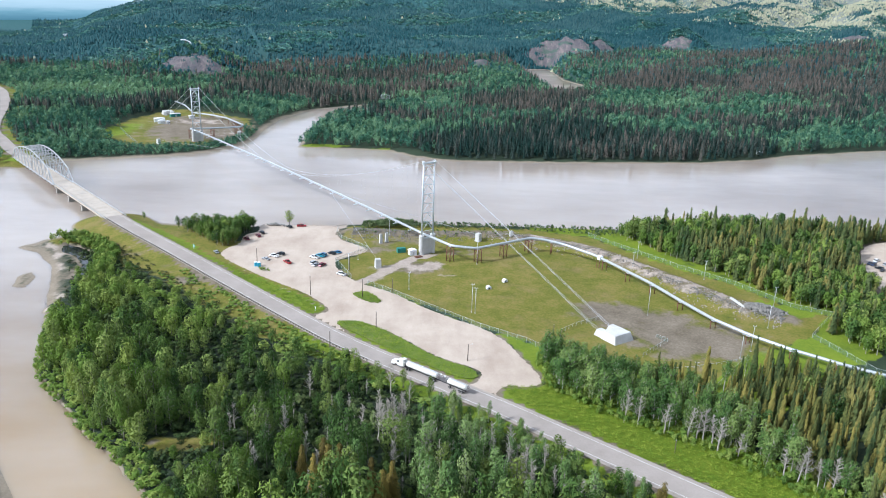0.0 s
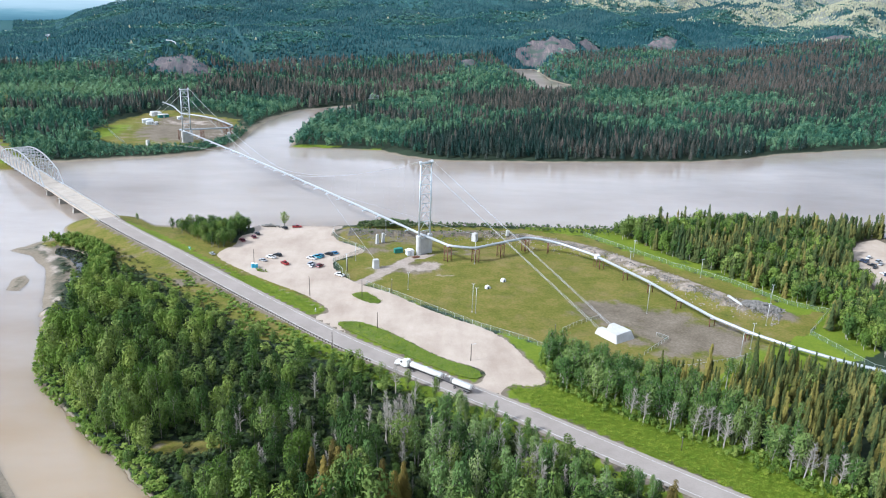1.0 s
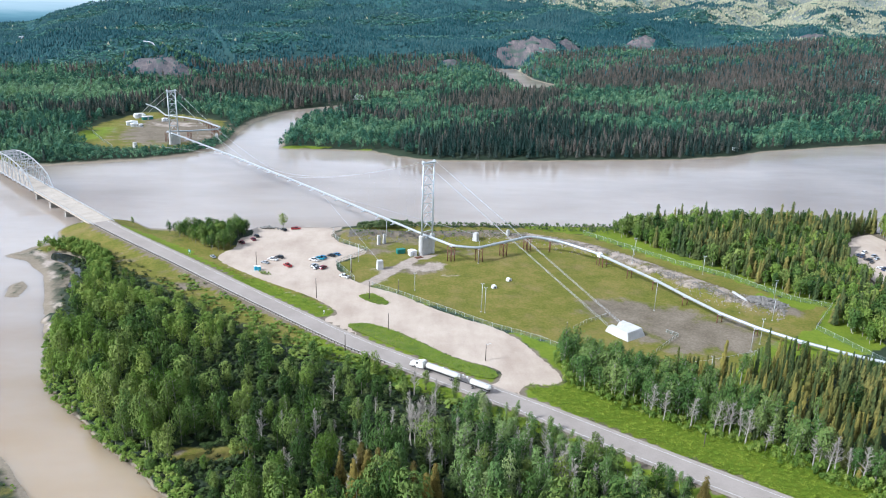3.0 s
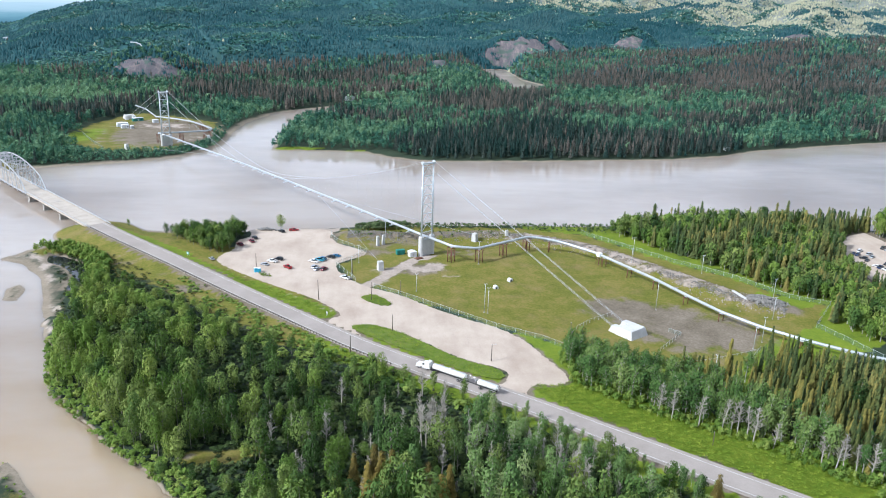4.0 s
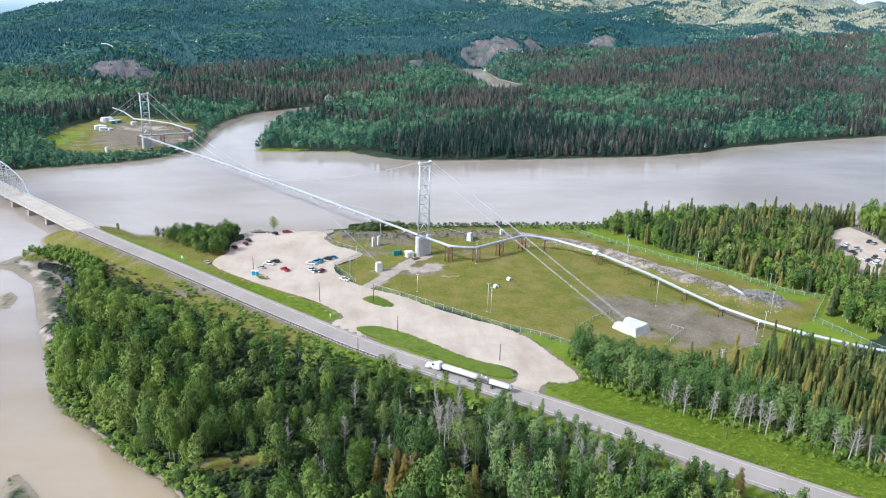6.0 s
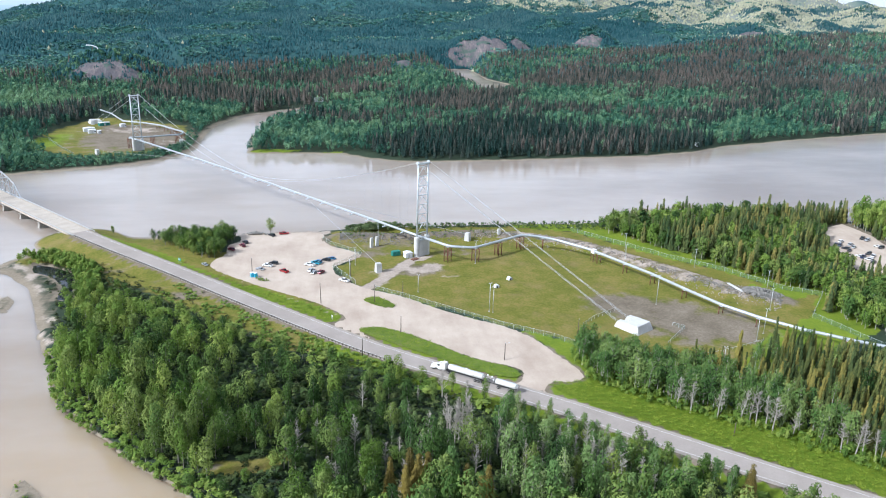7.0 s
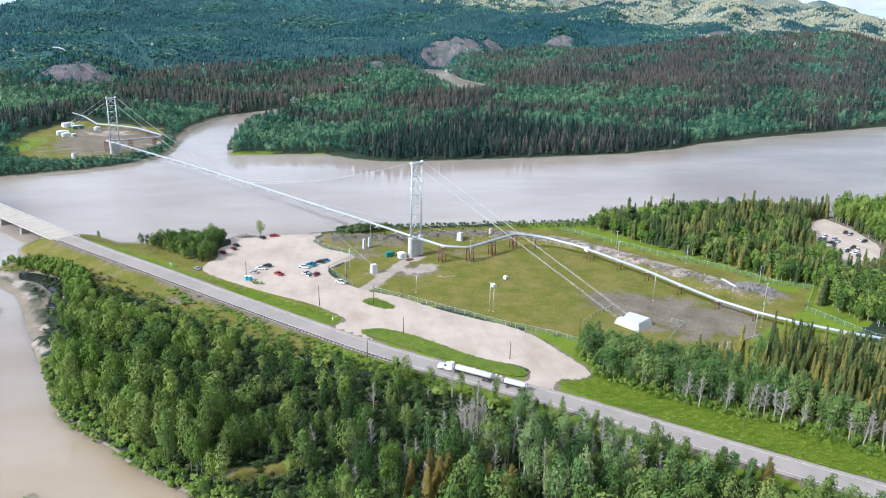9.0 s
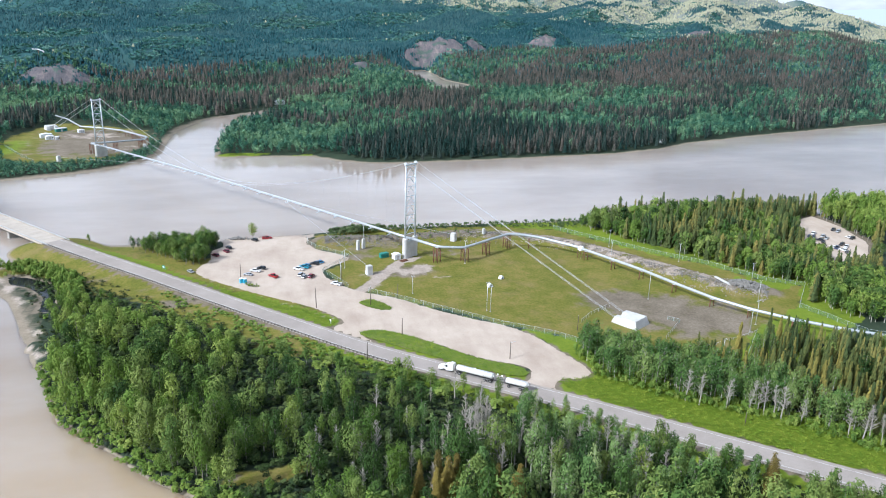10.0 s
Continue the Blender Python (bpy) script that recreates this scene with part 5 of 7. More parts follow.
fringe = scatter([(43, 284), (43.5, 263), (48, 257), (59, 247), (71, 237), (84, 226), (99, 213.5), (113, 200), (134, 174), (150, 178), (122, 212), (108, 224), (92, 236), (80, 246), (70, 252), (56, 264), (52, 290)], 2.2, 23)
wood_stuff("verge_bushes", SHRUBS, fringe, r.uniform(1.4, 5.6, len(fringe)), r.uniform(2.8, 5.4, len(fringe)), M_WILLOW, "leafy green bushes at the foot of the aspens", "bushes")

# the wood between pad and river
WOOD_NE = [(116, 464), (140, 428), (164, 392), (181, 359), (197, 344), (184, 324), (190, 298), (330, 230), (420, 300), (420, 476), (330, 472), (300, 470), (284, 480), (225, 486), (165, 482)]
P = scatter(WOOD_NE, 3.7, 31, lambda X, Y: (depth_in(X, Y, RIGHT_LOT) < -2) & (X < np.maximum(0.6 * Y + 30, 0.87 * Y - 58)))
r = np.random.default_rng(32)
patchy = waves(P[:, 0], P[:, 1], 60, 0.8) + r.normal(0, 0.35, len(P))
H = r.uniform(8, 13.5, len(P)) * np.where(r.uniform(0, 1, len(P)) < 0.06, 1.3, 1.0)
H *= np.where((depth_in(P[:, 0], P[:, 1], RIGHT_LOT) > -26) & (P[:, 1] < 400), 0.8, 1)
sp = (patchy > -0.12 + 0.9 * (P[:, 1] < 352) * (P[:, 0] < 262)) & (P[:, 0] < 300)
wood_stuff("spruce_wood", [(v[2], v[3]) for v in SPRUCES_LOW], P[sp], H[sp] * r.uniform(0.85, 1.35, sp.sum()), H[sp] * 1.75, M_NEEDLE_S, "olive spruces between the pad and the river", "wood", [(v[0], v[1]) for v in SPRUCES_LOW], M_BARK)
east = P[:, 0] > 284
light = waves(P[:, 0], P[:, 1], 45, 0.12) + r.normal(0, 0.3, len(P)) > 0.1
for sel, leaf, k, text in ((~sp & ~east & ~light, M_LEAF_S, 0.95, "green aspens and birches along the river"), (~sp & ~east & light, M_WILLOW, 0.95, "light green birches beside the pad fence"), (~sp & east, M_WILLOW, 1.3, "tall light green aspens beside the boat-launch lot")):
    wood_stuff("aspen_wood", [(v[2], v[3]) for v in POPLARS_FAR], P[sel], H[sel] * k, H[sel] * 0.95, leaf, text, "wood", [(v[0], v[1]) for v in POPLARS_FAR], M_PALEBARK)

# groves and bushes along the near bank
P = scatter([(-152, 452), (-142, 460), (-118, 461), (-104, 458), (-104, 449), (-111, 440), (-111, 426), (-115, 417), (-122, 420), (-134, 434)], 3.0, 41)
r = np.random.default_rng(42)
H = r.uniform(5, 10.5, len(P))
for i in range(len(P)):
    plant(T_LIGHT if r.uniform() < 0.4 else T_POPLAR, int(r.integers(0, 6)), P[i], H[i], H[i] * r.uniform(0.8, 1.25), r.uniform(0, 360))
plant(T_LIGHT, 0, (-87, 463, float(ground_z(-87, 463))), 9, 12, 40)
tufty = scatter([(-90, 386), (-84, 383), (-82, 379), (-88, 381)], 1.1, 46)
wood_stuff("lot_bush", SHRUBS, tufty, r.uniform(0.7, 1.6, len(tufty)), r.uniform(1.4, 2.4, len(tufty)), M_WILLOW, "low green bush beside the portable toilets", "bush")
berm = scatter([(-47, 456), (-44, 446), (-28, 442), (10, 443), (45, 445), (45, 458), (0, 456), (-30, 458)], 2.2, 47)
berm = berm[waves(berm[:, 0], berm[:, 1], 12, 0.71) + r.normal(0, 0.3, len(berm)) > 0.1]
wood_stuff("berm_scrub", SHRUBS, berm, r.uniform(0.5, 1.6, len(berm)), r.uniform(1.4, 3.0, len(berm)), M_LEAF_S, "green scrub among the boulders of the berm", "scrub")
plant(T_POPLAR, 2, (-178, 468, float(ground_z(-178, 468))), 5.5, 5, 10)
bank = scatter([(-42, 458), (-42, 476), (110, 480), (165, 486), (116, 462), (60, 466), (-10, 464)], 1.9, 43)
H = r.uniform(0.7, 2.6, len(bank)) + 2.2 * np.exp(-((bank[:, 0] + 24) / 14) ** 2)
pick = r.uniform(0, 1, len(bank)) < np.interp(bank[:, 0], [-40, 0, 30, 110], [1, 0.9, 0.6, 0.8])
wood_stuff("bank_bushes", SHRUBS, bank[pick], H[pick] * 1.15, H[pick] * 1.5, M_BANK_BUSH, "scattered dull green bushes along the river bank", "bushes")
flat = scatter([(-217, 434), (-200, 431), (-184, 421), (-170, 406), (-163, 386), (-168, 370), (-176, 388), (-184, 408), (-198, 418), (-214, 420)], 2.0, 44, lambda X, Y: (depth_in(X, Y, POND) < -1.0) & ((depth_in(X, Y, FLAT) < 0) | (np.random.default_rng(45).uniform(0, 1, X.shape) < 0.2)))
wood_stuff("pond_willows", SHRUBS, flat, r.uniform(3.5, 7.0, len(flat)), r.uniform(4.0, 7.0, len(flat)), M_WILLOW, "green willows round the muddy pond", "bushes")

# far side of the river
FLOOD = [(-900, 560), (-500, 560), (-395, 585), (-362, 602), (-340, 630), (-300, 646), (-258, 666), (-226, 680), (-201, 700), (-187, 714), (-176, 745), (-178, 816), (-173, 872), (-152, 942), (-116, 984), (-62, 1030), (8, 1066), (18, 1052),
         (-45, 1006), (-80, 939), (-108, 891), (-122, 814), (-123, 722), (-30, 719), (-10, 697), (22, 683), (121, 689), (248, 705), (303, 723), (354, 753), (471, 794), (690, 861), (1200, 1020), (1500, 1200), (1300, 1800),
         (800, 1680), (480, 1640), (200, 1570), (-100, 1450), (-300, 1330), (-900, 1300)]


def open_land(X, Y):
    d = road_near(X, Y)[0]
    az = np.degrees(np.arctan2(X + 35, Y))
    bald = np.zeros(np.shape(X), bool)
    for cx, cy, rx, ry in CLIFFS:
        wooded_foot = cx < -300
        bald |= ((X - cx) / (rx * (0.8 if wooded_foot else 1.1))) ** 2 + ((Y - cy + (2 if wooded_foot else 8)) / (ry * (0.7 if wooded_foot else 1.3))) ** 2 < 1
    return ~bald & (seg_dist(X, Y, [p[:2] for p in FAR_RUN[6:]])[0] > 9) & (depth_in(X, Y, FAR_PAD) < -3) & (d > 11) & (depth_in(X, Y, SLOUGH_OPEN) < 0) & (az > -36) & (az < 47)


P = np.concatenate([scatter(FLOOD, 5.5, 51, lambda X, Y: open_land(X, Y) & (np.hypot(X, Y) < 1000)), scatter(FLOOD, 7.2, 52, lambda X, Y: open_land(X, Y) & (np.hypot(X, Y) >= 1000))])
r = np.random.default_rng(53)
mixw = waves(P[:, 0], P[:, 1], 260, 0.45) + 0.5 * waves(P[:, 0], P[:, 1], 90, 0.15) + r.normal(0, 0.42, len(P))
STANDS = [(150, 1030, 130, 90, 1.3), (400, 1310, 170, 70, 1.0), (720, 1330, 240, 180, 1.1), (700, 1670, 150, 70, 1.2), (-170, 1050, 110, 70, 1.2), (-345, 905, 60, 60, 2.8), (-120, 1280, 190, 60, 0.9),
          (300, 1050, 100, 75, -1.8), (235, 1345, 35, 60, -1.8), (110, 1270, 80, 90, -1.0), (-430, 985, 100, 80, -1.8), (-185, 930, 26, 55, -2.2), (-5, 1040, 55, 60, -1.8), (430, 800, 190, 70, -0.25), (130, 760, 110, 70, 0.9), (-540, 1150, 170, 110, -1.3), (-330, 1300, 60, 60, -0.8)]
for cx, cy, rx, ry, k in STANDS:              # plus: spruce, minus: poplar
    mixw = mixw * (1 - 0.4 * np.exp(-((P[:, 0] - cx) / rx) ** 2 - ((P[:, 1] - cy) / ry) ** 2)) + k * np.exp(-((P[:, 0] - cx) / rx) ** 2 - ((P[:, 1] - cy) / ry) ** 2)
mixw = mixw + 0.9 * np.exp(-((P[:, 0] - 180) / 260) ** 2 - ((P[:, 1] - 720) / 45) ** 2) - 2.2 * np.exp(-((P[:, 0] + 95) / 75) ** 2 - ((P[:, 1] - 760) / 90) ** 2) - 1.1 * (P[:, 0] < -170) * (P[:, 1] < 940)
sp = mixw > 0.12
H = r.uniform(9, 16, len(P)) * np.where(sp, 1.1, 0.85)
rim = (depth_in(P[:, 0], P[:, 1], FAR_PAD) > -30) & (P[:, 1] < 735 + 0.5 * (P[:, 0] + 230))
H = np.where(rim, H * 0.4, H)
sp &= ~rim
# greener at the shore, browner inland; the paling with distance paints haze
wood_stuff("far_spruce_wood", [far_cone(s) for s in (1, 2, 3, 4)], P[sp], H[sp] * 1.05, H[sp] * r.uniform(0.9, 1.3, sp.sum()), M_FAR_NEEDLE, "dark brownish spruce forest across the river, farther trees paled for haze", "forest", stand=170, smooth=True, shift=np.interp(P[sp, 1], [700, 800, 930, 1040, 1500], [-0.3, -0.2, 0.05, 0.15, 0.5]))


# tone of single stands; sunshine on the western belt is painted as paler leaves
def light_stands(Q):
    return sum(k * np.exp(-((Q[:, 0] - x) / a) ** 2 - ((Q[:, 1] - y) / b) ** 2) for x, y, a, b, k in ((-430, 1010, 120, 45, 0.9), (-5, 1050, 60, 45, 0.45), (300, 1060, 130, 60, 0.15), (-110, 760, 60, 60, -0.1), (-330, 800, 60, 60, -0.25), (-190, 930, 30, 60, -0.25)))


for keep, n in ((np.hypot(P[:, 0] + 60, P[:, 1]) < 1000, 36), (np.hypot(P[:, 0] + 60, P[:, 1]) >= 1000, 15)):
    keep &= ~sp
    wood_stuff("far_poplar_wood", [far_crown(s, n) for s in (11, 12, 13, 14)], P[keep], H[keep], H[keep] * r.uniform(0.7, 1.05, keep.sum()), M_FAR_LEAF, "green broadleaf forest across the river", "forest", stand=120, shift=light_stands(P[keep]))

hedge = scatter([(-345, 650), (-304, 641), (-278, 650), (-257, 658), (-224, 672), (-199, 691), (-185, 710), (-175, 742), (-177, 806), (-190, 757), (-206, 712), (-228, 702), (-246, 694), (-274, 696), (-312, 720), (-335, 700)], 3.4, 54, lambda X, Y: road_near(X, Y)[0] > 11)
wood_stuff("far_hedge", [far_crown(s, 30) for s in (18, 19, 20)], hedge, r.uniform(2.5, 5.5, len(hedge)), r.uniform(5, 8, len(hedge)), M_FAR_LEAF, "low green willows along the far bank", "bushes")
abut = scatter([(-350, 604), (-395, 578), (-445, 562), (-480, 640), (-425, 690), (-380, 655), (-348, 624), (-338, 612)], 4.5, 55, lambda X, Y: road_near(X, Y)[0] > 7.5)
wood_stuff("far_poplar_wood", [far_crown(s, 36) for s in (11, 12, 13, 14)], abut, r.uniform(7, 12, len(abut)), r.uniform(8, 12, len(abut)), M_FAR_LEAF, "green poplars beside the far end of the highway bridge", "trees")

# the wooded hills
r = np.random.default_rng(61)
N = 130000
az, d = np.radians(r.uniform(-34, 47, N)), np.sqrt(r.uniform(1150 ** 2, 3300 ** 2, N)) ** 1.0
d = 1150 + (d - 1150) * r.uniform(0.45, 1, N)
extra = 26000
az[:extra], d[:extra] = np.radians(r.uniform(8, 46, extra)), np.sqrt(r.uniform(1950 ** 2, 2900 ** 2, extra))
X, Y = -35 + d * np.sin(az), d * np.cos(az)
first = extra
for cx, cy, rad, count in ((250, 1630, 120, 3000), (545, 1765, 90, 1500), (-378, 1285, 120, 2200), (195, 1570, 50, 700)):    # thick woods round the bluffs
    X[first:first + count], Y[first:first + count] = cx + r.normal(0, rad * 0.6, count), cy + r.normal(0, rad * 0.45, count)
    first += count
d = np.hypot(X + 35, Y)
Z = ground_z(X, Y)
bald = np.zeros(N, bool)
for cx, cy, rx, ry in CLIFFS:
    bald |= (((X - cx) / rx) ** 2 + ((Y - cy) / ry) ** 2 < 0.85) & (waves(X, Y, 34, 0.23) < (0.5 if cx > -300 else 0.1))
right_of_way = seg_dist(X, Y, [(-290, 1390), (-345, 1560), (-440, 1900)])[0] < 3.5
right_of_way |= seg_dist(X, Y, [(-468, 1492), (-450, 1488), (-436, 1462), (-420, 1420)])[0] < 16
right_of_way |= seg_dist(X, Y, [(-430, 1430), (-400, 1400)])[0] < 12
ok = ~bald & ~right_of_way & ((Z > 2.5) | (d > 1700) | ((d > 1440) & (Z > -4.2))) & ((d < 2300) | (np.degrees(az) > -25.5)) & (depth_in(X, Y, SLOUGH_OPEN) < 0)
P, Hh = np.column_stack([X, Y, Z])[ok], r.uniform(5, 9.5, ok.sum())
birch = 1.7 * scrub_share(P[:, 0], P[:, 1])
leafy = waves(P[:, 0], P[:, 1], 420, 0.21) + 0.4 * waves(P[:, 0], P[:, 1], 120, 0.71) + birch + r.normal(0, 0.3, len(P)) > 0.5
wood_stuff("hill_spruce_forest", [far_cone(s, 1, 4) for s in (5, 6, 7)], P[~leafy], Hh[~leafy] * 0.85, Hh[~leafy] * 2.1, M_HILL_NEEDLE, "dark spruce forest on the hills, distance haze put into its blue-green", "forest", stand=300, smooth=True)
# trees of the painted sunlit patch take the pale leaf colour
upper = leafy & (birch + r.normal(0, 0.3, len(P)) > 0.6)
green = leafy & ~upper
wood_stuff("hill_birch_forest", [far_crown(s, 6) for s in (15, 16, 17)], P[green], Hh[green] * 0.75, Hh[green] * 1.6, M_HILL_LEAF, "green birch stands on the hills, tinted bluish to paint distance haze", "forest", stand=220)
wood_stuff("hill_birch_forest", [far_cone(s, 1, 5) for s in (15, 16, 17)], P[upper], Hh[upper] * 0.8, Hh[upper] * 2.6, M_SUNLIT_BIRCH, "birch scrub on the upper slope, sunlight painted in as pale yellow-green", "forest", stand=220, smooth=True)

# ---- the pipeline crossing ----


def gz(x, y):
    return float(ground_z(np.array([x]), np.array([y]))[0])


NEAR_T, FAR_T = Vector((-1.5, 416.0, 0)), Vector((-218.6, 727.2, 0))
AX = (NEAR_T - FAR_T).normalized()             # along the span, towards the near bank
TR = Vector((-AX.y, AX.x, 0))                  # across it
SPAN = (NEAR_T - FAR_T).length
HALF = 3.8
PIPE_N, PIPE_F = 9.0, 6.6            # height of the pipe at either tower


def tower(at, base_z, TOP, PIPE_Z, label):
    """A two-legged steel tower on a walled concrete pier; x across the span, y along it."""
    turn = math.degrees(math.atan2(TR.y, TR.x))
    e = thing("bridge_tower", label, "bridge tower", "towers of the pipeline bridge", pose(at.x, at.y, 0, 0, 0, turn))
    for s in (-1, 1):
        bm = bmesh.new()
        tube(bm, (s * HALF, 0, base_z - 0.6), (s * HALF, 0, PIPE_Z + 0.4), 1.5, 20)
        tube(bm, (s * HALF, 0, PIPE_Z + 0.4), (s * HALF, 0, PIPE_Z + 0.8), 1.5, 20, 1.2)
        part("pier_column", bm, M_CONC, e, "pale cylindrical concrete column")
    bm = bmesh.new()
    box(bm, -HALF + 1.2, HALF - 1.2, -0.9, 0.9, base_z - 0.5, PIPE_Z - 1.6, 0.05)
    part("pier_wall", bm, M_CONC, e)
    for k in range(6):
        bm = bmesh.new()
        box(bm, -2.6 + k * 0.95, -2.25 + k * 0.95, -1.1, 1.1, base_z - 0.3, PIPE_Z - 1.75, 0.06)
        part("wall_rib", bm, M_CONC, e)
    for s in (-1, 1):
        bm = bmesh.new()
        tube(bm, (s * HALF, 0, PIPE_Z + 0.7), (s * (HALF - 0.25), 0, TOP), 0.5, 12, 0.42)
        for z in (16, 24, 32, 40):
            tube(bm, (s * HALF * (1 - 0.0014 * z), 0, z - 0.18), (s * HALF * (1 - 0.0014 * z), 0, z + 0.18), 0.6, 12)
        part("leg", bm, M_STEEL, e, "silver painted tubular leg", True)
    tiers = [PIPE_Z + 3 + (TOP - 5 - PIPE_Z) * k / 7 for k in range(8)]
    for z in tiers:
        bm = bmesh.new()
        tube(bm, (-HALF, 0, z), (HALF, 0, z), 0.2, 8)
        part("strut", bm, M_STEEL, e)
    for z0, z1 in zip(tiers, tiers[1:]):
        mid = z1 - 0.6
        for s in (-1, 1):
            bm = bmesh.new()
            tube(bm, (s * (HALF - 0.1), 0, z0 + 0.2), (0, 0, mid), 0.16, 6)
            part("brace", bm, M_STEEL, e)
    bm = bmesh.new()
    box(bm, -HALF - 0.6, HALF + 0.6, -0.55, 0.55, TOP - 0.9, TOP, 0.06)
    part("top_beam", bm, M_STEEL, e)
    for s in (-1, 1):
        bm = bmesh.new()
        prism(bm, [(-1.3, 0), (1.3, 0), (0.8, 0.6), (0.3, 0.95), (-0.3, 0.95), (-0.8, 0.6)], -0.35, 0.35)
        o = part("cable_saddle", bm, M_STEEL, e)
        o.matrix_basis = pose(s * HALF, 0, TOP, 0, 0, 90)
    bm = bmesh.new()
    beam(bm, (-HALF - 0.4, 0, PIPE_Z - 1.15), (HALF + 0.4, 0, PIPE_Z - 1.15), 0.7, 0.7)
    part("pipe_beam", bm, M_STEEL, e)
    bm = bmesh.new()
    box(bm, -0.5, 0.5, -0.5, 0.5, TOP * 0.72, TOP * 0.72 + 1.4, 0.1)
    o = part("warning_light", bm, M_WHITE, e, "white beacon box on the leg")
    o.location.x = -HALF + 0.2
    return e


tower(NEAR_T, -1.6, 51.0, PIPE_N, "tall silver two-legged steel tower on a pale concrete pier")
tower(FAR_T, -3.2, 46.0, PIPE_F, "silver steel tower on a concrete pier across the river")


def at_span(s, across=0.0, z=0.0):
    """A point s metres from the far tower."""
    p = FAR_T + AX * s + TR * across
    return Vector((p.x, p.y, z))


def pipe_z(s):
    return PIPE_F + (PIPE_N - PIPE_F) * s / SPAN + 1.3 * (1 - ((2 * s / SPAN) - 1) ** 2)


def cable_z(s):
    return 9.4 + (46.8 + 5.0 * s / SPAN - 9.4) * abs((2 * s / SPAN) - 1) ** 1.5


# the pipe itself: far zigzag, span, near zigzag and the run to the south-east
bm = bmesh.new()
line = [at_span(s, 0, pipe_z(s)) for s in np.linspace(0, SPAN, 40)]
sweep(bm, line, 0.68, 14)
pipe = thing("pipeline", "thick silver insulated oil pipe crossing the river on bents", "pipeline")
part("span_pipe", bm, M_PIPE, pipe, "", True)


def rounded(pts, cut=3.0):
    """A polyline with its corners turned in short bends."""
    P = [Vector(p) for p in pts]
    out = [P[0]]
    for a, b, c in zip(P, P[1:], P[2:]):
        i, o = (a - b).normalized(), (c - b).normalized()
        k = min(cut, (a - b).length * 0.45, (c - b).length * 0.45)
        for t in (0, 0.25, 0.5, 0.75, 1):
            out.append((b + i * k) * (1 - t) ** 2 + b * 2 * t * (1 - t) + (b + o * k) * t * t)
    return out + [P[-1]]


NEAR_RUN = [(-1.2, 416.2, PIPE_N), (12.3, 403.4, 7.4), (25.5, 402.6, 6.6), (38.5, 411.6, 6.5), (58, 425.6, 6.2), (66.5, 424.5, 5.6), (76.5, 420.5, 4.6), (92, 406.5, 3.2), (101.5, 390, 2.5), (113, 367, 2.2), (121.5, 345.5, 1.8),
            (130.5, 325, 1.4), (141.5, 309, 1.1), (154, 296, 0.8), (168, 285, 0.5), (182, 275.5, 0.3), (240, 238, 0.0), (330, 180, 0.0)]
for run in (NEAR_RUN, FAR_RUN):
    bm = bmesh.new()
    sweep(bm, rounded(run), 0.74, 14)
    part("ground_pipe", bm, M_PIPE, pipe, "", True)
for run, n in ((NEAR_RUN, len(NEAR_RUN) - 1), (FAR_RUN, 9)):
    for a, b in zip(run[:n], run[1:n + 1]):
        a, b = Vector(a), Vector(b)
        bm = bmesh.new()
        m = a.lerp(b, 0.55)
        d = (b - a).normalized()
        tube(bm, m - d * 0.22, m + d * 0.22, 0.8, 14)
        part("jacket_band", bm, M_GALV, pipe)

# hangers and main cables
for side in (-1, 1):
    e = thing("main_cable", "pale steel suspension cable hung between the towers and anchored ashore", "cable", "main cables of the pipeline bridge")
    for off in (-0.16, 0.16):
        bm = bmesh.new()
        sweep(bm, [at_span(s, side * HALF + off, cable_z(s)) for s in np.linspace(0, SPAN, 49)], 0.06, 6)
        part("strand", bm, M_CABLE, e)
    for k in range(1, 24):
        s = SPAN * k / 24
        bm = bmesh.new()
        tube(bm, at_span(s, side * HALF, cable_z(s)), at_span(s, side * 2.3, pipe_z(s) - 0.9), 0.012, 4)
        part("hanger", bm, M_CABLE, e)
for k in range(1, 24):
    s = SPAN * k / 24
    p = at_span(s, 0, pipe_z(s) - 1.05)
    e = thing("pipe_cradle", "white steel crossbeam cradling the pipe under the cables", "pipe cradle", "cradles along the span", pose(p.x, p.y, p.z, 0, 0, math.degrees(math.atan2(TR.y, TR.x))))
    bm = bmesh.new()
    box(bm, -2.5, 2.5, -0.24, 0.24, -0.2, 0.2, 0.04)
    part("crossbeam", bm, M_STEEL, e)
    for x in (-0.85, 0.85):
        bm = bmesh.new()
        box(bm, x - 0.12, x + 0.12, -0.5, 0.5, 0.2, 0.9, 0.03)
        part("cheek", bm, M_STEEL, e)

# anchor blocks and backstays
ANCH_N = Vector((81.5, 311.5, -2.9))
ANCH_F = Vector((-294, 876, -2.9))


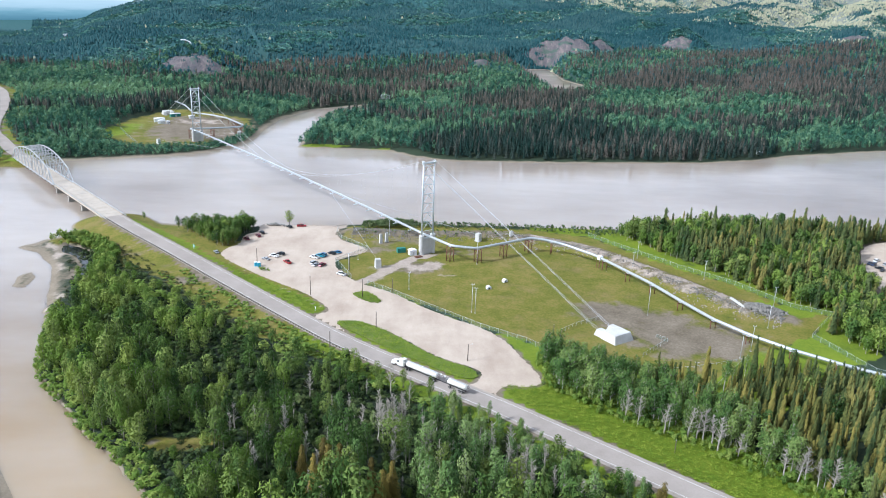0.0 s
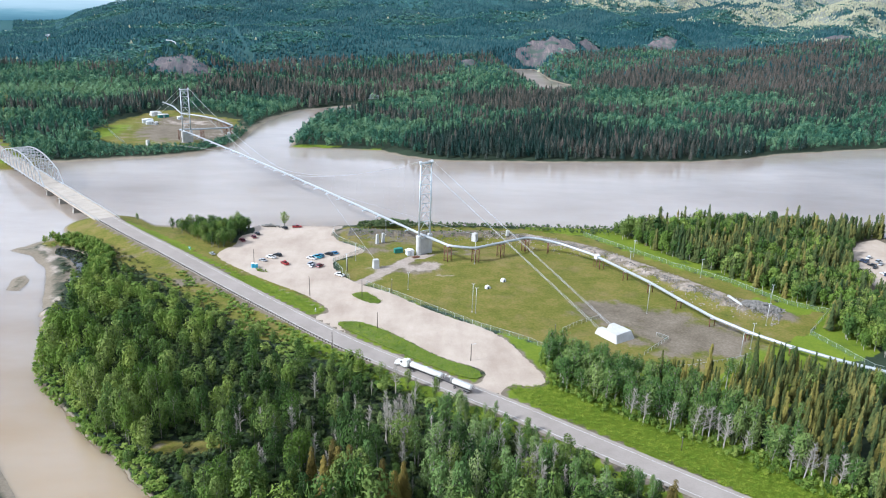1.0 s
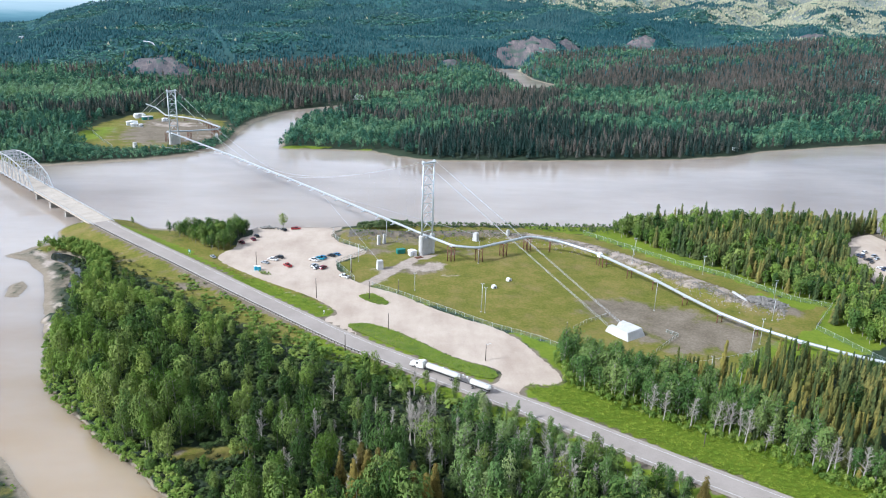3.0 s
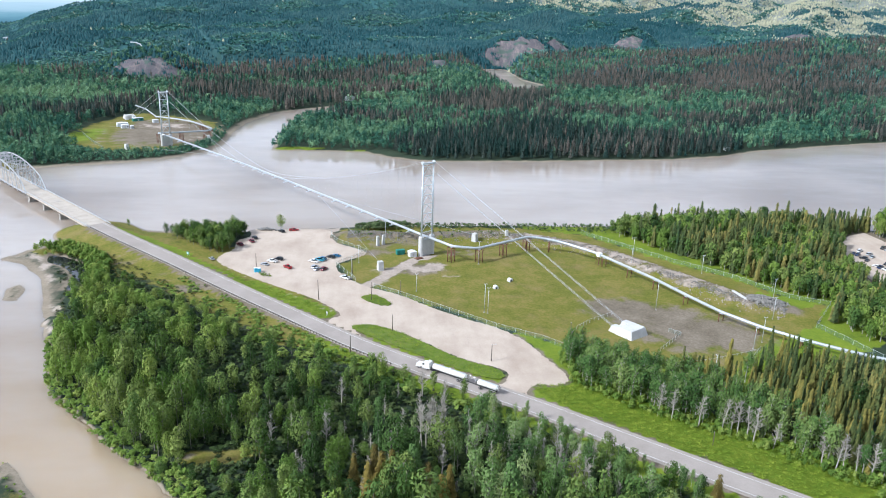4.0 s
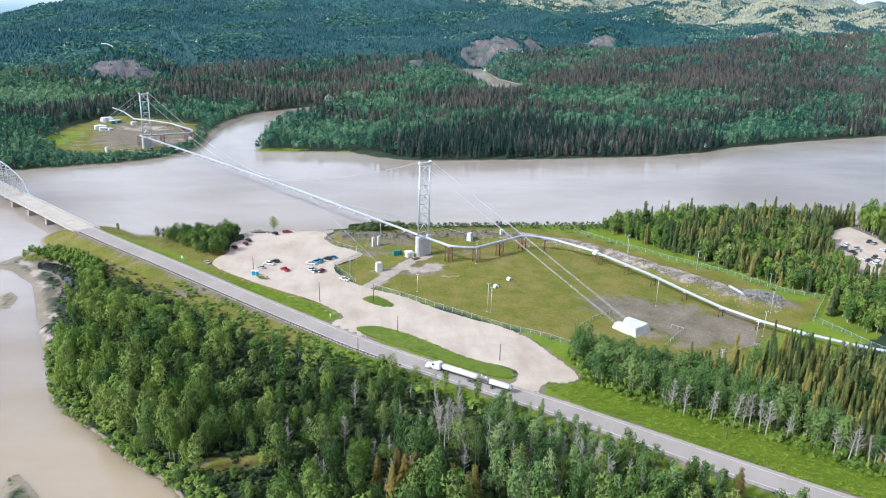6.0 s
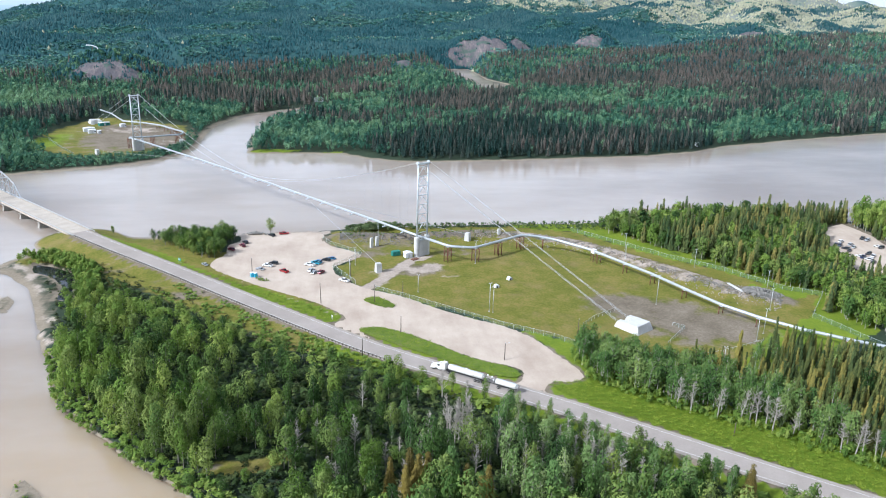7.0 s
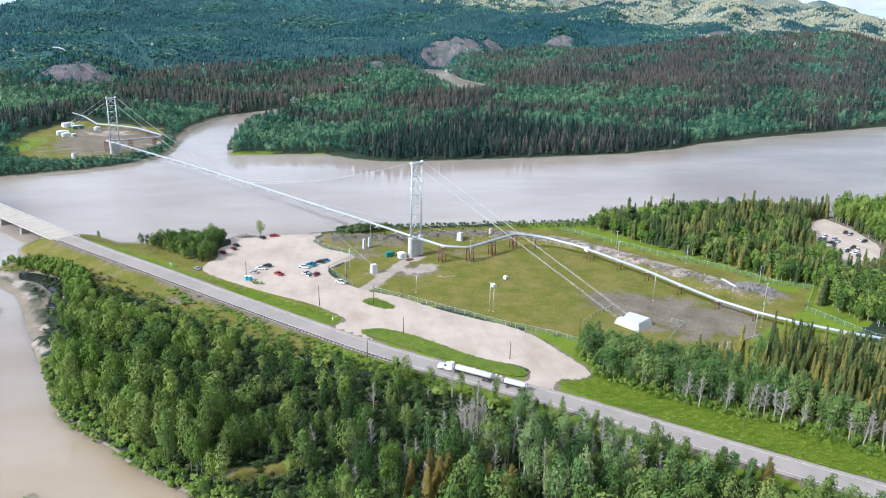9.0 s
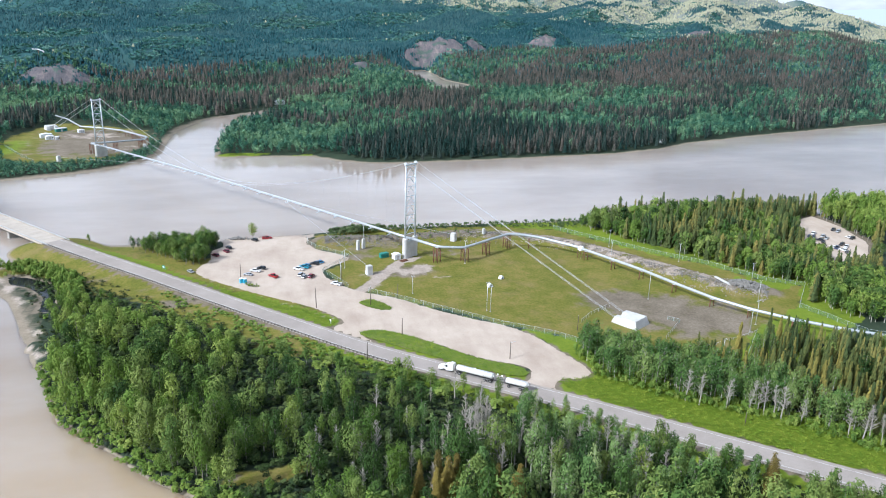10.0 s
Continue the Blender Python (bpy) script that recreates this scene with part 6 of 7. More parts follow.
def anchor(at, towards, label):
    """A concrete block with a sloping back and two raised cable shoes; y points to the tower."""
    e = thing("anchor_block", label, "anchor block", "anchor blocks", pose(at.x, at.y, at.z, 0, 0, math.degrees(math.atan2(towards.y, towards.x)) - 90))
    bm = bmesh.new()
    frustum(bm, (-6.2, 6.2, -7.0, 2.4, -0.5), (-4.9, 4.9, -5.4, 1.8, 3.9))
    bmesh.ops.bevel(bm, geom=list(bm.edges), offset=0.12, segments=2, affect="EDGES")
    part("block", bm, M_CONC, e)
    for s in (-1, 1):
        bm = bmesh.new()
        frustum(bm, (s * 3.8 - 1.9, s * 3.8 + 1.9, 1.2, 6.8, -0.5), (s * 3.8 - 1.5, s * 3.8 + 1.5, 1.2, 5.2, 3.6))
        bmesh.ops.bevel(bm, geom=list(bm.edges), offset=0.12, segments=2, affect="EDGES")
        part("cable_shoe", bm, M_CONC, e)
    return e


anchor(ANCH_N, -AX, "massive white-washed concrete anchor block on the gravel pad")
anchor(ANCH_F, FAR_T - ANCH_F, "white concrete anchor block on the far pad")
for at, tw, sgn in ((ANCH_N, NEAR_T, -1), (ANCH_F, FAR_T, 1)):
    for side in (-1, 1):
        e = thing("backstay", "bundle of pale backstay ropes from tower top to anchor block", "cable", "backstays")
        for off in (-0.75, 0.0, 0.75):
            a = tw + TR * (side * HALF)
            b = at + AX * (sgn * 5.3) + TR * (side * 3.8 + off)
            bm = bmesh.new()
            tube(bm, (a.x, a.y, 51.8 if tw is NEAR_T else 46.8), (b.x, b.y, at.z + 2.6), 0.055, 6)
            part("rope", bm, M_CABLE, e)

# wind anchors and guys
for x, y, s, across in ((-27.4, 390.5, SPAN - 112, -1.6), (29, 441, SPAN - 112, 1.6), (-249, 709, 112, -1.6), (-187, 757, 112, 1.6)):
    z = gz(x, y)
    q = at_span(s, across, pipe_z(s) - 0.6)
    d = Vector((q.x - x, q.y - y, 0)).normalized()
    e = thing("wind_anchor", "tall white concrete guy anchor on the bank", "guy anchor", "wind anchors", pose(x, y, z, 0, 0, math.degrees(math.atan2(d.y, d.x))))
    bm = bmesh.new()
    frustum(bm, (-1.65, 1.65, -1.6, 1.6, -0.4), (-1.3, 1.3, -1.45, 1.45, 4.9))
    bmesh.ops.bevel(bm, geom=list(bm.edges), offset=0.18, segments=2, affect="EDGES")
    part("block", bm, M_CONC, e)
    bm = bmesh.new()
    box(bm, 1.2, 1.6, -0.5, 0.5, 3.4, 4.4, 0.05)
    part("guy_plate", bm, M_GALV, e)
    g = thing("wind_guy", "thin pale guy rope from bank anchor to pipe span", "cable", "wind guys")
    bm = bmesh.new()
    tube(bm, (x + d.x * 1.5, y + d.y * 1.5, z + 4.0), q, 0.07, 6)
    part("rope", bm, M_CABLE, g)


def pipe_bent(x, y, top, heading, tall):
    """A rusty support under the pipe: two braced posts, crossbeam and a pale sliding shoe."""
    z = gz(x, y)
    h = top - 0.95 - z
    e = thing("pipe_support", "rust-brown braced steel support under the pipe" if tall else "low rusty two-post support under the pipe", "pipe support", "pipe supports", pose(x, y, z, 0, 0, heading))
    rows = (-1.3, 1.3) if tall else (0.0,)
    for a in rows:
        for s in (-1.5, 1.5):
            bm = bmesh.new()
            tube(bm, (a, s, -0.5), (a, s, h), 0.24, 10)
            part("post", bm, M_RUST, e, "", True)
        bm = bmesh.new()
        box(bm, a - 0.22, a + 0.22, -1.9, 1.9, h - 0.25, h + 0.2)
        part("crossbeam", bm, M_RUST, e)
        if tall:
            for lo, hi in ((0.3, h * 0.45), (h * 0.45, h - 0.4)):
                bm = bmesh.new()
                beam(bm, (a, -1.5, lo), (a, 1.5, hi), 0.14, 0.14)
                part("brace", bm, M_RUST, e)
    if tall:
        for s in (-1.5, 1.5):
            for lo in (0.4, h * 0.55):
                bm = bmesh.new()
                beam(bm, (-1.3, s, lo), (1.3, s, lo + h * 0.35), 0.13, 0.13)
                part("side_brace", bm, M_RUST, e)
    bm = bmesh.new()
    box(bm, -0.9, 0.9, -0.7, 0.7, h + 0.18, h + 0.5, 0.05)
    part("shoe", bm, M_GALV, e)


def along(run, x, y):
    best = None
    for a, b in zip(run, run[1:]):
        a, b = Vector(a), Vector(b)
        ab = (b - a).xy
        t = max(0, min(1, (Vector((x, y)) - a.xy).dot(ab) / ab.length_squared))
        p = a.lerp(b, t)
        k = (Vector((x, y)) - p.xy).length
        if best is None or k < best[0]:
            best = (k, p, math.degrees(math.atan2(ab.y, ab.x)))
    return best[1], best[2]


for x, y, tall in ((12, 405, 1), (26.5, 403.5, 1), (41.5, 414, 1), (57, 425, 1), (70, 423, 0), (96, 399.5, 0), (105, 383, 0), (113.5, 366, 0), (121.5, 345.5, 0), (130.5, 325, 0), (141, 310, 0), (154, 296, 0), (168, 285, 0)):
    p, hd = along(NEAR_RUN, x, y)
    pipe_bent(p.x, p.y, p.z, hd, tall)
for x, y, tall in ((-228, 740, 1), (-210, 748, 1), (-191, 762, 1), (-187.8, 775, 1), (-196, 794, 1), (-204, 810, 1), (-213, 826, 0), (-224, 843, 0), (-241, 859, 0), (-265, 873, 0), (-277, 898, 0)):
    p, hd = along(FAR_RUN, x, y)
    pipe_bent(p.x, p.y, p.z, hd, tall)
# a valve saddle on the run
p, hd = along(NEAR_RUN, 94, 403)
e = thing("pipe_anchor", "white insulated anchor collar clamped on the pipe", "pipe anchor", at=pose(p.x, p.y, p.z, 0, 0, hd))
bm = bmesh.new()
box(bm, -1.2, 1.2, -1.3, 1.3, -1.2, 1.1, 0.2)
part("collar", bm, M_WHITE, e)
for sx in (-0.9, 0.9):
    for sy in (-1.2, 1.2):
        bm = bmesh.new()
        tube(bm, (sx, sy, -1.1), (sx, sy, gz(p.x, p.y) - p.z - 0.4), 0.16, 8)
        part("leg", bm, M_RUST, e)
# the same pipe surfacing on the hillside
for run in ([(-465, 1492), (-455, 1490), (-445, 1480), (-437, 1462)], [(-770, 1690), (-757, 1680), (-735, 1620)]):
    e = thing("hill_pipe", "short silver stretch of pipe on the hill", "pipeline")
    bm = bmesh.new()
    sweep(bm, [(x, y, gz(x, y) + 10) for x, y in run], 1.0, 8)
    part("pipe", bm, M_PIPE, e)
    for x, y in run[1:]:
        bm = bmesh.new()
        tube(bm, (x, y, gz(x, y) - 1), (x, y, gz(x, y) + 9.2), 0.5, 6)
        part("support", bm, M_RUST, e)

# ---- the highway bridge ----
D = (BR_B - BR_A)
LEN = D.length
U = D.normalized()
ANG = math.degrees(math.atan2(U.y, U.x))
bridge = thing("road_bridge", "long concrete-decked highway bridge with a grey arched steel truss", "bridge", at=pose(BR_A.x, BR_A.y, BR_A.z, 0, 0, ANG))
T0, T1 = LEN - 112.0, LEN - 1.0
HW = 6.1
bm = bmesh.new()
box(bm, -1, LEN + 1, -HW + 0.5, HW - 0.5, -0.6, 0.02)
part("deck", bm, M_DECK, bridge, "pale concrete deck")
for k in range(14):
    bm = bmesh.new()
    x = 6 + k * (LEN - 10) / 14
    box(bm, x, x + 0.35, -HW + 0.6, HW - 0.6, 0.018, 0.026)
    part("expansion_joint", bm, M_PIER, bridge)
for s in (-1, 1):
    bm = bmesh.new()
    box(bm, -1, T0, s * HW - 0.28, s * HW + 0.28, -0.75, 0.3, 0.04)
    part("kerb", bm, M_DECK, bridge)
    for z in (0.75, 1.1):
        bm = bmesh.new()
        box(bm, -8, T0, s * HW - 0.06, s * HW + 0.06, z - 0.07, z + 0.07)
        part("rail", bm, M_GALV, bridge)
    for k in range(48):
        x = k * T0 / 47
        bm = bmesh.new()
        box(bm, x - 0.08, x + 0.08, s * HW - 0.08, s * HW + 0.08, 0.2, 1.12)
        part("rail_post", bm, M_GALV, bridge)
    bm = bmesh.new()
    for y in (s * 4.6, s * 1.8):
        box(bm, 0, T0, y - 0.2, y + 0.2, -2.0, -0.55)
    part("girder", bm, M_TRUSS, bridge)
    # truss: bottom chord, arched top chord, posts and diagonals
    n = 12
    xs = [T0 + (T1 - T0) * k / n for k in range(n + 1)]
    hts = [0.3] + [4.5 + 11.2 * math.sin(math.pi * k / n) ** 0.75 for k in range(1, n)] + [0.3]
    y = s * (HW + 0.35)
    bm = bmesh.new()
    beam(bm, (T0, y, 0.0), (T1, y, 0.0), 0.5, 0.8)
    part("bottom_chord", bm, M_TRUSS, bridge)
    for k in range(n):
        bm = bmesh.new()
        beam(bm, (xs[k], y, hts[k]), (xs[k + 1], y, hts[k + 1]), 0.6, 0.65)
        part("top_chord", bm, M_TRUSS, bridge)
    for k in range(1, n):
        bm = bmesh.new()
        beam(bm, (xs[k], y, 0.2), (xs[k], y, hts[k]), 0.4, 0.4)
        part("truss_post", bm, M_TRUSS, bridge)
    for k in range(1, n - 1):
        a, b = ((xs[k], hts[k]), (xs[k + 1], 0.2)) if k < n / 2 else ((xs[k + 1], hts[k + 1]), (xs[k], 0.2))
        bm = bmesh.new()
        beam(bm, (a[0], y, a[1]), (b[0], y, b[1]), 0.34, 0.34)
        part("truss_diagonal", bm, M_TRUSS, bridge)
        bm = bmesh.new()
        beam(bm, (xs[k], y, hts[k] * 0.5), (xs[k + 1], y, hts[k + 1] * 0.5), 0.2, 0.2)
        part("truss_girt", bm, M_TRUSS, bridge)
for k in range(2, 11):
    bm = bmesh.new()
    beam(bm, (xs[k], -HW - 0.3, hts[k]), (xs[k], HW + 0.3, hts[k]), 0.4, 0.4)
    part("top_strut", bm, M_TRUSS, bridge)
    bm = bmesh.new()
    beam(bm, (xs[k], -HW - 0.3, hts[k] - 2.2), (xs[k], HW + 0.3, hts[k] - 2.2), 0.3, 0.3)
    part("sway_strut", bm, M_TRUSS, bridge)
for k in range(2, 10):
    for s in (-1, 1):
        bm = bmesh.new()
        beam(bm, (xs[k], -s * HW, hts[k]), (xs[k + 1], s * HW, hts[k + 1]), 0.22, 0.22)
        part("top_brace", bm, M_TRUSS, bridge)
for k in range(0, n):
    bm = bmesh.new()
    box(bm, xs[k], xs[k] + 0.5, -HW - 0.2, HW + 0.2, -1.9, -0.6)
    part("floor_beam", bm, M_TRUSS, bridge)
for x in (T0 - 2.5, T0 - 29.5, T0 - 57, T0 - 85, T1 + 0.3):
    bm = bmesh.new()
    frustum(bm, (x - 1.5, x + 1.5, -6.6, 6.6, WZ - BR_A.z - 2.5), (x - 1.0, x + 1.0, -5.8, 5.8, -2.0))
    box(bm, x - 1.2, x + 1.2, -6.4, 6.4, -2.2, -1.9)
    part("pier", bm, M_PIER, bridge, "stained concrete pier in the river")
for x in (-1.2, LEN + 1.2):
    bm = bmesh.new()
    box(bm, x - 1.0, x + 1.0, -6.6, 6.6, -6, -0.62)
    part("abutment", bm, M_PIER, bridge)

# ---- fences, posts and poles ----


def fence(line, label, step=5.0, tall=2.3):
    e = thing("chain_link_fence", label, "fence", "fences of the pad")
    L = []
    for a, b in zip(line, line[1:]):
        a, b = Vector(a), Vector(b)
        n = max(1, round((b - a).length / step))
        L += [a.lerp(b, k / n) for k in range(n)]
    L.append(Vector(line[-1]))
    zs = [gz(p.x, p.y) for p in L]
    bm = bmesh.new()
    tube(bm, (0, 0, -0.4), (0, 0, tall + 0.1), 0.055, 6)
    first = part("post", bm, M_GALV, e)
    first.location = (L[0].x, L[0].y, zs[0])
    bm = bmesh.new()
    bm.faces.new([bm.verts.new(v) for v in ((0, -0.012, 0.08), (1, -0.012, 0.08), (1, -0.012, tall), (0, -0.012, tall))])
    bm.faces.new([bm.verts.new(v) for v in ((0, 0.012, tall), (1, 0.012, tall), (1, 0.012, 0.08), (0, 0.012, 0.08))])
    wire = None
    bm2 = bmesh.new()
    box(bm2, 0, 1, -0.03, 0.03, tall - 0.03, tall + 0.03)
    rail = None
    for k in range(len(L)):
        if k:
            again("post", first, e, pose(L[k].x, L[k].y, zs[k]))
        if k + 1 < len(L):
            d = L[k + 1] - L[k]
            m = pose(L[k].x, L[k].y, zs[k], 0, -math.degrees(math.atan2(zs[k + 1] - zs[k], d.length)), math.degrees(math.atan2(d.y, d.x))) @ Matrix.Diagonal((d.length, 1, 1, 1))
            if wire is None:
                wire, rail = part("wire_panel", bm, M_WIRE, e), part("top_rail", bm2, M_GALV, e)
                wire.matrix_basis, rail.matrix_basis = m, m
            else:
                again("wire_panel", wire, e, m)
                again("top_rail", rail, e, m)
    return e


FENCE = "grey-green chain-link fence round the pipeline pad"
fence([(-56, 458), (-56, 448), (-52, 438), (-35, 419), (-41, 410), (-51, 398), (-40, 373)], FENCE)
fence([(-31, 365), (-19, 355), (0, 337), (23, 315.5), (42, 302), (56, 287), (72, 283), (94, 279)], FENCE)
fence([(99, 461), (115, 440), (139, 407), (162, 382), (179, 353), (195, 343)], FENCE)
fence([(195, 343), (173, 317), (184, 284), (232, 255)], FENCE)
fence([(112, 267), (134, 293)], FENCE)
fence([(59, 314), (67, 322), (80, 331)], "low chain-link fence beside the anchor block", 3.0, 1.8)
fence([(-311, 780), (-290, 742), (-267, 705)], "pale chain-link fence across the grass of the far pad", 5.0, 2.3)
fence([(90, 293), (105, 309), (101, 313)], "low chain-link fence beside the anchor block", 3.0, 1.8)


def rail_fence(pts):
    e = thing("cable_barrier", "low pale post-and-cable barrier across the pad", "barrier")
    for a, b in zip(pts, pts[1:]):
        a, b = Vector((*a, gz(*a))), Vector((*b, gz(*b)))
        bm = bmesh.new()
        tube(bm, a + Vector((0, 0, 0.9)), b + Vector((0, 0, 0.9)), 0.07, 6)
        part("rail", bm, M_GALV, e)
        for k in range(5):
            p = a.lerp(b, k / 5)
            bm = bmesh.new()
            tube(bm, p - Vector((0, 0, 0.3)), p + Vector((0, 0, 1.0)), 0.1, 6)
            part("post", bm, M_GALV, e)


rail_fence([(94, 281), (109, 284.5), (122, 289), (134, 294)])


def guard_rail():
    e = thing("guard_rail", "highway guard rail on dark wooden posts", "guard rail")
    L = ROAD
    d = np.gradient(L[:, :2], axis=0)
    d /= np.linalg.norm(d, axis=1)[:, None]
    side = L[:, :2] + np.stack([-d[:, 1], d[:, 0]], -1) * 5.5
    s = np.concatenate([[0], np.cumsum(np.hypot(*np.diff(side, axis=0).T))])
    a, b = s[np.argmin(np.hypot(side[:, 0] + 22, side[:, 1] - 280))], s[-1]
    post = None
    for k in np.arange(a, b, 2.0):
        x, y, z = np.interp(k, s, side[:, 0]), np.interp(k, s, side[:, 1]), np.interp(k, s, L[:, 2])
        m = pose(x, y, z, 0, 0, 45)
        if post is None:
            bm = bmesh.new()
            box(bm, -0.17, 0.17, -0.17, 0.17, -0.6, 0.68, 0.02)
            post = part("post", bm, M_WOODPOLE, e)
            post.matrix_basis = m
        else:
            again("post", post, e, m)
    road_side = L[:, :2] + np.stack([-d[:, 1], d[:, 0]], -1) * 5.28
    pts = [(np.interp(k, s, road_side[:, 0]), np.interp(k, s, road_side[:, 1]), np.interp(k, s, L[:, 2]) + 0.5) for k in np.arange(a, b, 4.0)]
    for p, q in zip(pts, pts[1:]):
        bm = bmesh.new()
        beam(bm, p, q, 0.06, 0.26)
        part("rail_beam", bm, M_RAIL, e)


guard_rail()


def utility_pole(x, y, h, lean, lamp=False):
    e = thing("utility_pole", "dark weathered wooden pole standing in the gravel", "pole", "wooden poles", pose(x, y, gz(x, y), lean, lean * 0.4, 0))
    bm = bmesh.new()
    tube(bm, (0, 0, -0.5), (0, 0, h), 0.2, 8, 0.13)
    part("pole", bm, M_WOODPOLE, e, "", True)
    bm = bmesh.new()
    tube(bm, (0, 0, h), (0, 0, h + 0.12), 0.16, 8, 0.05)
    part("cap", bm, M_GALV, e)
    if lamp:
        bm = bmesh.new()
        tube(bm, (0, 0, h - 0.5), (1.4, 0, h + 0.1), 0.05, 6)
        part("arm", bm, M_GALV, e)
        bm = bmesh.new()
        box(bm, 1.2, 1.9, -0.16, 0.16, h, h + 0.2, 0.05)
        part("lamp_head", bm, M_GALV, e)


for x, y, h, lean in ((-57, 349, 10, -4), (-32, 348, 9.5, 0), (-23, 312.5, 8, 0), (-40.5, 291, 8, 0), (-18, 356, 7, 1), (-92, 392.5, 8.5, 1), (-42, 385, 7, 0), (82, 221, 5, 0), (54, 306, 7, 0)):
    utility_pole(x, y, h, lean)
utility_pole(16, 283, 7.5, 0, True)


def light_pole(x, y, h):
    e = thing("light_pole", "slim galvanised floodlight mast on the pad", "light pole", "floodlight masts", pose(x, y, gz(x, y)))
    bm = bmesh.new()
    tube(bm, (0, 0, -0.4), (0, 0, h), 0.15, 8, 0.09)
    part("mast", bm, M_GALV, e, "", True)
    bm = bmesh.new()
    box(bm, -0.32, 0.32, -0.32, 0.32, -0.3, 0.2, 0.04)
    part("footing", bm, M_CONC, e)
    bm = bmesh.new()
    tube(bm, (-0.7, 0, h - 0.1), (0.7, 0, h - 0.1), 0.06, 6)
    part("crossarm", bm, M_GALV, e)
    for s in (-0.6, 0.6):
        bm = bmesh.new()
        frustum(bm, (s - 0.13, s + 0.13, -0.25, 0.05, h - 0.03), (s - 0.17, s + 0.17, -0.18, 0.12, h + 0.22))
        part("floodlight", bm, M_GALV, e)


for x, y, h in ((104, 338.5, 15), (171, 354, 10), (157, 327, 11), (132, 295, 11), (139, 301.5, 12), (20, 333, 14), (21.5, 332, 12.5), (-10, 360, 9), (106, 274.5, 7.5), (120, 422, 10), (148, 389.5, 10.5), (-39, 402, 10), (-42.5, 386, 9), (26, 400, 13), (-24, 443, 9), (112, 401, 8)):
    light_pole(x, y, h)

# ---- sheds, huts and boxes ----


def turned(x, y, rz, dz=0.0):
    return pose(x, y, gz(x, y) + dz, 0, 0, rz)


e = thing("shipping_container", "green steel equipment container beside the tower pier", "container", at=turned(-16, 416.5, 20))
bm = bmesh.new()
box(bm, -2.4, 2.4, -1.3, 1.3, 0.1, 2.7, 0.05)
part("shell", bm, M_GREEN, e)
for k in range(11):
    bm = bmesh.new()
    box(bm, -2.2 + k * 0.42, -2.02 + k * 0.42, -1.38, 1.38, 0.3, 2.5)
    part("rib", bm, M_GREEN, e)
e = thing("equipment_shed", "small white metal shed beside the tower pier", "shed", at=turned(-9.5, 413, 20))
bm = bmesh.new()
box(bm, -2.0, 2.0, -1.7, 1.7, 0, 2.7, 0.08)
part("wall", bm, M_WHITE, e)
bm = bmesh.new()
prism(bm, [(-2.3, 2.7), (2.3, 2.7), (2.2, 2.9), (0, 3.4), (-2.2, 2.9)], -1.95, 1.95)
part("roof", bm, M_WHITE, e)
bm = bmesh.new()
box(bm, -0.5, 0.5, -1.76, -1.7, 0.1, 2.1)
part("door", bm, M_GALV, e)
e = thing("pipe_fittings", "stack of rust-red steel fittings on the ground", "steel stack", at=turned(-6, 409, 30))
for k in range(5):
    bm = bmesh.new()
    beam(bm, (-2.2, -1.2 + 0.55 * k, 0.25 + 0.12 * (k % 2)), (2.0, -1.0 + 0.5 * k, 0.3), 0.35, 0.4)
    part("beam", bm, M_RUST, e)
for x, y, rz in ((30, 363.5, 200), (39, 374, 215)):
    e = thing("valve_hut", "small white domed valve cover on the lawn", "valve cover", "valve covers on the lawn", turned(x, y, rz) @ Matrix.Scale(0.78, 4))
    bm = bmesh.new()
    prism(bm, [(-1.5, 0), (1.5, 0), (1.5, 1.1), (1.2, 1.75), (0.5, 2.1), (-0.5, 2.1), (-1.2, 1.75), (-1.5, 1.1)], -1.2, 1.2)
    bmesh.ops.bevel(bm, geom=list(bm.edges), offset=0.06, segments=1, affect="EDGES")
    part("shell", bm, M_WHITE, e)
    # flat near-black panel paints the shade inside the hut's opening
    bm = bmesh.new()
    box(bm, -0.5, 0.5, 1.18, 1.26, 0.05, 1.2)
    part("hatch", bm, M_DARK, e, "dark panel painted for the shade inside an open hatch")
for x, y in ((-28.5, 432), (-25.2, 434.5)):
    e = thing("concrete_pillar", "tall pale concrete test pillar on the berm", "pillar", "pillars on the berm", turned(x, y, 35))
    bm = bmesh.new()
    frustum(bm, (-0.9, 0.9, -0.7, 0.7, -0.4), (-0.75, 0.75, -0.55, 0.55, 5.6))
    part("shaft", bm, M_CONC, e)
e = thing("concrete_post", "short pale concrete post at the berm foot", "post", at=turned(49, 446, 20))
bm = bmesh.new()
frustum(bm, (-0.9, 0.9, -0.8, 0.8, -0.4), (-0.7, 0.7, -0.6, 0.6, 3.0))
part("shaft", bm, M_CONC, e)
e = thing("leaning_slab", "pale concrete slab lying on the riprap", "slab", at=pose(151, 350, gz(151, 350) + 0.6, 0, 12, -60))
bm = bmesh.new()
box(bm, -4.5, 4.5, -0.8, 0.8, -0.2, 0.3, 0.05)
part("slab", bm, M_CONC, e)
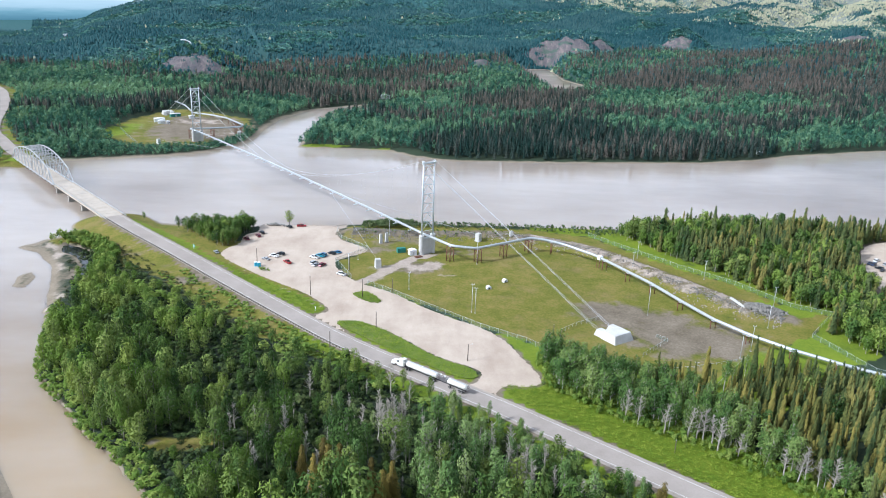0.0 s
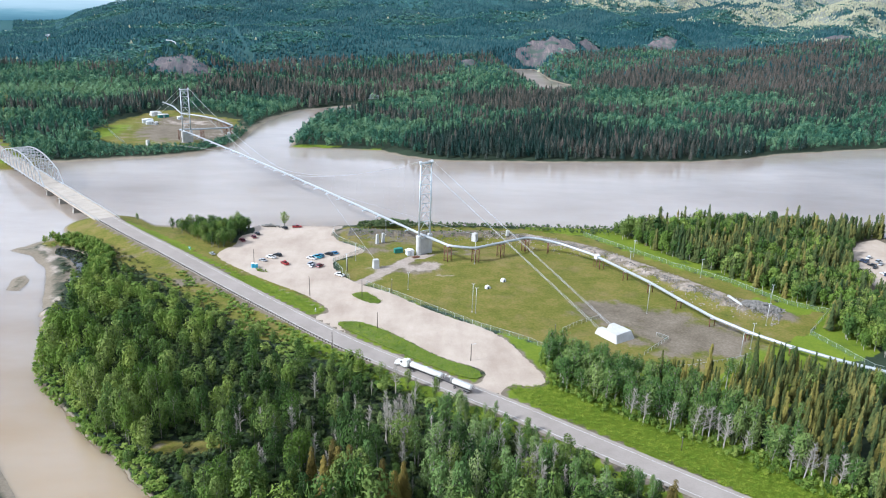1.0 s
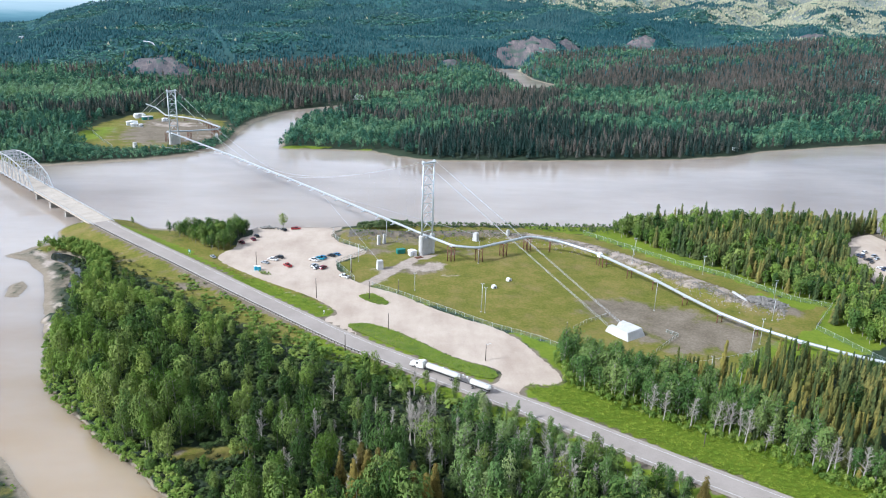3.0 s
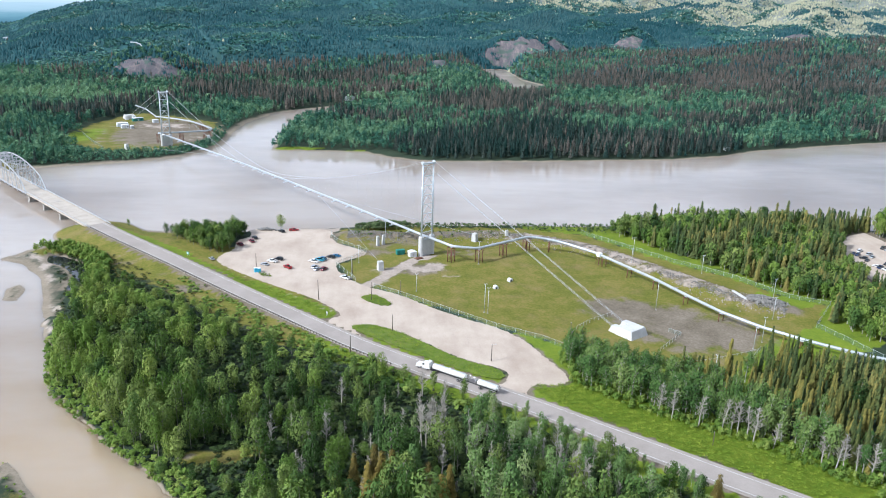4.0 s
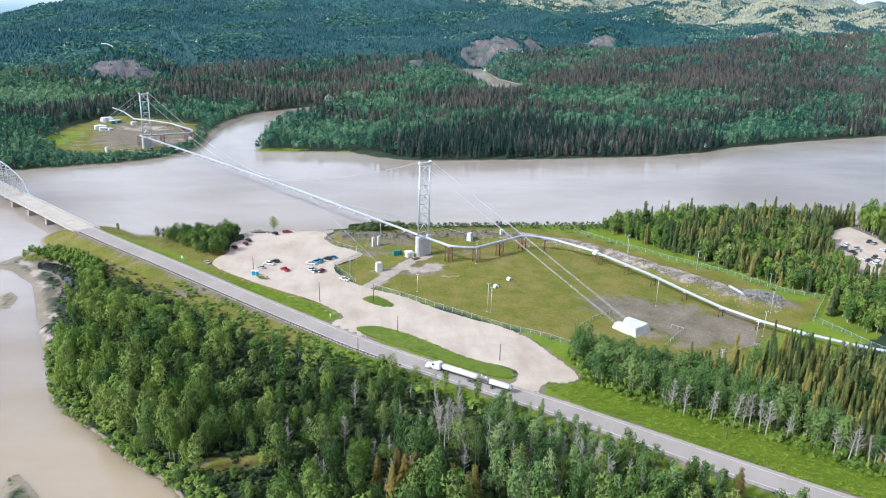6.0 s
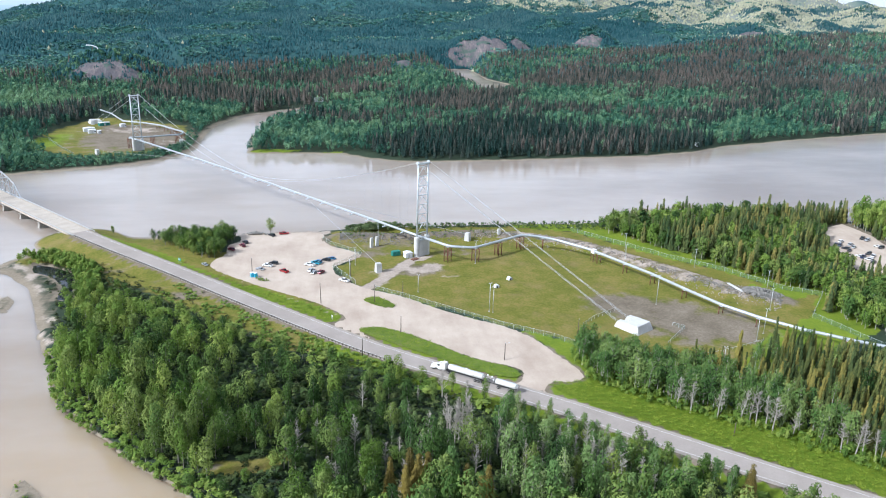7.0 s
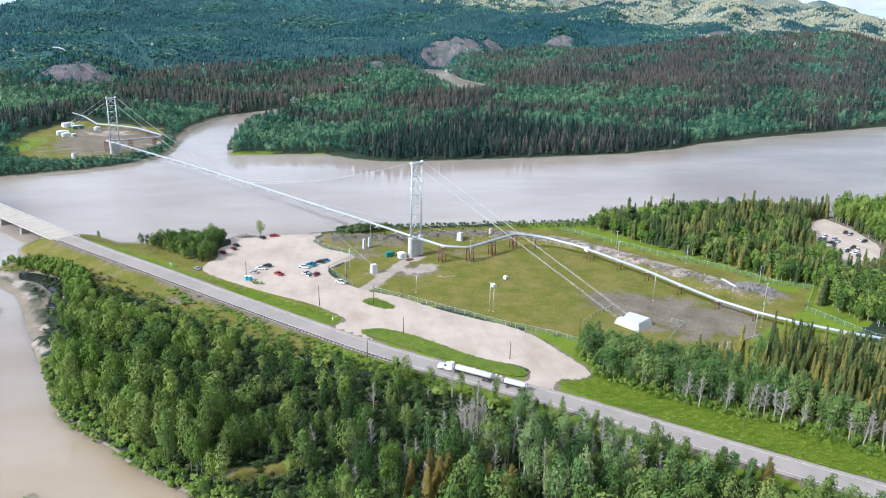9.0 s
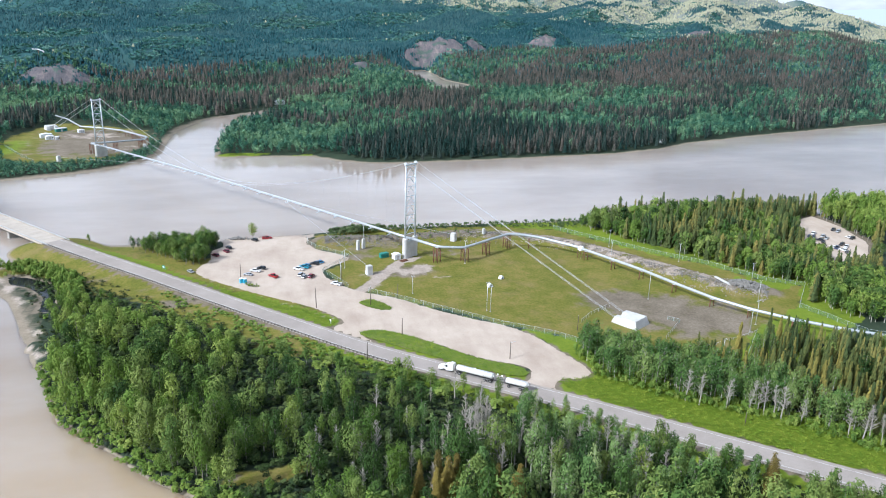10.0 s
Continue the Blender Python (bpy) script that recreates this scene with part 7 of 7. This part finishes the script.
for x, y in ((-91.6, 387.5), (-89.8, 387)):
    e = thing("portable_toilet", "bright blue portable toilet on the gravel", "portable toilet", "portable toilets", turned(x, y, 25))
    bm = bmesh.new()
    box(bm, -0.75, 0.75, -0.75, 0.75, 0, 2.3, 0.06)
    part("cabin", bm, M_TEAL, e)
    bm = bmesh.new()
    frustum(bm, (-0.8, 0.8, -0.8, 0.8, 2.3), (-0.5, 0.5, -0.5, 0.5, 2.65))
    part("roof", bm, M_WHITE, e, "white plastic roof")
    bm = bmesh.new()
    box(bm, -0.4, 0.4, -0.8, -0.75, 0.15, 2.05)
    part("door", bm, M_TEAL, e)


def road_sign(x, y, rz, w, h, material, label):
    e = thing("road_sign", label, "sign", at=turned(x, y, rz))
    for s in (-w * 0.35, w * 0.35):
        bm = bmesh.new()
        box(bm, s - 0.06, s + 0.06, -0.05, 0.05, -0.3, 1.2 + h)
        part("post", bm, M_GALV, e)
    bm = bmesh.new()
    box(bm, -w / 2, w / 2, -0.1, -0.05, 1.2, 1.2 + h, 0.02)
    part("panel", bm, material, e)
    bm = bmesh.new()
    for k in range(2):
        box(bm, -w * 0.38, w * (0.3 - 0.12 * k), -0.115, -0.1, 1.2 + h * (0.58 - 0.35 * k), 1.2 + h * (0.75 - 0.35 * k))
    part("lettering_bar", bm, M_WHITE, e, "white bars in place of lettering")


road_sign(-131, 412, -45, 2.4, 1.5, M_GREEN, "green highway sign on two posts beside the road")
road_sign(-52, 330, -45, 0.7, 0.9, M_WHITE, "small white sign at the lot entrance")

# ---- vehicles ----
CACHE = {}
WHEEL = {}


def wheel_parts(e, x, y, r, w):
    key = (r, w)
    if key not in WHEEL:
        bm = bmesh.new()
        tube(bm, (0, -w / 2, 0), (0, w / 2, 0), r, 16)
        a = bpy.data.meshes.new("tyre")
        bm.to_mesh(a)
        bm.free()
        a.materials.append(M_TYRE)
        bm = bmesh.new()
        tube(bm, (0, -w / 2 - 0.02, 0), (0, w / 2 + 0.02, 0), r * 0.58, 10)
        b = bpy.data.meshes.new("rim")
        bm.to_mesh(b)
        bm.free()
        b.materials.append(M_CHROME)
        WHEEL[key] = (a, b)
    t = new("wheel", WHEEL[key][0])
    t.parent, t.location = e, (x, y, r)
    new("rim", WHEEL[key][1]).parent = t


PAINTS = {k: paint("car_paint_" + k, c, 0.22, 0.1) for k, c in {"white": (0.78, 0.78, 0.77), "red": (0.36, 0.02, 0.025), "dark": (0.02, 0.022, 0.026), "blue": (0.03, 0.16, 0.32), "silver": (0.42, 0.44, 0.46),
                                                                 "maroon": (0.16, 0.012, 0.03), "teal": (0.04, 0.3, 0.42), "grey": (0.15, 0.16, 0.17), "navy": (0.02, 0.04, 0.1)}.items()}


def car(kind, colour, m, where):
    key = (kind, colour)
    names = {"sedan": ("car", "sedan"), "suv": ("car", "sport utility vehicle"), "pickup": ("pickup_truck", "pickup truck")}
    if key in CACHE:
        o = copy_thing(CACHE[key], m)
        return o
    e = thing(names[kind][0], "%s %s parked on %s" % (colour if colour != "dark" else "black", names[kind][1], where), "car" if kind != "pickup" else "pickup truck", "parked vehicles", m)
    body = PAINTS[colour]
    L, Wd, H1, H2 = {"sedan": (4.7, 1.8, 0.92, 1.45), "suv": (4.8, 1.9, 1.08, 1.8), "pickup": (5.7, 1.98, 1.12, 1.88)}[kind]
    a = L / 2
    bm = bmesh.new()
    prism(bm, [(-a, 0.35), (a - 0.1, 0.32), (a, 0.5), (a - 0.05, H1 - 0.18), (a - 0.3, H1 - 0.06), (0.25 * L, H1), (-a + 0.1, H1), (-a, H1 - 0.15)], -Wd / 2, Wd / 2)
    bmesh.ops.bevel(bm, geom=list(bm.edges), offset=0.07, segments=2, affect="EDGES")
    part("body", bm, body, e)
    g = {"sedan": ((-1.75, 1.05), (-1.05, 0.35)), "suv": ((-2.25, 1.0), (-2.0, 0.4)), "pickup": ((-0.75, 1.35), (-0.65, 0.75))}[kind]
    bm = bmesh.new()
    frustum(bm, (g[0][0], g[0][1], -Wd / 2 + 0.06, Wd / 2 - 0.06, H1 - 0.02), (g[1][0], g[1][1], -Wd / 2 + 0.22, Wd / 2 - 0.22, H2 - 0.06))
    part("greenhouse", bm, M_GLASS, e, "dark glazing")
    bm = bmesh.new()
    box(bm, g[1][0] - 0.08, g[1][1] + 0.08, -Wd / 2 + 0.18, Wd / 2 - 0.18, H2 - 0.07, H2, 0.03)
    part("roof", bm, body, e)
    if kind == "pickup":
        bm = bmesh.new()
        box(bm, -a + 0.12, -0.9, -Wd / 2 + 0.12, Wd / 2 - 0.12, H1 + 0.005, H1 + 0.012)
        part("bed_liner", bm, M_DARK, e)
        for y0, y1 in ((-Wd / 2, -Wd / 2 + 0.1), (Wd / 2 - 0.1, Wd / 2)):
            bm = bmesh.new()
            box(bm, -a, -0.8, y0, y1, H1 - 0.05, H1 + 0.22)
            part("bed_side", bm, body, e)
        bm = bmesh.new()
        box(bm, -a, -a + 0.09, -Wd / 2 + 0.1, Wd / 2 - 0.1, H1 - 0.05, H1 + 0.22)
        part("tailgate", bm, body, e)
    for s in (-1, 1):
        bm = bmesh.new()
        box(bm, a - 0.06, a + 0.02, s * Wd * 0.34 - 0.2, s * Wd * 0.34 + 0.2, H1 - 0.36, H1 - 0.2, 0.02)
        part("headlight", bm, M_CHROME, e)
    bm = bmesh.new()
    box(bm, a - 0.02, a + 0.08, -Wd / 2 + 0.1, Wd / 2 - 0.1, 0.36, 0.56, 0.03)
    part("bumper", bm, M_DARK, e)
    r = 0.33 if kind == "sedan" else 0.39
    for x in (-L * 0.3, L * 0.3):
        for s in (-1, 1):
            wheel_parts(e, x, s * (Wd / 2 - 0.1), r, 0.24)
    CACHE[key] = e
    return e


LOTZ = SITE + 0.07
LOTCARS = [("suv", "maroon", -101, 438, 120), ("suv", "maroon", -106.5, 431.5, 130), ("pickup", "white", -85, 403, 155), ("suv", "dark", -82, 406.5, 155), ("sedan", "silver", -88.5, 398, 150),
           ("pickup", "red", -76, 393.5, 130), ("pickup", "red", -79, 460, 10), ("suv", "dark", -86, 457, 130), ("pickup", "white", -63, 402.5, 150), ("pickup", "teal", -60.2, 405, 150), ("sedan", "navy", -57, 407.5, 150),
           ("suv", "blue", -58.8, 406.8, 150), ("suv", "dark", -54.3, 409.8, 150), ("sedan", "blue", -51.4, 412.3, 150), ("suv", "silver", -62, 393.5, 60), ("sedan", "silver", -60.5, 390.5, 60), ("suv", "maroon", -57, 390.5, 60),
           ("pickup", "white", -45.5, 377.5, 140), ("sedan", "silver", -117.5, 407, 125), ("suv", "dark", -100, 444, 120)]
for kind, colour, x, y, rz in LOTCARS:
    if (kind, colour, x) == ("sedan", "navy", -57):
        continue
    car(kind, colour, pose(x, y, LOTZ, 0, 0, rz), "the pale gravel lot")
r = np.random.default_rng(71)
FARCARS = [(281.0, 432.0), (281.5, 428.0), (279.5, 415.5), (280.0, 413.0), (262.5, 426.5), (256.5, 419.0), (256.5, 413.0), (264.5, 420.0), (263.5, 415.5), (256.5, 409.5), (255.5, 421.5), (255.5, 399.0), (256.5, 397.0), (264.0, 402.5), (263.5, 398.0), (257.0, 392.5), (256.5, 388.0)]
for x, y in FARCARS:
    car(str(r.choice(["sedan", "suv", "pickup"])), str(r.choice(["white", "dark", "silver", "navy", "grey", "white", "dark"])), pose(x, y, SITE - 1.2, 0, 0, float(r.choice([35, 215, 125]) + r.uniform(-8, 8))), "the boat-launch lot")


def tanker():
    """A tractor with a sleeper cab, a long tank trailer and a short pup tank; x points ahead."""
    a, b = Vector((15.0, 255.0)), Vector((-14.0, 278.8))
    d = (b - a).normalized()
    z = -1.04
    e = thing("tanker_truck", "white tanker truck with a short pup trailer on the highway", "truck", at=pose(b.x, b.y, z, 0, 0, math.degrees(math.atan2(d.y, d.x))))
    bm = bmesh.new()
    prism(bm, [(-2.9, 0.9), (0, 0.9), (0, 1.5), (-0.25, 1.85), (-1.6, 2.15), (-2.9, 2.25)], -0.95, 0.95)
    bmesh.ops.bevel(bm, geom=list(bm.edges), offset=0.12, segments=2, affect="EDGES")
    part("hood", bm, M_TANK, e)
    for s in (-1, 1):
        bm = bmesh.new()
        prism(bm, [(-2.3, 0.75), (-0.1, 0.65), (-0.15, 1.1), (-0.8, 1.35), (-1.6, 1.35)], s * 1.2 - 0.15, s * 1.2 + 0.15)
        part("fender", bm, M_TANK, e)
        bm = bmesh.new()
        tube(bm, (-4.9, s * 1.1, 0.9), (-4.9, s * 1.1, 3.9), 0.09, 8)
        part("exhaust_stack", bm, M_CHROME, e)
        bm = bmesh.new()
        tube(bm, (-5.4, s * 1.0, 0.75), (-3.4, s * 1.0, 0.75), 0.34, 12)
        part("fuel_tank", bm, M_CHROME, e)
    bm = bmesh.new()
    prism(bm, [(-4.6, 0.9), (-2.8, 0.9), (-2.8, 2.3), (-3.3, 3.1), (-4.6, 3.25)], -1.15, 1.15)
    bmesh.ops.bevel(bm, geom=list(bm.edges), offset=0.08, segments=2, affect="EDGES")
    part("cab", bm, M_TANK, e)
    bm = bmesh.new()
    prism(bm, [(-2.76, 2.28), (-2.72, 2.32), (-3.2, 3.0), (-3.26, 2.98)], -1.02, 1.02)
    part("windscreen", bm, M_GLASS, e)
    for s in (-1, 1):
        bm = bmesh.new()
        prism(bm, [(-4.1, 2.1), (-3.0, 2.1), (-3.35, 2.85), (-4.1, 2.9)], s * 1.16 - 0.01, s * 1.16 + 0.01)
        part("side_window", bm, M_GLASS, e)
    bm = bmesh.new()
    prism(bm, [(-6.6, 0.9), (-4.6, 0.9), (-4.6, 3.3), (-5.0, 3.75), (-6.6, 3.75)], -1.2, 1.2)
    bmesh.ops.bevel(bm, geom=list(bm.edges), offset=0.1, segments=2, affect="EDGES")
    part("sleeper", bm, M_TANK, e)
    bm = bmesh.new()
    box(bm, -9.8, -0.3, -0.45, 0.45, 0.6, 0.9)
    part("chassis", bm, M_DARK, e)
    bm = bmesh.new()
    box(bm, -0.15, 0.1, -1.15, 1.15, 0.4, 0.75, 0.05)
    part("bumper", bm, M_CHROME, e)
    bm = bmesh.new()
    box(bm, -0.02, 0.04, -0.5, 0.5, 0.95, 1.75, 0.02)
    part("grille", bm, M_CHROME, e)

    def tank(x0, x1, rad, hc):
        bm = bmesh.new()
        tube(bm, (x0, 0, hc), (x1, 0, hc), rad, 24)
        bmesh.ops.scale(bm, vec=(1, 1.12, 0.94), space=Matrix.Translation((0, 0, -hc)), verts=bm.verts)
        caps = [f for f in bm.faces if len(f.verts) > 4]
        bmesh.ops.inset_region(bm, faces=caps, thickness=0.3, depth=0.22)
        part("tank", bm, M_TANK, e, "long white tank", True)
        for k in np.linspace(x0 + 0.8, x1 - 0.8, max(2, int(abs(x1 - x0) / 2.6))):
            bm = bmesh.new()
            tube(bm, (k - 0.06, 0, hc), (k + 0.06, 0, hc), rad + 0.03, 24)
            bmesh.ops.scale(bm, vec=(1, 1.12, 0.94), space=Matrix.Translation((0, 0, -hc)), verts=bm.verts)
            part("tank_band", bm, M_CHROME, e)
        bm = bmesh.new()
        box(bm, min(x0, x1) + 0.6, max(x0, x1) - 0.6, -0.35, 0.35, hc + rad * 0.92, hc + rad * 0.92 + 0.12)
        part("catwalk", bm, M_GALV, e)
        for k in np.linspace(x0 + 2.0, x1 - 2.0, 3 if abs(x1 - x0) > 8 else 1):
            bm = bmesh.new()
            tube(bm, (k, 0, hc + rad * 0.9), (k, 0, hc + rad * 0.9 + 0.35), 0.32, 12)
            part("manhole", bm, M_WHITE, e)
        bm = bmesh.new()
        box(bm, min(x0, x1) + 0.3, max(x0, x1) - 0.3, -0.6, 0.6, hc - rad - 0.25, hc - rad + 0.1)
        part("trailer_frame", bm, M_DARK, e)
    tank(-8.0, -22.6, 1.12, 2.45)
    tank(-28.4, -36.4, 1.05, 2.3)
    bm = bmesh.new()
    beam(bm, (-22.4, 0, 0.85), (-28.6, 0, 0.85), 0.2, 0.18)
    part("drawbar", bm, M_DARK, e)
    for x in (-1.1, -8.0, -9.3, -19.8, -21.1, -22.2, -29.6, -34.2, -35.5):
        for s in (-1, 1):
            wheel_parts(e, x, s * 1.05, 0.52, 0.5 if x < -2 else 0.3)
    for x in (-19.0, -33.4):
        for s in (-1, 1):
            bm = bmesh.new()
            box(bm, x - 3.2, x, s * 1.1 - 0.3, s * 1.1 + 0.3, 1.1, 1.16)
            part("mudguard", bm, M_CHROME, e)


tanker()

# ---- buildings of the far pad, cabins ----


def shed(x, y, rz, w, d, h, wallm, roofm, name, label):
    e = thing(name, label, "building", at=turned(x, y, rz))
    bm = bmesh.new()
    box(bm, -w / 2, w / 2, -d / 2, d / 2, -0.4, h)
    part("wall", bm, wallm, e)
    bm = bmesh.new()
    prism(bm, [(-w / 2 - 0.3, h), (w / 2 + 0.3, h), (w / 2 + 0.3, h + 0.15), (0, h + d * 0.14), (-w / 2 - 0.3, h + 0.15)], -d / 2 - 0.3, d / 2 + 0.3)
    part("roof", bm, roofm, e)
    bm = bmesh.new()
    box(bm, -0.8, 0.8, -d / 2 - 0.06, -d / 2, 0, 2.3)
    part("door", bm, M_GALV, e)
    bm = bmesh.new()
    box(bm, w * 0.25, w * 0.25 + 1.2, -d / 2 - 0.05, -d / 2, 1.2, 2.1)
    part("window", bm, M_GLASS, e)


shed(-287, 826, 25, 10.5, 6, 3.4, M_WHITE, M_WHITE, "equipment_building", "white metal equipment building on the far pad")
shed(-281.5, 816, 25, 7, 5, 3.0, M_WHITE, M_WHITE, "equipment_building", "small white metal building on the far pad")
shed(-274.5, 815, 25, 3.2, 3.2, 2.8, M_WHITE, M_WHITE, "equipment_shed", "white metal shed on the far pad")
shed(-282, 863, 38, 11, 4, 3.0, M_GREEN, M_WHITE, "equipment_building", "dark green long building with pale roof on the far pad")
shed(-261, 853, 30, 5.5, 4, 2.8, M_WHITE, M_WHITE, "equipment_shed", "white shed on the far pad")
shed(319, 741, 10, 4.5, 3.5, 2.8, M_WHITE, M_GALV, "cabin", "small pale cabin among the trees on the far bank")
shed(-62, 1047, 20, 12, 8, 4.5, M_WHITE, M_GALV, "cabin", "white roofed cabin among the trees by the slough")

# ---- stones ----


def stones(name, spots, sizes, material, label, seed):
    r = np.random.default_rng(seed)
    t = (1 + 5 ** 0.5) / 2
    base = np.array([(-1, t, 0), (1, t, 0), (-1, -t, 0), (1, -t, 0), (0, -1, t), (0, 1, t), (0, -1, -t), (0, 1, -t), (t, 0, -1), (t, 0, 1), (-t, 0, -1), (-t, 0, 1)]) / 1.9
    F = np.array([(0, 11, 5), (0, 5, 1), (0, 1, 7), (0, 7, 10), (0, 10, 11), (1, 5, 9), (5, 11, 4), (11, 10, 2), (10, 7, 6), (7, 1, 8), (3, 9, 4), (3, 4, 2), (3, 2, 6), (3, 6, 8), (3, 8, 9), (4, 9, 5), (2, 4, 11), (6, 2, 10), (8, 6, 7), (9, 8, 1)])
    V = base[None] * r.uniform(0.65, 1.3, (len(spots), 12, 1)) * (sizes[:, None, None] * r.uniform(0.6, 1.2, (len(spots), 1, 3))) + spots[:, None]
    FF = (F[None] + (np.arange(len(spots)) * 12)[:, None, None]).reshape(-1, 3)
    tagged(link(name, mesh_np(name, V.reshape(-1, 3), [FF]), material), label, "rocks", kind="stuff")


r = np.random.default_rng(81)
n = 4200
k = r.uniform(0, len(BERM) - 1.001, n)
i = k.astype(int)
d = BERM[i + 1, :2] - BERM[i, :2]
d /= np.linalg.norm(d, axis=1)[:, None]
c = BERM[i, :2] + (BERM[i + 1, :2] - BERM[i, :2]) * (k - i)[:, None]
off = -np.abs(r.normal(0, 3.6, n)) - 1.5
off = np.where(k < 14, r.uniform(-10, 3, n), off)
c = c + np.stack([-d[:, 1], d[:, 0]], -1) * off[:, None]
thick = waves(c[:, 0], c[:, 1], 18, 0.33) + r.normal(0, 0.35, n) > np.where(k < 14, -0.7, 0.05) - 1.6 * (k > 37)
c = c[thick]
stones("riprap", np.column_stack([c, ground_z(c[:, 0], c[:, 1]) + 0.1]), r.uniform(0.16, 0.55, len(c)) * np.where(c[:, 0] < 0, 0.85, 0.8), M_ROCK, "grey riprap boulders along the flood berm", 82)

n = 3000
k = r.uniform(17, len(BERM) - 1.001, n)
i = k.astype(int)
d = BERM[i + 1, :2] - BERM[i, :2]
d /= np.linalg.norm(d, axis=1)[:, None]
c = BERM[i, :2] + (BERM[i + 1, :2] - BERM[i, :2]) * (k - i)[:, None] + np.stack([-d[:, 1], d[:, 0]], -1) * r.normal(-4.5, 4.6, n)[:, None]
c = c[waves(c[:, 0], c[:, 1], 14, 0.52) + r.normal(0, 0.3, n) > 0.05]
stones("rubble", np.column_stack([c, ground_z(c[:, 0], c[:, 1]) + 0.05]), r.uniform(0.12, 0.5, len(c)), M_RUBBLE, "pale broken rock along the crest of the flood berm", 85)
n = 700
a, q = r.uniform(0, 6.28, n), np.sqrt(r.uniform(0, 1, n))
c = np.column_stack([163 + 9 * q * np.cos(a) + 3 * q * np.sin(a), 345 + 6 * q * np.sin(a) - 4 * q * np.cos(a)])
stones("rock_heap", np.column_stack([c, ground_z(c[:, 0], c[:, 1]) + 1.6 * (1 - q ** 2)]), r.uniform(0.3, 0.8, n), M_ROCK, "heap of grey rocks at the end of the berm", 86)

c = np.column_stack([r.normal(0, 1.0, 60), r.normal(0, 1.0, 60)])
stones("dirt_mound", np.column_stack([-95 + c[:, 0] * 3.2, 461 + c[:, 1] * 0.9, SITE + 0.9 * np.exp(-c[:, 0] ** 2 * 0.5)]), r.uniform(0.4, 0.9, 60), M_ROCK, "low heap of dark rubble at the edge of the lot", 83)
brushy = scatter([(-148, 223.5), (-145, 222), (-140, 214), (-130, 203), (-136, 203), (-145, 215)], 1.6, 84)
brushy = brushy[(waves(brushy[:, 0], brushy[:, 1], 9, 0.3) > 0.2) | (brushy[:, 1] > 220)]
wood_stuff("bar_brush", SHRUBS, brushy, r.uniform(0.3, 1.3, len(brushy)), r.uniform(1.0, 2.2, len(brushy)), M_WILLOW, "low green willow sprouts on the mud bar", "bushes")

# bare cliffs on the hill
for cx, cy, rx, ry in CLIFFS:
    g = 26
    A, B = np.meshgrid(np.linspace(0, 2 * math.pi, g), np.linspace(0, 1, 9))
    rag = 1 + 0.22 * waves(np.cos(A) * 3, np.sin(A) * 3, 2.2, cx * 0.01 % 1)
    X, Y = cx + rx * B * rag * np.cos(A), cy + ry * B * rag * np.sin(A)
    Z = ground_z(X, Y) + 2.0 * (B < 0.9) + (1 - B ** 2) * (2.6 + 0.8 * waves(X, Y, 26, 0.4)) + 0.2 + 0.6 * waves(X, Y, 9, 0.2) * (1 - B)
    idx = np.arange(g * 9).reshape(9, g)
    F = np.stack([idx[:-1, :-1], idx[1:, :-1], idx[1:, 1:], idx[:-1, 1:]], -1).reshape(-1, 4)
    tagged(link("cliff", mesh_np("cliff", np.stack([X, Y, Z], -1).reshape(-1, 3), [F]), M_CLIFF), "bare pinkish scree and rock face on the hill", "cliff", kind="structure")

# grass tufts on the verges near the highway
tuft_rng = np.random.default_rng(5)
tuft_at = np.column_stack([tuft_rng.normal(0, 0.4, (14, 2)), tuft_rng.uniform(0.1, 0.4, 14)])
tuft = sprigs(tuft_at, 0.17, tuft_rng, np.tile([[-0.15, -0.1, 0.9]], (14, 1)), 0.3)
spots = []
for poly, st in ((ISLAND, 1.0), ([(27, 262), (44, 265), (58, 258), (128, 206), (150, 170), (98, 188), (44, 236)], 1.1), ([(-52, 326), (-47, 332), (-64, 350), (-100, 383), (-118, 400), (-104, 374), (-74, 341)], 1.6), (ISLET, 1.2)):
    q = scatter(poly, st, 91)
    q[:, 2] = np.maximum(q[:, 2], SITE + (0.22 if poly is ISLAND or poly is ISLET else 0.1))
    spots.append(q)
q = scatter([(-200, 466), (-140, 404), (-70, 333), (-40, 302), (-16, 280), (10, 257), (40, 230), (36, 224), (0, 246), (-45, 284), (-80, 318), (-150, 390), (-195, 440)], 1.3, 92, lambda X, Y: np.random.default_rng(95).uniform(0, 1, X.shape) < np.interp(X, [-75, -35], [0.0, 1.0]))
spots.append(q)
q = np.concatenate(spots)
dd = road_near(q[:, 0], q[:, 1])[0]
q = q[(np.random.default_rng(94).uniform(0, 1, len(q)) < 0.9) & (dd > 7.0) & ((depth_in(q[:, 0], q[:, 1], LOT) < 0) | inside(q[:, 0], q[:, 1], ISLET))]
r = np.random.default_rng(93)
q[:, 2] += 0.15
wood_stuff("verge_grass", [(tuft[0], [tuft[1]])], q, r.uniform(0.35, 0.8, len(q)), r.uniform(0.9, 1.9, len(q)), M_GRASSBLADE, "tall green grass and weeds on the verges", "grass")
